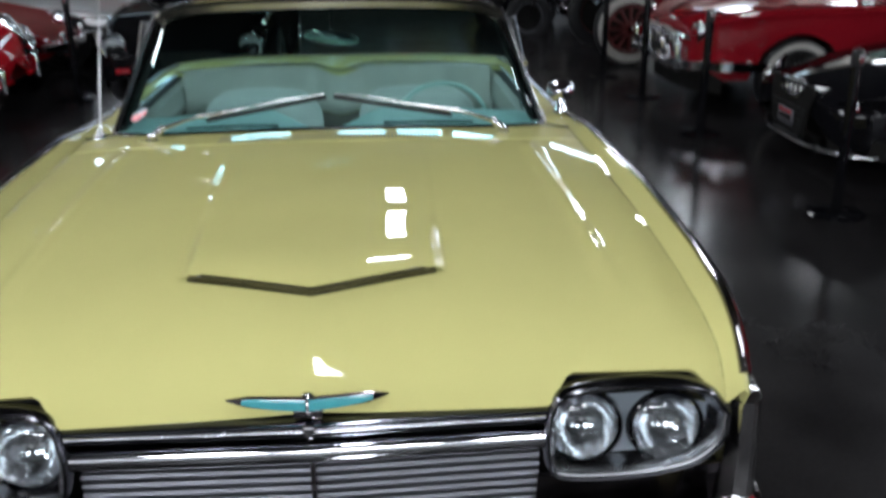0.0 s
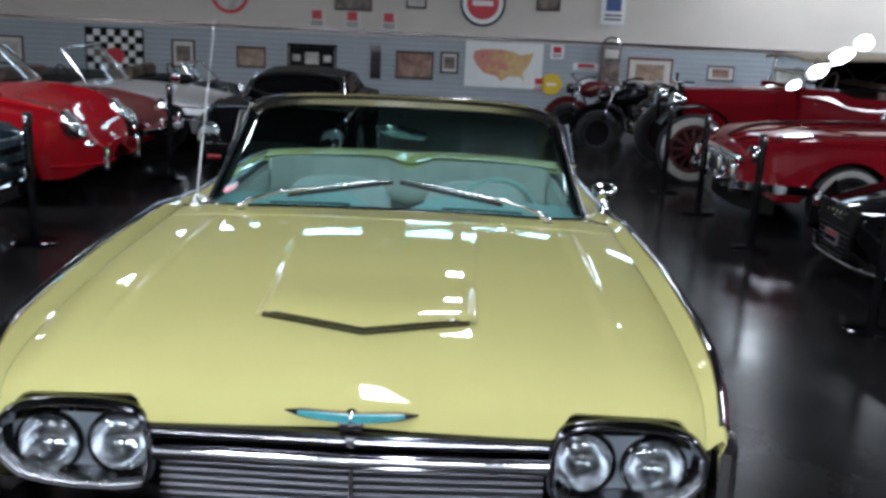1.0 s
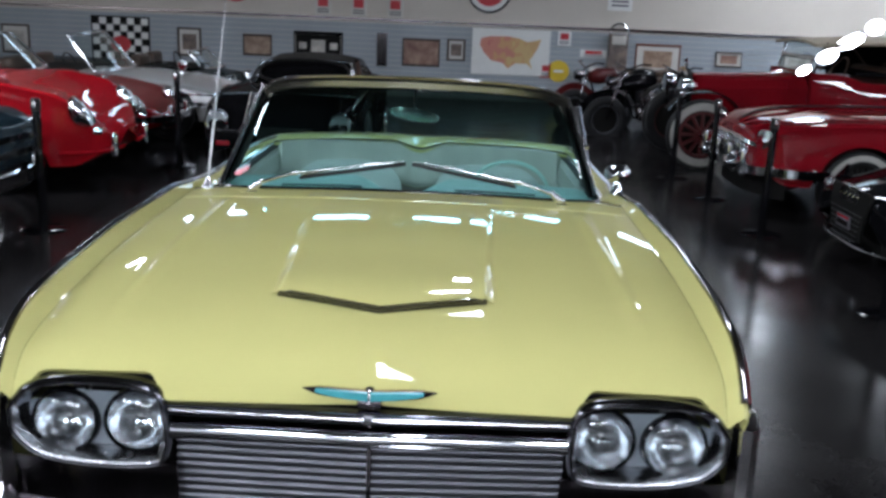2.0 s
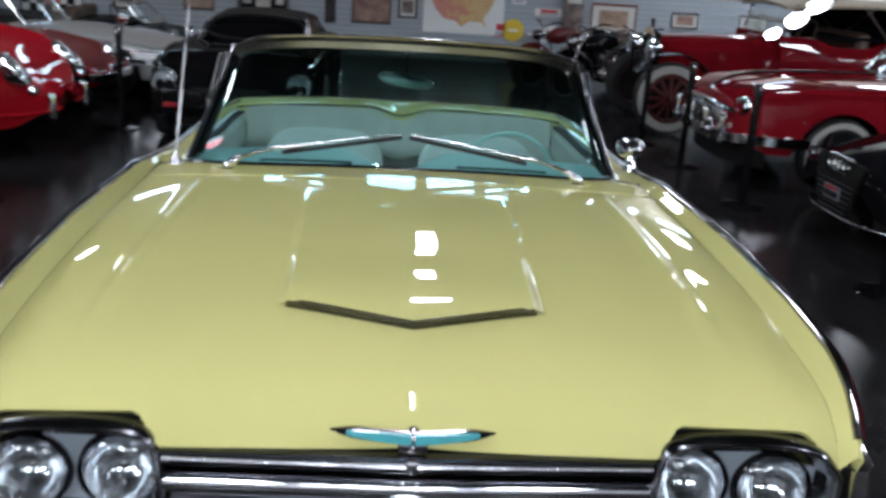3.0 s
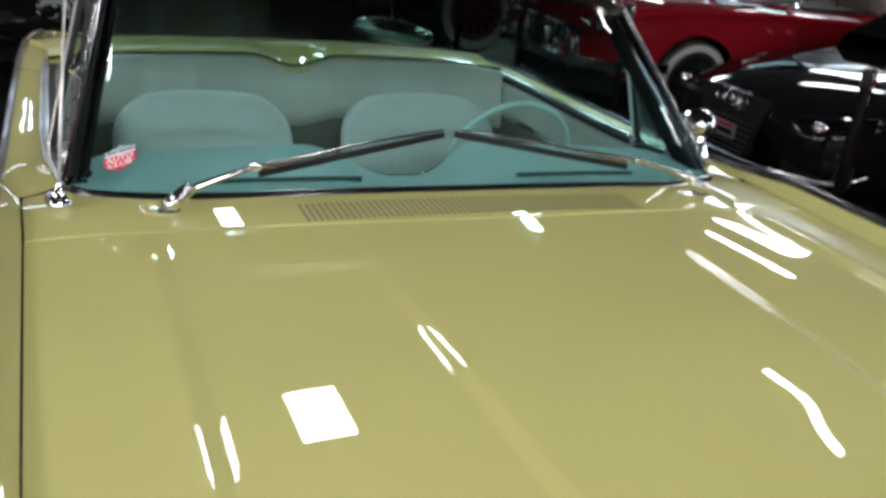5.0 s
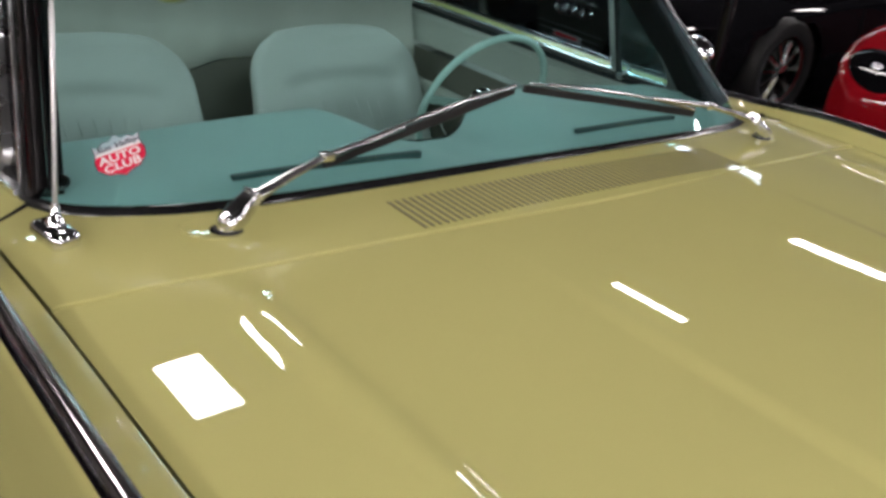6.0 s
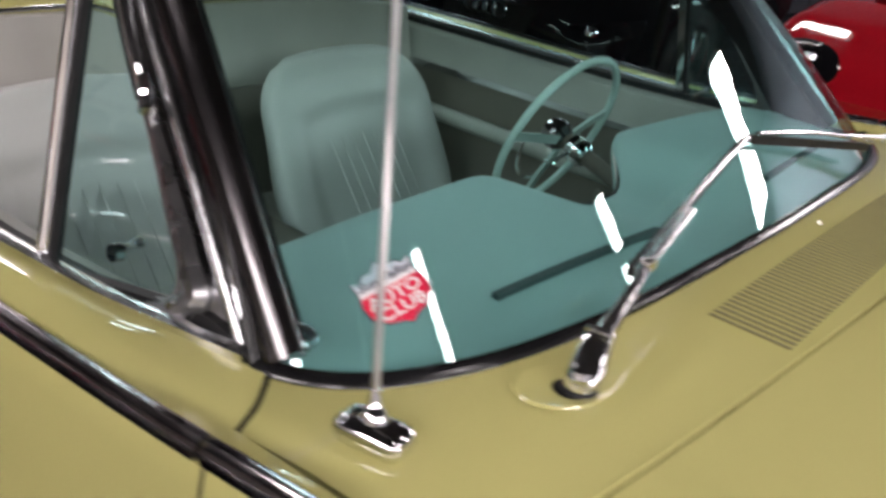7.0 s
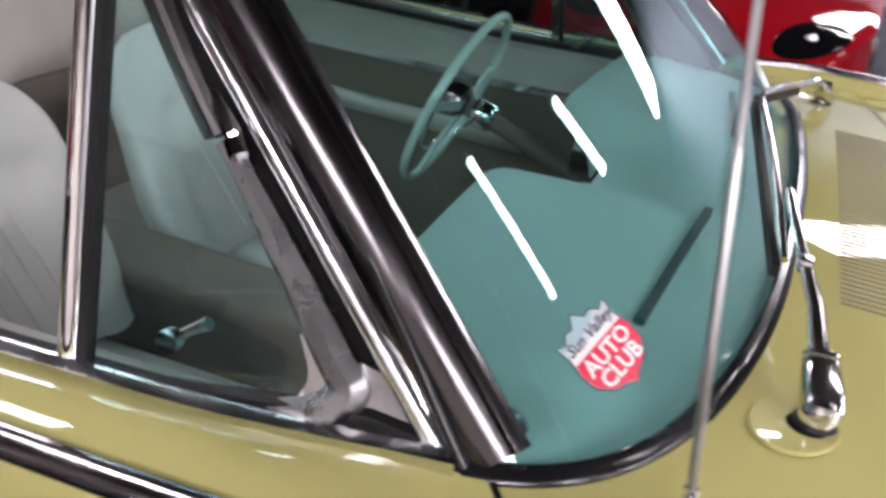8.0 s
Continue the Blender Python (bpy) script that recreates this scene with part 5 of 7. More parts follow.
# ---------------------------------------------------------------- other cars
def old_car(name, label, m, paint, L=4.6, W=1.75, hood=None, belt=None, zbot=0.24, wheels=(0.85, 3.4), wr=0.33, tyre_w=0.17, spokes=0, white=None,
            rim=None, roof=None, roof_mat=None, screen=None, lamps=None, bumper=True, seats=True, strip=0.0, plan=None, lamp_r=0.085, glassmat=None, slim=1.0, lamp_tilt=-6):
    """A car with its nose at the origin and its tail along +x. Heights are keys along the length."""
    ob = thing(name, label, "car", m)
    hood_f, belt_f = smooth_keys(hood), smooth_keys(belt)
    plan_f = smooth_keys(plan or [(0, 0.78), (0.12, 0.9), (0.5, 0.97), (1.2, 1.0), (L - 1.0, 1.0), (L - 0.2, 0.92), (L, 0.8)])
    rows = []
    for x in np.linspace(0, L, 90):
        w, zb, zc = W / 2 * plan_f(x), belt_f(x), hood_f(x)
        arch = zbot + 0.10 * (1 - sstep(0, 0.25, x)) + 0.12 * sstep(L - 0.3, L, x)
        for xw in wheels:
            d = abs(x - xw)
            R = wr + 0.055
            if d < R:
                arch = max(arch, wr * 0.95 + math.sqrt(R * R - d * d))
        arch = min(arch, zb - 0.06)
        half = []
        for v in np.linspace(0, 1, 8):
            z = arch + (zb - 0.05 - arch) * v
            half.append((w * (0.955 + 0.045 * math.sin(math.pi * min(1, (z - 0.15) / (zb - 0.1)))), z))
        half += [(w * 0.985, zb - 0.02), (w * 0.955, zb), (w * 0.88, zb + (zc - zb) * 0.25), (w * 0.70, zb + (zc - zb) * 0.65), (w * 0.4, zb + (zc - zb) * 0.93), (0.0, zc)]
        rows.append([(x, -y, z) for y, z in half] + [(x, y, z) for y, z in reversed(half[:-1])])
    for e, k in ((0, -0.03), (-1, 0.03)):
        end = [(p[0] + k, p[1] * 0.86, 0.5 + (p[2] - 0.5) * 0.86) for p in rows[e]]
        cap = [(p[0] + k * 1.2, p[1] * 0.05, 0.5 + (p[2] - 0.5) * 0.05) for p in rows[e]]
        rows = [cap, end] + rows if e == 0 else rows + [end, cap]
    Bag().add(*sheet(rows)).put("body", paint, ob, sharp=0.9)
    Bag().add(*block(L / 2, 0, zbot + 0.10, L * 0.9, W * 0.62, 0.22)).put("underbody", GAPBLACK, ob, "", False)
    for xw in wheels:
        for s in (-1, 1):
            wheel(ob, Matrix.Translation((xw, s * (W / 2 - tyre_w * 0.55), wr)) @ pose(0, 0, 0, 0, 0, 0 if s < 0 else 180), wr, tyre_w, RUBBER, rim or CHROME, spokes, white)
    for x, y, z in lamps or ():
        for s in (-1, 1):
            hl = new("headlamp")
            hl.parent = ob
            hl.matrix_basis = Matrix.Translation((x, s * y, z)) @ pose(0, 0, 0, 0, lamp_tilt, 0) @ Matrix.Diagonal((1, 1, 1 + max(0, lamp_tilt) * 0.01, 1))
            Bag().add(*lathe([(lamp_r * 0.88, -0.012), (lamp_r, -0.018), (lamp_r * 1.06, 0.0), (lamp_r * 1.0, 0.06), (lamp_r * 0.6, 0.12)], 24, "x")).put("lamp_shell", CHROME, hl)
            Bag().add(*lathe([(lamp_r * 0.90, -0.010), (lamp_r * 0.8, 0.014), (lamp_r * 0.5, 0.036), (0.001, 0.046)], 24, "x")).put("bowl", LAMPBOWL, hl, "bright reflector bowl")
            Bag().add(*lathe([(0.001, -0.002), (0.012, 0.004), (0.016, 0.018), (0.012, 0.042)], 12, "x")).put("bulb", LAMPGLASS, hl)
            Bag().add(*lathe([(lamp_r * 0.89, -0.013), (lamp_r * 0.72, -0.026), (lamp_r * 0.4, -0.036), (0.001, -0.039)], 24, "x")).put("lens", LAMPGLASS if lamp_tilt > 0 else CLEAR, hl, "domed lens")
    if bumper:
        bp = new("front_bumper")
        bp.parent = ob
        path = curve_pts([(0.55, -W / 2 - 0.02, 0.45), (0.15, -W / 2 * 0.93, 0.45), (-0.08, -W / 2 * 0.6, 0.44), (-0.12, 0, 0.43), (-0.08, W / 2 * 0.6, 0.44), (0.15, W / 2 * 0.93, 0.45),
                          (0.55, W / 2 + 0.02, 0.45)], 40)
        Bag().add(*sweep(path, [(a, b * slim) for a, b in ((-0.03, -0.055), (0.015, -0.06), (0.03, 0.0), (0.015, 0.055), (-0.03, 0.05))])).put("bumper_bar", CHROME, bp, "chrome bumper bar")
        for s in (-1, 1):
            Bag().add(*block(-0.11, s * W * 0.2, 0.47, 0.06, 0.05, 0.20, 0.02, 3)).put("over_rider", CHROME, bp)
    if screen:
        x0, z0, x1, z1, w0, w1 = screen
        ws = new("windscreen")
        ws.parent = ob
        P = []
        for u in np.linspace(-1, 1, 21):
            b, t = Vector((x0 + 0.16 * u * u, u * w0, z0)), Vector((x1 + 0.12 * u * u, u * w1, z1 - 0.02 * u * u))
            P.append([b.lerp(t, v) for v in np.linspace(0, 1, 5)])
        pn = Bag().add(*sheet(P, 0.004)).put("pane", glassmat or CLEAR, ws)
        pn.visible_shadow = False
        loop = [r[0] for r in P] + [P[-1][2]] + [r[-1] for r in reversed(P)] + [P[0][2]]
        Bag().add(*tube(loop, 0.022, 8, (0, 0, 1), True)).put("screen_frame", BRIGHT, ws, "chrome screen frame")
    if roof:
        # (x, z, half width) along the top
        keys = roof
        rows = []
        for x in np.linspace(keys[0][0], keys[-1][0], 30):
            z = smooth_keys([(k[0], k[1]) for k in keys])(x)
            w = lerp_keys([(k[0], k[2]) for k in keys], x)
            zb = hood_f(x) - 0.05
            rows.append([(x, -w * 1.12, zb)] + [(x, w * math.sin(a), zb + (z - zb) * (0.82 + 0.18 * math.cos(a))) for a in np.linspace(-1.35, 1.35, 15)] + [(x, w * 1.12, zb)])
        Bag().add(*sheet(rows)).put("roof", roof_mat or paint, ob, "rounded roof")
        for s in (-1, 1):
            xa, xb = keys[0][0] + 0.45, keys[-1][0] - 0.55
            P = []
            for x in np.linspace(xa, xb, 12):
                z = smooth_keys([(k[0], k[1]) for k in keys])(x)
                w = lerp_keys([(k[0], k[2]) for k in keys], x)
                zb = hood_f(x) - 0.02
                P.append([(x, s * (w * 1.105 + 0.012 - 0.10 * w * v), zb + (z - zb) * 0.68 * v + 0.02) for v in np.linspace(0, 1, 4)])
            Bag().add(*sheet(P, 0.004)).put("side_window", DARKGLASS, ob, "dark side window")
    elif seats:
        xs = (screen[2] if screen else L * 0.4) + 0.55
        Bag().add(*block(xs + 0.15, 0, hood_f(xs) - 0.01, 1.25, W * 0.72, 0.03, 0.01)).put("cockpit", GAPBLACK, ob, "dark open cockpit", False)
        for s in (-1, 1):
            st = new("seat")
            st.parent = ob
            Bag().add(*block(xs + 0.35, s * W * 0.2, belt_f(xs) + 0.02, 0.16, W * 0.32, 0.36, 0.06, 3)).put("backrest", BROWNLEATHER, st)
        Bag().add(*tube([(xs - 0.05 + 0.06 * math.sin(a), -W * 0.2 + 0.19 * math.cos(a), belt_f(xs) + 0.04 + 0.17 * math.sin(a)) for a in np.linspace(0, 2 * math.pi, 25)[:-1]], 0.012, 6, (1, 0, 0), True)).put("steering_wheel", RUBBER, ob)
    if strip:
        for s in (-1, 1):
            path = [(x, s * (W / 2 * plan_f(x) * 1.0 + 0.004), strip) for x in np.linspace(0.25, L - 0.3, 40)]
            Bag().add(*sweep(path, [(-0.008, -0.014), (0.008, -0.014), (0.008, 0.014), (-0.008, 0.014)])).put("side_strip", CHROME, ob, "chrome side strip")
    for s in (-1, 1):
        xd = (screen[0] if screen else L * 0.35) + 0.15
        for xx in (xd, xd + 1.05):
            Bag().add(*sweep([(xx, s * (W / 2 * plan_f(xx) * (0.958 + 0.045 * math.sin(math.pi * min(1, (z - 0.15) / (belt_f(xx) - 0.1))))), z) for z in np.linspace(zbot + 0.06, belt_f(xx) - 0.05, 8)],
                             ring(0.004, 4))).put("door_gap", GAPBLACK, ob)
        hx = xd + 0.9
        Bag().add(*tube([(hx - 0.08, s * (W / 2 * 1.0 + 0.012), belt_f(hx) - 0.13), (hx, s * (W / 2 * 1.0 + 0.03), belt_f(hx) - 0.13), (hx + 0.06, s * (W / 2 + 0.012), belt_f(hx) - 0.13)], 0.011, 6)).put("door_handle", CHROME, ob)
    return ob


def facing(x, y, deg):
    """Pose of a car whose nose stands at x, y; deg 0 looks along -x."""
    return pose(x, y, 0, 0, 0, deg)


# right row, noses to the aisle
red50 = old_car("vintage_convertible", "glossy dark red fifties convertible with chrome bumper and whitewall tyres", facing(2.90, 6.81, 0), MAROON, 4.7, 1.85,
                [(0, 0.78), (0.15, 0.86), (0.6, 0.93), (1.5, 0.96), (2.2, 0.93), (3.6, 0.92), (4.4, 0.86), (4.7, 0.74)],
                [(0, 0.70), (0.15, 0.82), (0.6, 0.88), (1.5, 0.90), (2.6, 0.86), (3.4, 0.90), (4.4, 0.86), (4.7, 0.72)], wheels=(0.84, 3.45), wr=0.335, white=WHITEWALL, rim=GAPBLACK, spokes=24,
                screen=(1.63, 0.945, 1.92, 1.32, 0.78, 0.66), lamps=[(0.02, 0.68, 0.70)], zbot=0.33, slim=0.75, glassmat=TINT)
Bag().add(*sheet([[(-0.012 + 0.24 * abs(u) ** 3, u * 0.82, 0.46 - 0.26 * v) for v in np.linspace(0, 1, 4)] for u in np.linspace(-1, 1, 15)], 0.008)).put("valance", GAPBLACK, red50, "black lower valance")
for y in (-0.62, -0.2, 0.2, 0.62):
    Bag().add(*block(-0.10, y, 0.50, 0.07, 0.06, 0.26, 0.025, 3)).put("bumper_guard", CHROME, red50, "upright chrome guard")
for k in range(9):
    Bag().add(*block(-0.035, -0.40 + k * 0.10, 0.56, 0.03, 0.03, 0.20, 0.008)).put("grille_tooth", CHROME, red50)
Bag().add(*sheet([[(-0.040 + 0.03 * abs(u) ** 3, u * 0.64, 0.64 - 0.30 * v) for v in np.linspace(0, 1, 5)] for u in np.linspace(-1, 1, 13)], 0.01)).put("grille_mouth", GAPBLACK, red50, "dark grille mouth")
Bag().add(*sweep(curve_pts([(0.10, -0.72, 0.60), (-0.05, -0.55, 0.665), (-0.065, 0, 0.675), (-0.05, 0.55, 0.665), (0.10, 0.72, 0.60)], 24), ring(0.022, 8))).put("grille_rim", CHROME, red50, "chrome rim of the grille mouth")
Bag().add(*sweep(curve_pts([(0.0, 0, 0.80), (0.2, 0, 0.895), (0.6, 0, 0.945), (1.5, 0, 0.975)], 20), ring(0.018, 8))).put("hood_strip", CHROME, red50, "chrome strip along the hood")
for s in (-1, 1):
    Bag().add(*lathe([(0.001, -0.10), (0.05, -0.08), (0.07, 0.0), (0.05, 0.06)], 16, "x")).moved(Matrix.Translation((-0.12, s * 0.42, 0.47))).put("bumper_bullet", CHROME, red50)

black = old_car("sports_coupe", "black modern sports coupe with four-ring grille badge", facing(3.17, 4.65, 0), BLACKPAINT, 4.4, 1.86,
                [(0, 0.56), (0.2, 0.61), (0.35, 0.64), (0.7, 0.70), (1.3, 0.78), (2.0, 0.86), (3.4, 0.90), (4.2, 0.88), (4.4, 0.74)],
                [(0, 0.47), (0.2, 0.52), (0.57, 0.61), (1.0, 0.68), (1.5, 0.74), (2.4, 0.80), (3.6, 0.86), (4.2, 0.84), (4.4, 0.70)], zbot=0.16, wheels=(0.92, 3.45), wr=0.335, tyre_w=0.23, spokes=10, rim=STEEL,
                roof=[(1.35, 0.90, 0.62), (2.0, 1.28, 0.60), (2.7, 1.33, 0.58), (3.5, 1.15, 0.58), (4.1, 0.93, 0.60)], bumper=False,
                plan=[(0, 0.70), (0.15, 0.84), (0.5, 0.95), (1.2, 1.0), (3.4, 1.0), (4.2, 0.93), (4.4, 0.82)])
red_sport = old_car("sports_coupe", "bright red modern sports car with dark headlamp recesses", facing(3.15, 2.25, 0), REDPAINT, 4.3, 1.84,
                    [(0, 0.56), (0.2, 0.68), (0.7, 0.80), (1.2, 0.88), (2.0, 0.94), (3.3, 0.95), (4.1, 0.90), (4.3, 0.72)],
                    [(0, 0.54), (0.2, 0.66), (0.7, 0.79), (1.2, 0.84), (2.4, 0.86), (3.4, 0.88), (4.1, 0.86), (4.3, 0.70)], zbot=0.17, wheels=(0.9, 3.4), wr=0.33, tyre_w=0.23, spokes=10, rim=STEEL,
                    roof=[(1.3, 0.92, 0.62), (2.0, 1.26, 0.58), (2.6, 1.30, 0.56), (3.4, 1.14, 0.56), (4.0, 0.95, 0.6)], bumper=False,
                    plan=[(0, 0.62), (0.15, 0.82), (0.5, 0.95), (1.2, 1.0), (3.3, 1.0), (4.1, 0.93), (4.3, 0.8)])

# left row, noses to the aisle
red_l = old_car("sports_coupe", "red vintage sports car with a rounded nose and upright oval headlamps", facing(-2.86, 6.60, 180), REDPAINT, 4.1, 1.66,
                [(0, 0.54), (0.06, 0.62), (0.16, 0.71), (0.35, 0.81), (0.8, 0.92), (1.4, 0.97), (2.2, 0.93), (3.3, 0.88), (3.9, 0.76), (4.1, 0.6)],
                [(0, 0.50), (0.06, 0.60), (0.16, 0.74), (0.35, 0.87), (0.8, 0.96), (1.4, 0.93), (2.4, 0.86), (3.3, 0.86), (3.9, 0.74), (4.1, 0.58)], wheels=(0.82, 3.1), wr=0.32,
                screen=(1.45, 0.97, 1.85, 1.32, 0.66, 0.55), lamps=[(0.15, 0.60, 0.72)], lamp_r=0.105, bumper=False, lamp_tilt=38,
                plan=[(0, 0.42), (0.06, 0.58), (0.16, 0.74), (0.35, 0.88), (0.8, 0.99), (1.4, 1.0), (3.3, 1.0), (3.9, 0.9), (4.1, 0.75)])
for s in (-1, 1):
    Bag().add(*block(-0.05, s * 0.42, 0.40, 0.07, 0.05, 0.22, 0.022, 3)).put("over_rider", CHROME, red_l, "chrome over-rider")
    Bag().add(*sweep(curve_pts([(-0.05, s * 0.20, 0.37), (-0.03, s * 0.45, 0.37), (0.08, s * 0.68, 0.37), (0.30, s * 0.80, 0.37)], 12), ring(0.018, 8))).put("bumper_bar", REDPAINT, red_l, "painted bumper bar")
    Bag().add(*lathe([(0.001, -0.05), (0.03, -0.04), (0.04, 0.0), (0.03, 0.03)], 16, "x")).moved(Matrix.Translation((0.03, s * 0.60, 0.55))).put("side_light", CHROME, red_l, "small chrome side light")
old_car("sports_coupe", "dark red vintage sports car with chrome bumper", facing(-2.95, 8.30, 180), MAROON, 4.1, 1.60,
                 [(0, 0.48), (0.1, 0.57), (0.3, 0.65), (0.8, 0.74), (1.4, 0.80), (2.2, 0.82), (3.3, 0.84), (3.9, 0.74), (4.1, 0.58)],
                 [(0, 0.46), (0.1, 0.57), (0.3, 0.68), (0.8, 0.77), (1.4, 0.78), (2.4, 0.78), (3.3, 0.80), (3.9, 0.72), (4.1, 0.56)], wheels=(0.82, 3.1), wr=0.31,
                 screen=(1.45, 0.86, 1.85, 1.24, 0.64, 0.55), lamps=[(0.13, 0.58, 0.585)], slim=0.6, lamp_tilt=30, plan=[(0, 0.55), (0.1, 0.76), (0.35, 0.93), (0.9, 1.0), (3.3, 1.0), (3.9, 0.9), (4.1, 0.75)])
silver = old_car("vintage_convertible", "low silver vintage convertible with chrome windscreen", facing(-2.40, 10.1, 180), SILVERPAINT, 4.6, 1.8,
                 [(0, 0.50), (0.2, 0.60), (0.8, 0.70), (1.5, 0.77), (2.2, 0.76), (3.6, 0.76), (4.4, 0.70), (4.6, 0.6)],
                 [(0, 0.48), (0.2, 0.58), (0.8, 0.68), (1.5, 0.72), (2.6, 0.70), (3.4, 0.72), (4.4, 0.68), (4.6, 0.58)], wheels=(0.85, 3.5), wr=0.31,
                 screen=(1.6, 0.77, 1.98, 1.20, 0.72, 0.62), lamps=[(0.06, 0.64, 0.54)], slim=0.6, strip=0.56)
Bag().add(*lathe([(0.001, 0.07), (0.035, 0.06), (0.06, 0.02), (0.064, 0.0), (0.055, -0.012), (0.0, -0.016)], 20, "y")).moved(Matrix.Translation((0.78, 0.42, 0.87)) @ pose(0, 0, 0, 0, 0, 180)).put("spot_lamp", CHROME, silver, "chrome spot lamp")
Bag().add(*tube([(0.78, 0.42, 0.66), (0.78, 0.42, 0.83)], 0.012, 8, (1, 0, 0))).put("lamp_stalk", CHROME, silver)
old_car("vintage_convertible", "low dark green open vintage car by the back wall", facing(-3.0, 12.5, 180), GREENPAINT, 4.2, 1.6,
                  [(0, 0.46), (0.2, 0.56), (0.8, 0.64), (1.5, 0.69), (2.2, 0.70), (3.4, 0.70), (4.0, 0.64), (4.2, 0.5)],
                  [(0, 0.44), (0.2, 0.55), (0.8, 0.62), (1.5, 0.64), (2.4, 0.64), (3.3, 0.66), (4.0, 0.62), (4.2, 0.48)], zbot=0.2, wheels=(0.8, 3.2), wr=0.31,
                  screen=(0.35, 0.66, 0.62, 0.92, 0.60, 0.52), lamps=[(0.06, 0.55, 0.50)], slim=0.6)
blue_l = old_car("vintage_sedan", "dark blue vintage car with chrome grille", facing(-3.0, 4.35, 180), BLUEPAINT, 4.6, 1.8,
                 [(0, 0.80), (0.2, 0.88), (0.8, 0.95), (1.5, 0.98), (2.2, 0.96), (3.6, 0.94), (4.4, 0.86), (4.6, 0.7)],
                 [(0, 0.76), (0.2, 0.84), (0.8, 0.90), (1.5, 0.92), (2.6, 0.90), (3.4, 0.90), (4.4, 0.84), (4.6, 0.68)], wheels=(0.85, 3.5), wr=0.34, white=WHITEWALL, screen=(1.6, 0.98, 1.95, 1.36, 0.72, 0.62), lamps=[(0.0, 0.68, 0.70)], strip=0.66)
for z, d in ((0.70, 0.0), (0.60, -0.02), (0.50, -0.03)):
    path = curve_pts([(0.50, -0.91, z), (0.12, -0.84, z), (d - 0.05, -0.55, z), (d - 0.07, 0, z), (d - 0.05, 0.55, z), (0.12, 0.84, z), (0.50, 0.91, z)], 36)
    Bag().add(*sweep(path, [(-0.02, -0.02), (0.016, -0.018), (0.022, 0.0), (0.016, 0.018), (-0.02, 0.02)])).put("grille_bar", CHROME, blue_l, "wrap-round chrome bar")
Bag().add(*sweep(curve_pts([(0.02, 0, 0.83), (0.25, 0, 0.915), (0.8, 0, 0.965), (1.5, 0, 0.995)], 20), ring(0.016, 8))).put("hood_strip", CHROME, blue_l, "chrome strip along the hood")
# black saloon behind the convertible, nose towards it
saloon = old_car("vintage_coupe", "low black vintage car with round headlamps and dark hard top", facing(-1.42, 6.52, 90), DULLBLACK, 4.3, 1.58,
                 [(0, 0.57), (0.2, 0.69), (0.8, 0.81), (1.4, 0.87), (2.2, 0.89), (3.6, 0.87), (4.1, 0.78), (4.3, 0.64)],
                 [(0, 0.55), (0.2, 0.71), (0.8, 0.80), (1.4, 0.81), (2.4, 0.81), (3.4, 0.82), (4.1, 0.76), (4.3, 0.62)], zbot=0.22, wheels=(0.8, 3.3), wr=0.32,
                 roof=[(1.45, 0.88, 0.51), (1.95, 1.085, 0.49), (2.6, 1.13, 0.47), (3.2, 1.07, 0.49), (3.7, 0.89, 0.53)],
                 roof_mat=DULLBLACK, lamps=[(0.05, 0.575, 0.61)], lamp_r=0.105, bumper=False)
ws = new("windscreen")
ws.parent = saloon
Bag().add(*tube(rounded_loop([(1.40, -0.51, 0.87), (1.40, 0.51, 0.87), (1.86, 0.455, 1.085), (1.86, -0.455, 1.085)], n=2), 0.016, 8, (0, 0, 1), True)).put("screen_frame", GAPBLACK, ws, "black screen frame")
for s in (-1, 1):
    Bag().add(*tube([(1.40, s * 0.535, 0.86), (1.62, s * 0.515, 0.98), (1.83, s * 0.485, 1.07)], 0.013, 8)).put("pillar", BRIGHT, ws, "bright side pillar")
    Bag().add(*sweep(curve_pts([(0.10, s * 0.60, 0.715), (0.35, s * 0.675, 0.775), (0.7, s * 0.705, 0.815), (1.2, s * 0.72, 0.835)], 18), ring(0.013, 6))).put("fender_strip", CHROME, saloon, "bright strip on the fender crown")
    Bag().add(*block(-0.035, s * 0.50, 0.42, 0.03, 0.13, 0.045, 0.012)).put("marker_lamp", MAROON, saloon, "small dark red marker lamp")
Bag().add(*sheet([[(-0.045 + 0.02 * abs(u), u * 0.33, 0.58 - 0.18 * v) for v in np.linspace(0, 1, 4)] for u in np.linspace(-1, 1, 9)], 0.01)).put("grille", GAPBLACK, saloon, "dark oval grille")


# ---- faces of the two modern cars
badge = Bag()
for k in range(4):
    badge.add(*tube([(0, -0.105 + k * 0.07 + 0.046 * math.cos(a), 0.046 * math.sin(a)) for a in np.linspace(0, 2 * math.pi, 21)[:-1]], 0.007, 6, (1, 0, 0), True))
Bag().add(*sweep(curve_pts([(0.34, 0.90, 0.40), (0.30, 0.88, 0.27), (0.14, 0.76, 0.20), (-0.03, 0.40, 0.185), (-0.06, 0, 0.18), (-0.03, -0.40, 0.185), (0.14, -0.76, 0.20), (0.30, -0.88, 0.27)], 40), ring(0.011, 8))).put(
    "lower_lip", BRIGHT, black, "bright lower edge of the nose")
Bag().add(*sweep([(-0.035, y, 0.585 - 0.02 * abs(y)) for y in np.linspace(-0.17, 0.17, 9)], ring(0.010, 8))).put("grille_top", BRIGHT, black, "bright bar above the grille")
badge.moved(Matrix.Translation((-0.060, 0, 0.525))).put("ring_badge", CHROME, black, "four linked chrome rings")
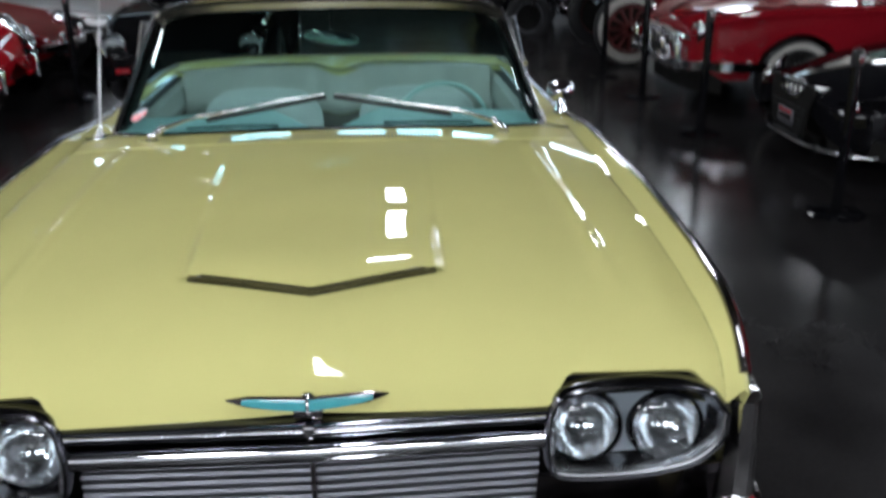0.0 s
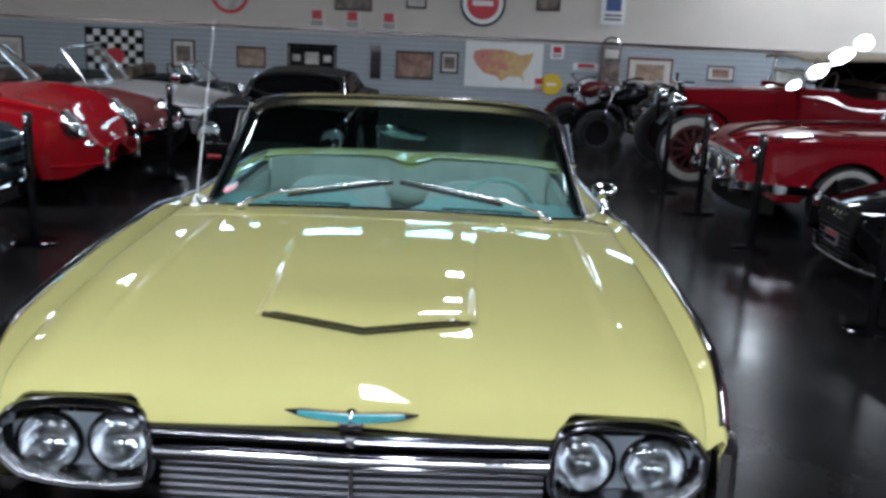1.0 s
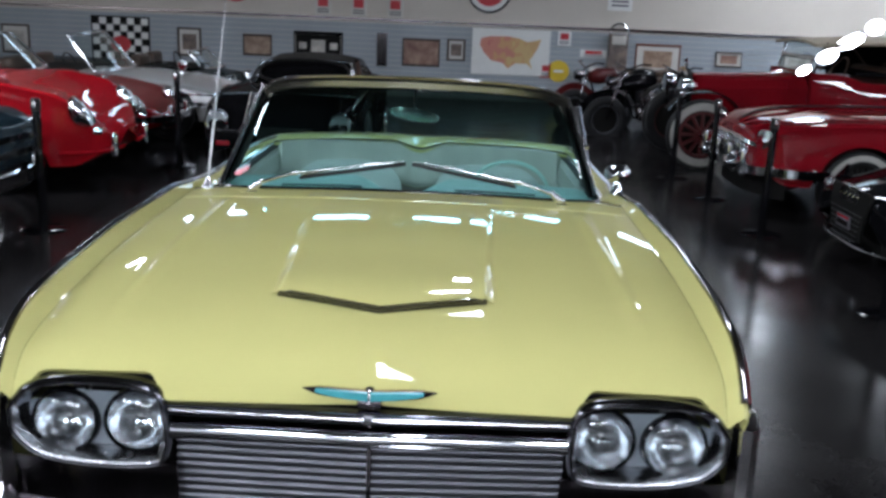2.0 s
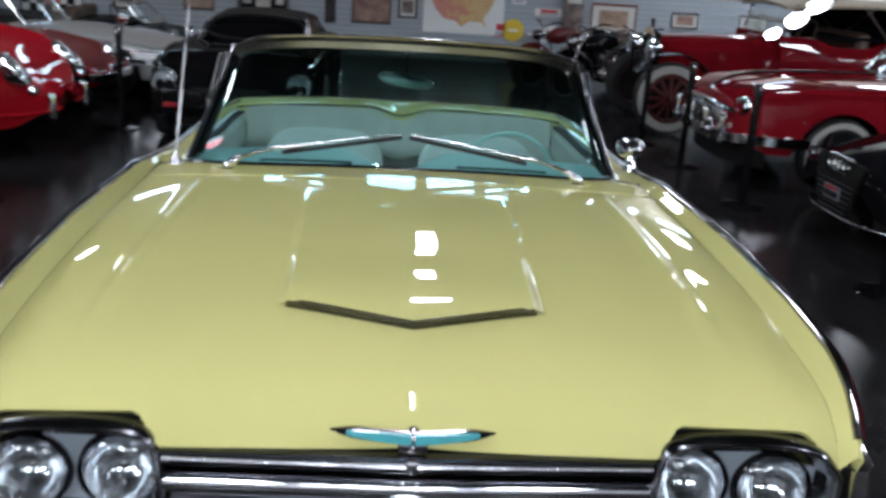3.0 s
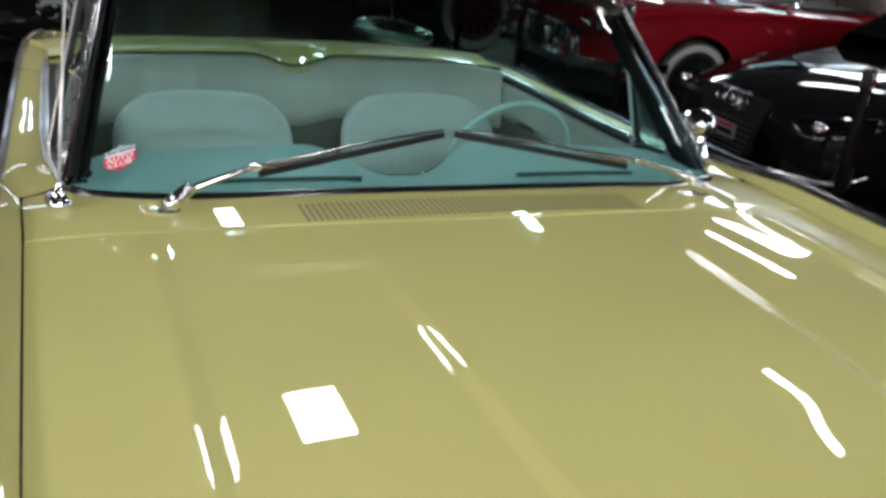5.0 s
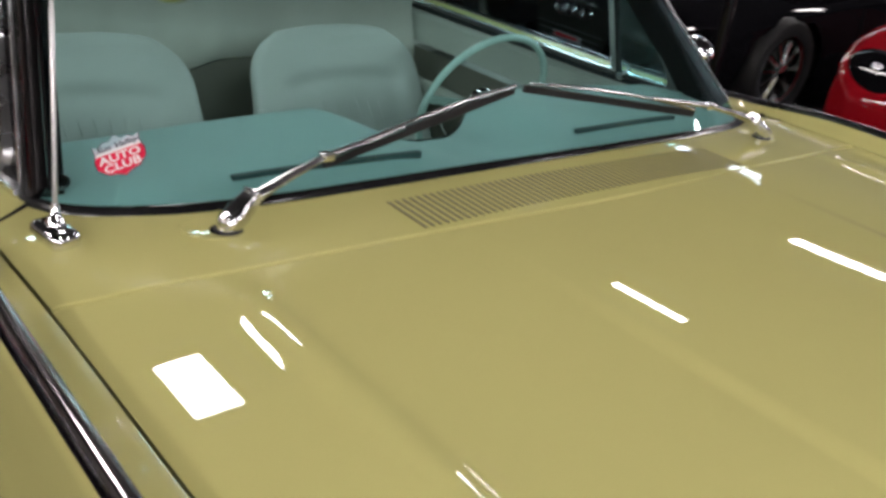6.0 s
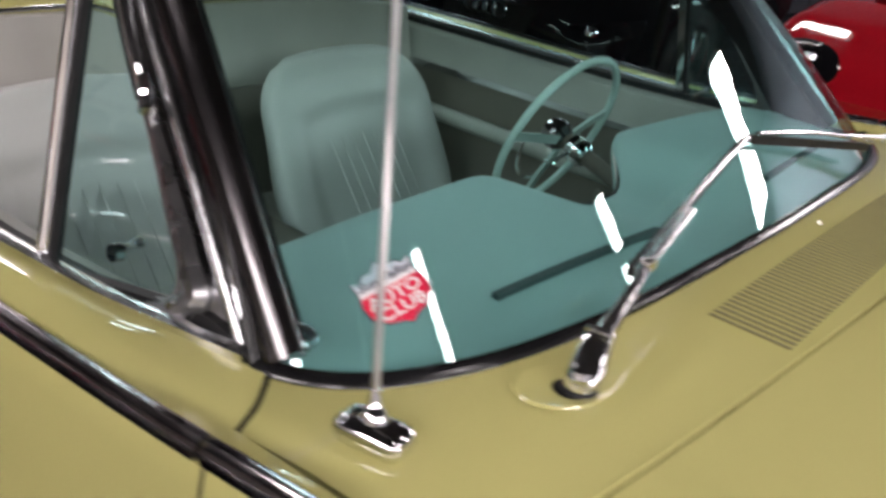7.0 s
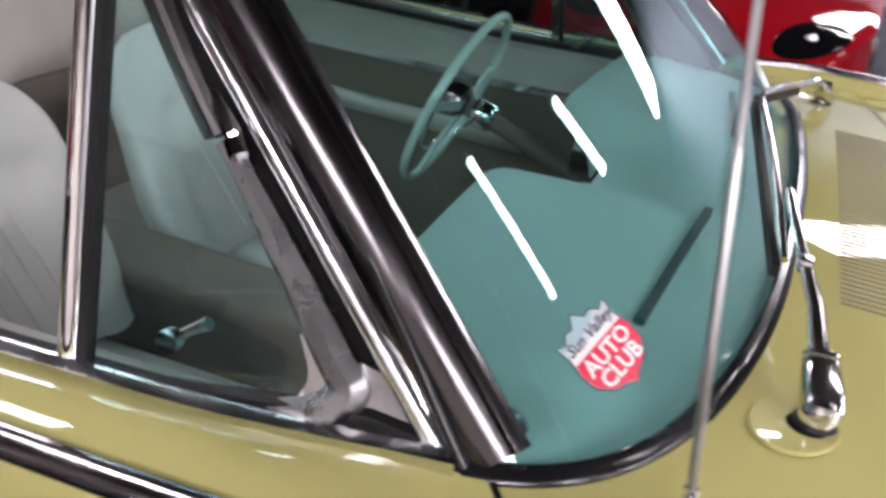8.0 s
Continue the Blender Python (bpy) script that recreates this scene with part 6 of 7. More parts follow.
Bag().add(*sheet([[(-0.042 - 0.02 * math.sin(v * 3.1), u * (0.34 - 0.10 * v), 0.575 - 0.36 * v) for v in np.linspace(0, 1, 8)] for u in np.linspace(-1, 1, 8)], 0.02)).put("grille", GAPBLACK, black, "dark grille mouth")
for k in range(6):
    Bag().add(*sweep([(-0.066, y, 0.41 - k * 0.038) for y in (-0.27 + k * 0.012, 0, 0.27 - k * 0.012)], ring(0.005, 6))).put("grille_bar", RUBBER, black)
Bag().add(*block(-0.075, 0.0, 0.33, 0.012, 0.24, 0.10, 0.006)).put("number_plate", PLATEDIM, black, "dull white plate with red and dark bars")
for dz, h, mat in ((0.032, 0.016, REDPAINT), (-0.008, 0.038, DARKCHROME)):
    Bag().add(*block(-0.083, 0.0, 0.33 + dz, 0.006, 0.19, h)).put("plate_bar", mat, black, "", False)
shell = [o for o in red_sport.children if o.name.startswith("body")][0].data
red_skin = BVHTree.FromPolygons([v.co.copy() for v in shell.vertices], [tuple(p.vertices) for p in shell.polygons])
slot = []
for y in np.linspace(-0.19, 0.19, 15):
    w = 0.055 * math.sqrt(max(0.02, 1 - (y / 0.19) ** 4))
    slot.append([Vector((0.62 + w * k, y, red_skin.ray_cast(Vector((0.62 + w * k, y, 2.0)), Vector((0, 0, -1)))[0].z + 0.003)) for k in (-1, -0.5, 0, 0.5, 1)])
Bag().add(*sheet(slot, 0.004)).put("hood_vent", GAPBLACK, red_sport, "dark air slot in the hood")
for s in (-1, 1):
    hl = new("headlamp")
    hl.parent = black
    P = [[(0.06 + 0.26 * u, s * (0.50 + 0.34 * u - 0.02 * v), 0.535 + 0.085 * u - 0.11 * v * (0.5 + 0.5 * u)) for v in np.linspace(0, 1, 5)] for u in np.linspace(0, 1, 9)]
    Bag().add(*sheet([[(x - 0.035, y + s * 0.03, z) for x, y, z in r] for r in P], 0.02)).put("lens", BLACKPAINT, hl, "dark slanted lamp")
    Bag().add(*lathe([(0.001, -0.03), (0.03, -0.024), (0.045, 0.0), (0.045, 0.03)], 16, "x")).moved(Matrix.Translation((0.05, s * 0.66, 0.50))).put("projector", CHROME, hl)
    Bag().add(*sheet([[(0.02 + 0.2 * u, s * (0.48 + 0.36 * u), 0.32 - 0.12 * v) for v in np.linspace(0, 1, 4)] for u in np.linspace(0, 1, 5)], 0.02)).put("side_intake", GAPBLACK, black, "dark air intake")
    hs = new("headlamp")
    hs.parent = red_sport
    loop = rounded_loop([(0.03, s * 0.42, 0), (0.09, s * 0.62, 0), (0.26, s * 0.76, 0), (0.42, s * 0.72, 0), (0.36, s * 0.50, 0), (0.14, s * 0.38, 0)], n=2)
    mid = sum(loop, Vector()) / len(loop)
    rows = []
    for k in (1.0, 0.93, 0.6, 0.3, 0.02):
        row = []
        for p in loop + loop[:1]:
            q = mid + (p - mid) * k
            hit = red_skin.ray_cast(Vector((q.x, q.y, 2.0)), Vector((0, 0, -1)))[0]
            row.append((q.x - 0.006, q.y + s * 0.004, (hit.z if hit else 0.6) + (-0.004 if k == 1 else 0.005)))
        rows.append(row)
    Bag().add(*sheet(rows)).put("recess", BLACKPAINT, hs, "dark glossy headlamp recess")
    at = red_skin.ray_cast(Vector((mid.x - 0.02, mid.y, 2.0)), Vector((0, 0, -1)))[0]
    Bag().add(*lathe([(0.001, -0.016), (0.015, -0.013), (0.026, -0.003), (0.029, 0.01), (0.026, 0.03)], 20, "x")).moved(Matrix.Translation(at + Vector((-0.012, 0, 0.004))) @ pose(0, 0, 0, 0, 35, 0)).put("projector", CHROME, hs, "bright round lamp")
    Bag().add(*sheet([[(-0.02 + 0.14 * u, s * (0.30 + 0.42 * u), 0.40 - 0.12 * v * (1 - 0.3 * u)) for v in np.linspace(0, 1, 4)] for u in np.linspace(0, 1, 6)], 0.02)).put("side_intake", GAPBLACK, red_sport, "dark air intake")

# ---------------------------------------------------------------- antique touring car
SPOKERED = surface("spoke_dark_red", (0.06, 0.006, 0.006), 0.4, vary=0.2, scale=9)


def antique_car(m):
    ob = thing("antique_car", "red antique touring car with black fenders and whitewall tyres", "car", m)
    rows = []
    for x, w, z in ((0.36, 0.26, 1.00), (0.40, 0.30, 1.06), (0.9, 0.35, 1.08), (1.45, 0.44, 1.11), (1.62, 0.62, 1.13)):
        rows.append([(x, -w, 0.60), (x, -w, z - 0.16), (x, -w * 0.85, z - 0.06), (x, -w * 0.4, z), (x, w * 0.4, z), (x, w * 0.85, z - 0.06), (x, w, z - 0.16), (x, w, 0.60)])
    Bag().add(*sheet(rows, 0.02)).put("bonnet", MAROON, ob, "red bonnet", sharp=0.4)
    for k in range(12):
        for s in (-1, 1):
            Bag().add(*block(0.95 + k * 0.035, s * (0.365 + 0.0035 * k), 0.80, 0.012, 0.012, 0.24, 0.003, 1)).put("louvre", MAROON, ob)
    loop = rounded_loop([(0.34, -0.28, 0.58), (0.34, 0.28, 0.58), (0.34, 0.28, 1.10), (0.34, -0.28, 1.10)], n=2)
    Bag().add(*sweep(loop, [(-0.03, -0.03), (0.03, -0.03), (0.03, 0.03), (-0.03, 0.03)], (1, 0, 0), True)).put("radiator_shell", CHROME, ob, "bright radiator shell")
    Bag().add(*block(0.36, 0, 0.84, 0.03, 0.52, 0.5)).put("radiator", GAPBLACK, ob, "", False)
    Bag().add(*lathe([(0.03, 0), (0.03, 0.03), (0.012, 0.05), (0.03, 0.09), (0.0, 0.11)], 14, "z")).moved(Matrix.Translation((0.34, 0, 1.13))).put("radiator_cap", CHROME, ob)
    for s in (-1, 1):
        Bag().add(*sheet([[(x, s * y, z) for y, z in ((0.60, 0.50), (0.70, 0.72), (0.72, 0.95), (0.66, 1.14 - 0.10 * sstep(1.9, 2.3, x) + 0.10 * sstep(2.6, 2.9, x)))] for x in np.linspace(1.6, 3.9, 24)], 0.04)).put("body_side", MAROON, ob)
    Bag().add(*sheet([[(3.88 + 0.06 * math.sin(v * 3), u * 0.66, 0.5 + 0.65 * v) for v in np.linspace(0, 1, 6)] for u in np.linspace(-1, 1, 10)], 0.03)).put("body_back", MAROON, ob)
    Bag().add(*block(2.3, 0, 0.46, 3.7, 0.95, 0.10)).put("chassis", GAPBLACK, ob, "", False)
    for x in (2.35, 3.35):
        Bag().add(*block(x + 0.28, 0, 1.0, 0.16, 1.15, 0.46, 0.06, 3)).put("seat_back", BROWNLEATHER, ob)
        Bag().add(*block(x, 0, 0.72, 0.50, 1.15, 0.16, 0.05, 3)).put("seat_cushion", BROWNLEATHER, ob)
    for s in (-1, 1):
        for x0, xs in ((0.42, (-0.42, 0.85)), (3.35, (-0.55, 0.50))):
            path = []
            for t in np.linspace(0, 1, 20):
                x = x0 + xs[0] + (xs[1] - xs[0]) * t
                d = (x - x0) / 0.50
                z = 0.40 + 0.50 * math.sqrt(max(0.0, 1 - min(1, d * d) * 0.96)) if abs(d) < 1 else 0.48
                path.append((x, s * 0.70, max(0.47, z)))
            Bag().add(*sweep(path, [(-0.12, -0.012), (0.12, -0.012), (0.12, 0.004), (0.0, 0.022), (-0.12, 0.004)])).put("fender", BLACKPAINT, ob, "black swept fender")
        Bag().add(*block(2.05, s * 0.72, 0.44, 1.7, 0.24, 0.03, 0.008)).put("running_board", BLACKPAINT, ob)
        for xw in (0.42, 3.35):
            wheel(ob, Matrix.Translation((xw, s * 0.70, 0.405)) @ pose(0, 0, 0, 0, 0, 0 if s < 0 else 180), 0.405, 0.12, RUBBER, SPOKERED, 12, WHITEWALL)
        hl = new("headlamp")
        hl.parent = ob
        hl.matrix_basis = pose(0.22, s * 0.42, 0.92)
        Bag().add(*lathe([(0.10, -0.02), (0.115, -0.03), (0.115, 0.0), (0.08, 0.10), (0.02, 0.16)], 24, "x")).put("lamp_shell", CHROME, hl)
        Bag().add(*lathe([(0.10, -0.02), (0.05, -0.035), (0.001, -0.04)], 24, "x")).put("lens", PLATEGREY, hl)
        Bag().add(*tube([(0.03, 0, -0.10), (0.03, 0, -0.34)], 0.015, 8, (1, 0, 0))).put("lamp_post", BLACKPAINT, hl)
    scr = new("windscreen")
    scr.parent = ob
    for z0, z1, x0, x1 in ((1.16, 1.30, 1.66, 1.70), (1.32, 1.48, 1.705, 1.75)):
        Bag().add(*tube([(x0, -0.62, z0), (x0, 0.62, z0), (x1, 0.62, z1), (x1, -0.62, z1)], 0.014, 8, (1, 0, 0), True)).put("screen_frame", CHROME, scr)
        p = Bag().add([(x0, -0.61, z0), (x0, 0.61, z0), (x1, 0.61, z1), (x1, -0.61, z1), (x0 + 0.005, -0.61, z0), (x0 + 0.005, 0.61, z0), (x1 + 0.005, 0.61, z1), (x1 + 0.005, -0.61, z1)],
                      [(0, 1, 2, 3), (7, 6, 5, 4), (0, 1, 5, 4), (2, 3, 7, 6)]).put("pane", CLEAR, scr, "", False)
        p.visible_shadow = False
    # added chrome ovals, tilted to mirror lamps as bright glare spots
    for k, (a, b) in enumerate(((0.09, 0.05), (0.13, 0.075), (0.17, 0.075), (0.10, 0.09))):
        c = Vector((1.50 + 0.245 * k, -0.72, 1.18 + 0.165 * k + 0.02 * (k > 1)))
        nrm = Vector((-0.366 - 0.016 * k, -0.923, 0.118 - 0.012 * k)).normalized()
        e1 = Vector((0.78, 0, 0.45)).normalized()
        e1 = (e1 - nrm * e1.dot(nrm)).normalized()
        e2 = nrm.cross(e1)
        q = [c + e1 * a * math.cos(w) + e2 * b * math.sin(w) for w in np.linspace(0, 2 * math.pi, 17)[:-1]]
        Bag().add([p + nrm * 0.004 for p in q] + [p - nrm * 0.004 for p in q], [tuple(range(16)), tuple(range(31, 15, -1))] + [(w, 16 + w, 16 + (w + 1) % 16, (w + 1) % 16) for w in range(16)]).put(
            "glint_plate", CHROME, scr, "polished plate angled to show a lamp's glare", False)
    Bag().add(*sheet([[(x, u * 0.70, 1.52 + 0.06 * math.sin((x - 1.6) * 1.3) - 0.05 * u * u) for u in np.linspace(-1, 1, 13)] for x in np.linspace(1.62, 3.95, 20)], 0.03)).put("canvas_top", CANVAS, ob, "tan canvas top")
    Bag().add(*sheet([[(3.95 + 0.05 * v, u * (0.70 - 0.04 * v), 1.50 - 0.4 * v) for u in np.linspace(-1, 1, 9)] for v in np.linspace(0, 1, 6)], 0.02)).put("canvas_back", CANVAS, ob)
    for s in (-1, 1):
        for a, b in (((1.70, 1.18), (1.75, 1.50)), ((2.9, 1.10), (2.5, 1.53)), ((2.9, 1.10), (3.4, 1.53))):
            Bag().add(*tube([(a[0], s * 0.68, a[1]), (b[0], s * 0.68, b[1])], 0.014, 8)).put("top_bow", WOODDARK, ob)
    Bag().add(*sheet([[(x, 0.685, 1.08 + 0.42 * v) for v in np.linspace(0, 1, 4)] for x in np.linspace(2.3, 3.95, 8)], 0.01)).put("side_curtain", BLACKCANVAS, ob, "black side curtain")
    Bag().add(*block(2.9, 0, 1.16, 1.5, 1.2, 0.03)).put("seat_cover", BLACKCANVAS, ob, "", False)
    Bag().add(*tube([(2.05 + 0.08 * math.sin(a), -0.30 + 0.21 * math.cos(a), 1.14 + 0.19 * math.sin(a)) for a in np.linspace(0, 2 * math.pi, 25)[:-1]], 0.013, 6, (1, 0, 0), True)).put("steering_wheel", WOODDARK, ob)
    return ob


antique_car(pose(2.66, 9.45, 0))


# ---------------------------------------------------------------- motorcycles by the back wall
OXBLOOD = surface("oxblood_paint", (0.07, 0.008, 0.008), 0.35, coat=0.5, vary=0.15, scale=6, spec=0.1)


def motorcycle(x, y, turn, paint, label):
    ob = thing("motorcycle", label, "motorcycle", pose(x, y, 0, 0, 8, turn), "old motorcycles")
    for k, cx in enumerate((-0.68, 0.68)):
        wheel(ob, Matrix.Translation((cx, 0, 0.33)), 0.33, 0.10, RUBBER, GRILLEGREY, 16)
    fr = Bag()
    for p in ([(-0.68, 0, 0.33), (-0.25, 0, 0.35), (0.25, 0, 0.30), (0.35, 0, 0.72), (-0.10, 0, 0.75), (-0.68, 0, 0.33)],):
        fr.add(*tube(p, 0.02, 8, (0, 1, 0)))
    fr.put("frame", BLACKPAINT, ob)
    for s in (-1, 1):
        Bag().add(*tube([(0.68, s * 0.07, 0.33), (0.42, s * 0.07, 0.92)], 0.018, 8, (0, 1, 0))).put("fork", DARKCHROME, ob)
        Bag().add(*tube([(0.05, s * 0.16, 0.30), (-0.45, s * 0.17, 0.28), (-0.85, s * 0.17, 0.30)], 0.035, 10, (0, 0, 1), False, [0.6, 1, 1])).put("exhaust", DARKCHROME, ob)
        Bag().add(*block(0.0, s * 0.08, 0.48, 0.20, 0.12, 0.26, 0.03)).put("cylinder", DARKCHROME, ob)
    Bag().add(*block(0.0, 0, 0.34, 0.40, 0.22, 0.18, 0.05, 3)).put("crankcase", DARKCHROME, ob)
    Bag().add(*lathe([(0.0, -0.28), (0.07, -0.24), (0.12, -0.05), (0.13, 0.1), (0.08, 0.24), (0.0, 0.27)], 18, "x")).moved(Matrix.Translation((0.14, 0, 0.80))).put("tank", paint, ob, "painted fuel tank")
    Bag().add(*block(-0.32, 0, 0.78, 0.42, 0.26, 0.09, 0.04, 3)).put("saddle", BROWNLEATHER, ob)
    Bag().add(*tube([(0.30, -0.36, 1.02), (0.40, -0.28, 1.04), (0.44, 0, 0.95), (0.40, 0.28, 1.04), (0.30, 0.36, 1.02)], 0.014, 8, (0, 0, 1))).put("handlebar", DARKCHROME, ob)
    Bag().add(*lathe([(0.001, 0.06), (0.07, 0.05), (0.085, 0.0), (0.05, -0.10)], 18, "x")).moved(Matrix.Translation((0.56, 0, 0.86))).put("headlamp", DARKCHROME, ob)
    for cx in (-0.68, 0.68):
        Bag().add(*sweep([(cx + 0.37 * math.cos(a), 0, 0.33 + 0.37 * math.sin(a)) for a in np.linspace(0.3, 2.8, 14)], [(-0.06, -0.006), (0.06, -0.006), (0.05, 0.008), (-0.05, 0.008)], (0, 1, 0))).put("mudguard", paint, ob)
    return ob


motorcycle(2.75, 12.7, 200, OXBLOOD, "old dark red motorcycle with chrome forks")
motorcycle(3.35, 12.9, 215, BLACKPAINT, "old black motorcycle with chrome forks")
motorcycle(4.0, 12.6, 220, BLACKPAINT, "old black motorcycle with wide handlebars")
motorcycle(3.1, 11.5, 190, BLACKPAINT, "old black motorcycle beside the red one")

# ---------------------------------------------------------------- posts along the aisle
def post(x, y, m=None):
    ob = thing("barrier_post", "black barrier post on a round foot", "barrier", pose(x, y, 0), "barrier posts")
    Bag().add(*lathe([(0.0, 0.028), (0.05, 0.026), (0.14, 0.016), (0.17, 0.008), (0.17, 0.0), (0.0, 0.0)], 28, "z")).put("foot", BLACKPAINT, ob)
    Bag().add(*lathe([(0.030, 0.02), (0.030, 0.90), (0.028, 0.91)], 18, "z")).put("pole", BLACKPAINT, ob)
    Bag().add(*lathe([(0.034, 0.88), (0.036, 0.90), (0.036, 0.955), (0.030, 0.97), (0.0, 0.975)], 18, "z")).put("head", RUBBER, ob)
    Bag().add(*block(0, -0.038, 0.925, 0.03, 0.012, 0.05, 0.004)).put("belt_clip", STEEL, ob)
    return ob


first_post = post(-2.82, 4.66)
for x, y in ((-2.62, 7.50), (2.74, 6.97), (2.64, 8.08), (2.79, 5.48), (2.90, 3.42)):
    copy_thing(first_post, pose(x, y, 0))

# ---------------------------------------------------------------- things on the back wall
FACE = BACK - 0.014
ARTDARK = surface("print_dark", (0.05, 0.045, 0.05), 0.4, vary=0.7, scale=7, second=(0.30, 0.22, 0.18))
ARTRED = surface("print_red", (0.22, 0.03, 0.03), 0.4, vary=0.6, scale=5, second=(0.45, 0.30, 0.22))
ARTPALE = surface("print_pale", (0.40, 0.38, 0.34), 0.4, vary=0.5, scale=5, second=(0.70, 0.66, 0.60))
ARTBROWN = surface("print_brown", (0.28, 0.15, 0.09), 0.4, vary=0.5, scale=6, second=(0.50, 0.36, 0.26))
MAT = surface("picture_mount", (0.60, 0.58, 0.54), 0.7, vary=0.05)
SIGNRED = surface("sign_red", (0.50, 0.02, 0.03), 0.4, vary=0.06)
SIGNYEL = surface("sign_yellow", (0.72, 0.50, 0.03), 0.4, vary=0.06)
SIGNBLUE = surface("sign_blue", (0.05, 0.09, 0.25), 0.4, vary=0.06)


def picture(x0, x1, z0, z1, art, label, mount=True, frame_mat=None):
    w, h = x1 - x0, z1 - z0
    ob = thing("framed_picture", label, "picture", pose((x0 + x1) / 2, FACE - 0.012, (z0 + z1) / 2), "pictures on the back wall")
    t = 0.055 if min(w, h) > 0.35 else 0.035
    Bag().add(*sweep([(-w / 2 + t / 2, 0, -h / 2 + t / 2), (w / 2 - t / 2, 0, -h / 2 + t / 2), (w / 2 - t / 2, 0, h / 2 - t / 2), (-w / 2 + t / 2, 0, h / 2 - t / 2)],
                     [(-t / 2, -0.012), (t / 2, -0.012), (t / 2, 0.012), (0, 0.018), (-t / 2, 0.012)], (0, -1, 0), True)).put("picture_frame", frame_mat or WOODDARK, ob, "dark frame", False)
    Bag().add(*block(0, 0.004, 0, w - t, 0.008, h - t)).put("mount", MAT if mount else art, ob, "", False)
    if mount:
        Bag().add(*block(0, -0.003, 0, (w - t) * 0.66, 0.006, (h - t) * 0.6)).put("print", art, ob, "printed picture", False)
    return ob


def disc(x, z, r, name, label, rings):
    ob = thing(name, label, "sign", pose(x, FACE - 0.02, z), "signs on the back wall")
    for k, (a, mat) in enumerate(rings):
        Bag().add(*lathe([(0.0, -0.004 * k), (r * a, -0.004 * k), (r * a, 0.02)], 36)).put("field", mat, ob, "", False)
    Bag().add(*block(0, -0.004 * len(rings), 0, r * 0.9, 0.004, r * 0.22)).put("bar", WHITE, ob, "", False)
    return ob


picture(-4.99, -4.53, 0.58, 1.12, ARTDARK, "small upright print in a dark wooden frame")
picture(-3.77, -3.20, 0.64, 1.05, ARTBROWN, "small brown landscape print in a dark frame", False)
p3 = picture(-2.82, -1.87, 0.61, 1.14, ARTPALE, "wide dark display frame with pale panels", False, BLACKPAINT)
Bag().add(*block(0, -0.006, 0, 0.84, 0.006, 0.42)).put("backing", GAPBLACK, p3, "", False)
for x, w in ((-0.29, 0.14), (0, 0.26), (0.29, 0.14)):
    Bag().add(*block(x, -0.012, 0.0, w, 0.006, 0.22 if w > 0.2 else 0.12)).put("panel", ARTPALE, p3, "", False)
picture(-0.78, -0.05, 0.57, 1.10, ARTRED, "dark red car print in a black frame", False)
picture(0.06, 0.42, 0.70, 1.12, ARTDARK, "small upright print in a black frame")
picture(3.58, 4.45, 0.61, 1.18, ARTBROWN, "large brown print in a reddish frame", True, surface("red_wood", (0.16, 0.05, 0.03), 0.4, vary=0.2))
picture(5.09, 5.60, 0.80, 1.09, ARTRED, "small red print in a dark frame", True)
picture(6.36, 6.91, 0.76, 1.10, ARTPALE, "small pale print in a dark frame", True)
picture(-1.94, -1.23, 1.77, 2.30, ARTDARK, "dark picture in a brown frame high on the wall", False)
picture(1.79, 2.25, 1.93, 2.45, ARTDARK, "dark picture high on the wall", False)
picture(-0.62, -0.22, 1.86, 2.25, ARTPALE, "small pale oval print high on the wall")
picture(-8.3, -7.75, 0.5, 1.05, ARTPALE, "pale print in a pink frame", True)
# chequered banner
flag = thing("chequered_banner", "black and white chequered banner with a red emblem", "banner", pose(-6.05, FACE - 0.012, 0.735), "")
Bag().add(*block(0, 0.004, 0, 1.10, 0.012, 1.06)).put("border", GAPBLACK, flag, "black border", False)
for i in range(8):
    for j in range(8):
        if (i + j) % 2 == 0:
            Bag().add(*block(-0.455 + i * 0.13, -0.004, -0.435 + j * 0.125, 0.126, 0.006, 0.121)).put("square", WHITE, flag, "", False)
Bag().add(*lathe([(0.0, -0.006), (0.17, -0.006), (0.19, 0.0)], 20)).moved(pose(0, -0.006, 0.02) @ Matrix.Diagonal((1, 1, 0.8, 1))).put("emblem", SIGNRED, flag, "red emblem", False)
# map of a country in red, orange and yellow on white
board = thing("wall_map", "white wall map board in red, orange and yellow", "map", pose(1.26, FACE - 0.012, 0.91))
Bag().add(*block(0, 0, 0, 1.46, 0.018, 0.84, 0.004)).put("map_board", WHITE, board, "white board", False)
MAPINK, _mn, _ml, _mb = mat_base("map_print")
_mt, _mv, _mr = _mn.new("ShaderNodeTexCoord"), _mn.new("ShaderNodeTexVoronoi"), _mn.new("ShaderNodeValToRGB")
_mv.inputs["Scale"].default_value = 8.5
_mr.color_ramp.interpolation = "CONSTANT"
for _p, _c in ((0.0, (0.52, 0.17, 0.15)), (0.2, (0.58, 0.24, 0.18)), (0.4, (0.60, 0.34, 0.17)), (0.55, (0.62, 0.44, 0.20)), (0.7, (0.60, 0.38, 0.18)), (0.9, (0.58, 0.48, 0.26))):
    _e = _mr.color_ramp.elements.new(_p) if _p not in (0.0, 0.9) else _mr.color_ramp.elements[0 if _p == 0.0 else -1]
    _e.position, _e.color = _p, (*_c, 1)
_ml.new(_mt.outputs["Object"], _mv.inputs["Vector"])
_ms, _ma, _mm = _mn.new("ShaderNodeSeparateXYZ"), _mn.new("ShaderNodeMath"), _mn.new("ShaderNodeMath")
_ma.operation, _mm.operation = "MULTIPLY_ADD", "MULTIPLY_ADD"
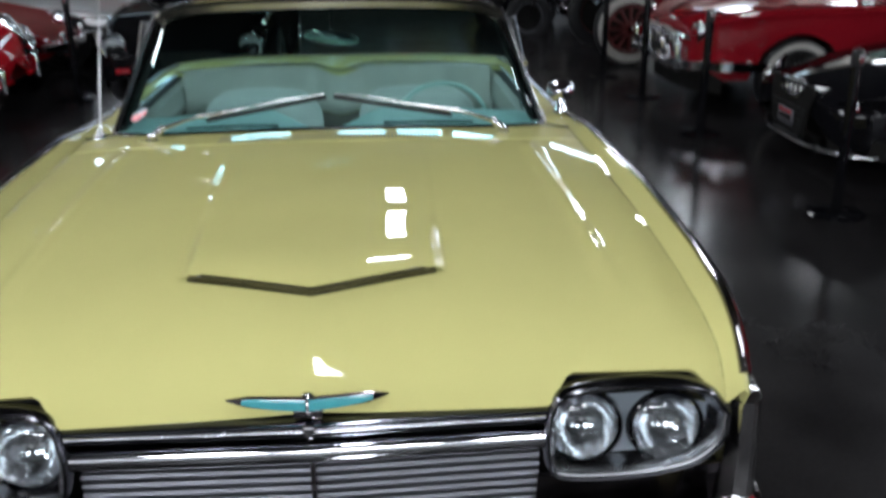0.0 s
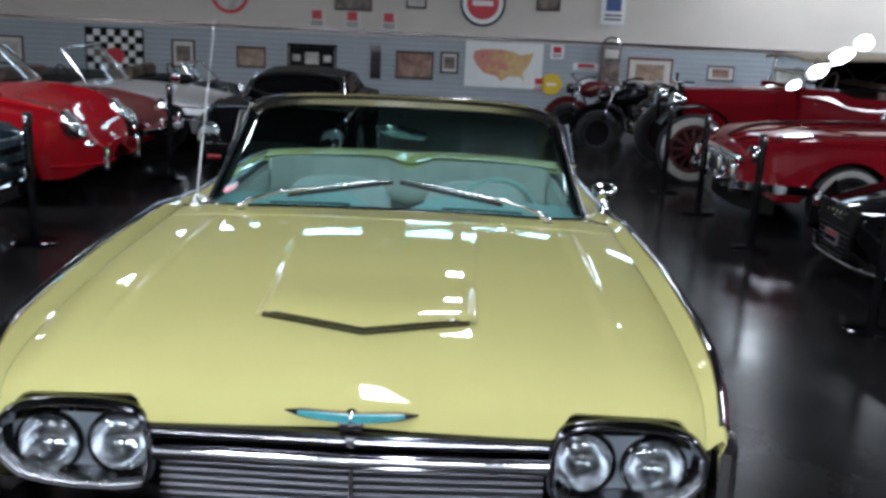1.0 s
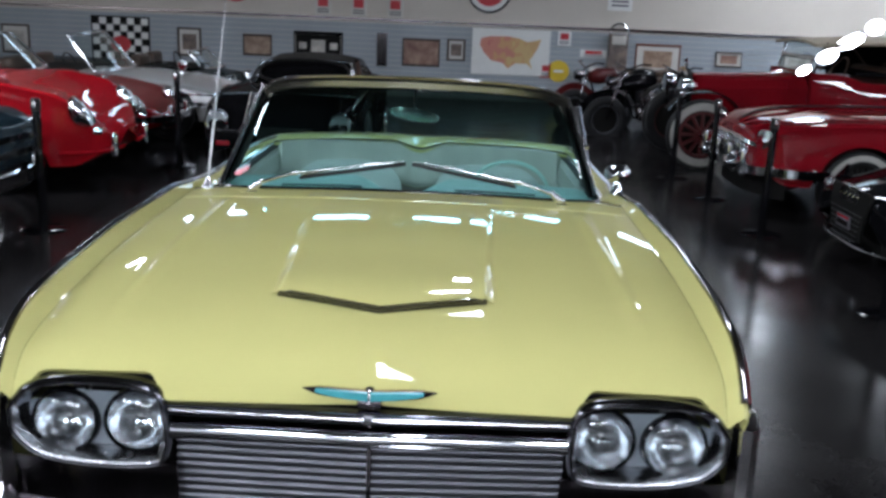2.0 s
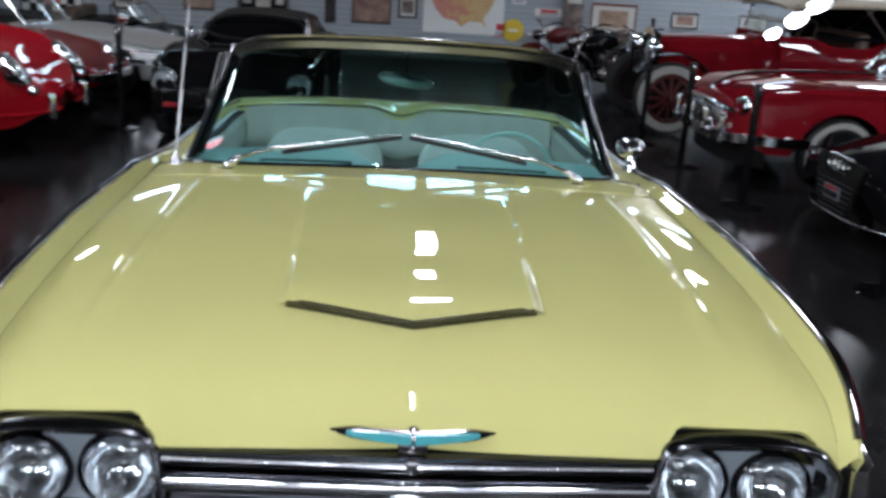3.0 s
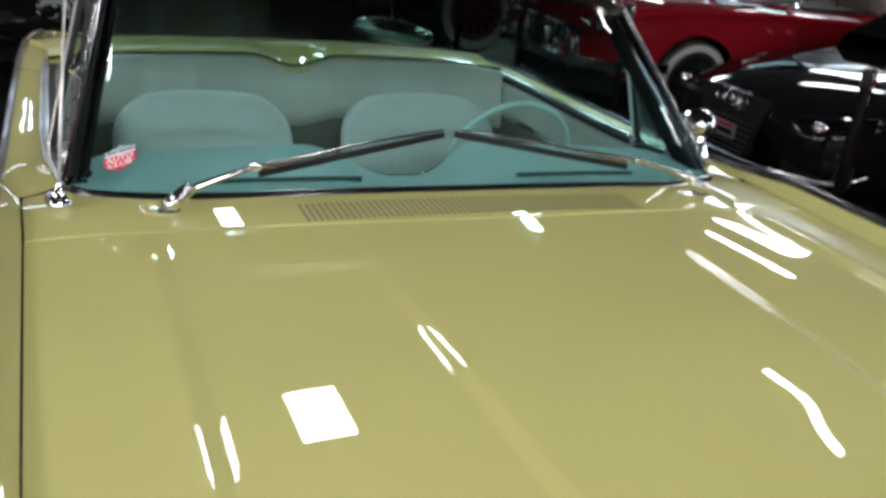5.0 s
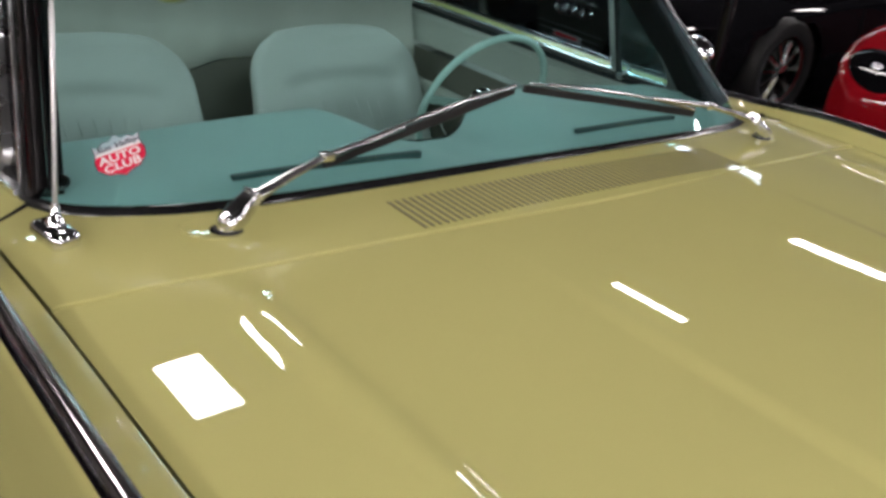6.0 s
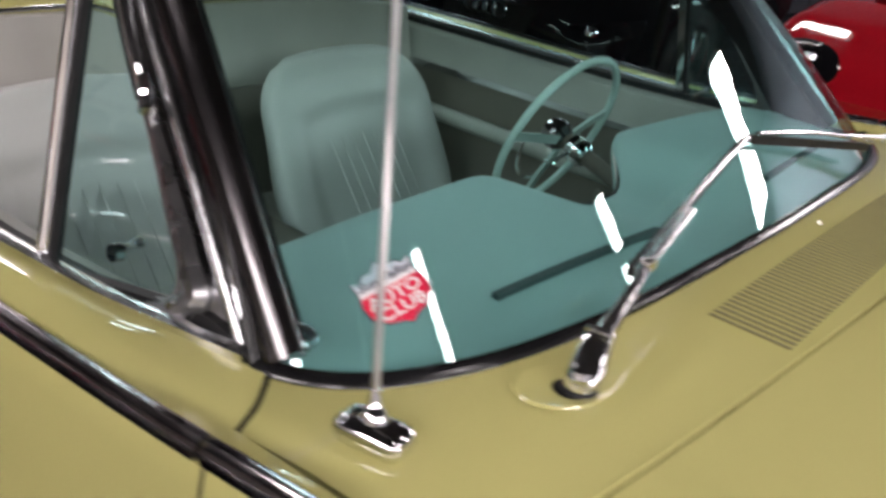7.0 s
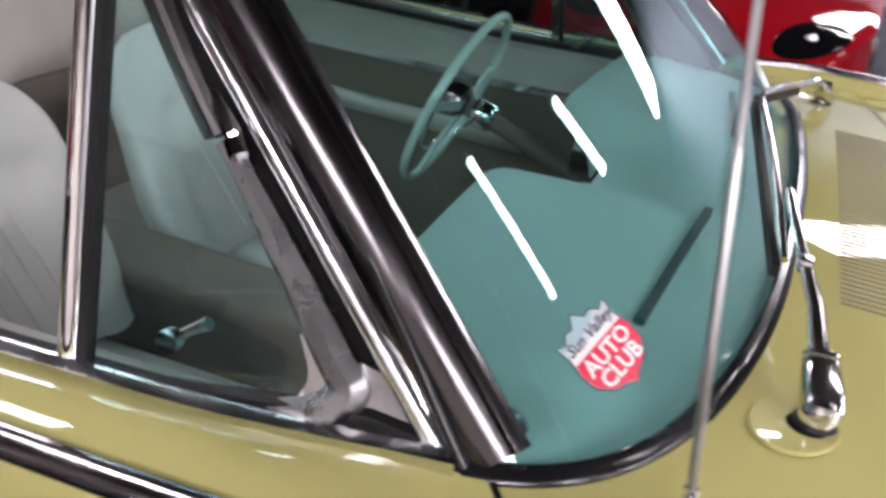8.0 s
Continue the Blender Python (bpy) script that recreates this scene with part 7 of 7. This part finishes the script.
_ma.inputs[1].default_value, _ma.inputs[2].default_value = 0.60, 0.30
_mm.inputs[1].default_value = 0.38
_ml.new(_mt.outputs["Object"], _ms.inputs[0])
_ml.new(_ms.outputs["X"], _ma.inputs[0])
_ml.new(_mv.outputs["Color"], _mm.inputs[0])
_ml.new(_ma.outputs[0], _mm.inputs[2])
_ml.new(_mm.outputs[0], _mr.inputs[0])
_ml.new(_mr.outputs[0], _mb.inputs["Base Color"])
_mb.inputs["Roughness"].default_value = 0.6
outline = [(-0.56, 0.24), (-0.40, 0.28), (-0.05, 0.29), (0.15, 0.26), (0.30, 0.20), (0.42, 0.22), (0.56, 0.26), (0.50, 0.08), (0.42, -0.05), (0.36, -0.14), (0.42, -0.30), (0.32, -0.20), (0.10, -0.20), (-0.04, -0.30), (-0.14, -0.20), (-0.36, -0.16), (-0.50, -0.02), (-0.58, 0.12)]
Bag().add([(x, -0.012, z) for x, z in outline], [tuple(range(len(outline)))]).put("map_region", MAPINK, board, "country in many states", False)
# signs
disc(0.81, 2.02, 0.42, "round_sign", "large round red and white sign with a dark rim", ((1.0, BLACKPAINT), (0.90, WHITE), (0.70, SIGNRED)))
disc(-3.88, 1.98, 0.36, "round_sign", "round red sign with pale centre", ((1.0, SIGNRED), (0.80, ARTPALE)))
disc(2.18, 0.60, 0.20, "round_sign", "round yellow sign with a red edge", ((1.0, SIGNYEL), (0.55, SIGNYEL)))
def small_sign(x, z, w, h, a, b, label):
    ob = thing("wall_sign", label, "sign", pose(x, FACE - 0.012, z), "signs on the back wall")
    Bag().add(*block(0, 0, 0, w, 0.016, h, 0.003)).put("plate", a, ob, "", False)
    Bag().add(*block(0, -0.012, h * 0.16, w * 0.62, 0.008, h * 0.44)).put("field", b, ob, "", False)
    for k in range(2):
        Bag().add(*block(0, -0.012, -h * (0.20 + 0.13 * k), w * 0.7, 0.006, h * 0.06)).put("bar", STINK, ob, "", False)
for x in (-2.26, -1.60, -0.92):
    small_sign(x, 1.62, 0.30, 0.36, MAT, SIGNRED, "small white sign with a red emblem")
small_sign(2.25, 1.20, 0.25, 0.26, WHITE, SIGNRED, "small white and red sign")
small_sign(3.23, 2.02, 0.45, 0.55, WHITE, SIGNBLUE, "white sign with blue field high on the wall")
small_sign(1.93, 0.60, 0.20, 0.26, SIGNRED, SIGNRED, "red sign beside the yellow disc")
small_sign(2.81, 0.95, 0.50, 0.14, WHITE, SIGNRED, "long red and white sign")
tall = thing("wall_cabinet", "tall dark old wall-mounted machine", "machine", pose(3.24, FACE - 0.09, 0.92))
Bag().add(*block(0, 0, 0, 0.36, 0.18, 0.80, 0.02)).put("case", ARTDARK, tall)
Bag().add(*block(0, -0.1, 0.30, 0.26, 0.03, 0.16, 0.01)).put("dial", MAT, tall)
Bag().add(*lathe([(0.16, -0.02), (0.19, 0.0), (0.19, 0.05)], 24)).moved(pose(0, -0.05, 0.42)).put("hood", STEEL, tall)
light_panel = thing("wall_shelf", "pale grey slatwall shelf with small boxes", "shelf", pose(2.78, FACE - 0.14, 0.55))
Bag().add(*block(0, 0, 0, 0.7, 0.26, 0.03, 0.004)).put("board", WHITE, light_panel)
Bag().add(*block(0.1, 0, 0.09, 0.3, 0.18, 0.15, 0.01)).put("box", WHITE, light_panel)
cloth = thing("folded_chart", "grey leaning chart panel", "chart", pose(-1.15, FACE - 0.02, 0.86))
Bag().add(*block(0, 0, 0, 0.20, 0.02, 0.62, 0.004)).put("chart", DARKCHROME, cloth, "", False)
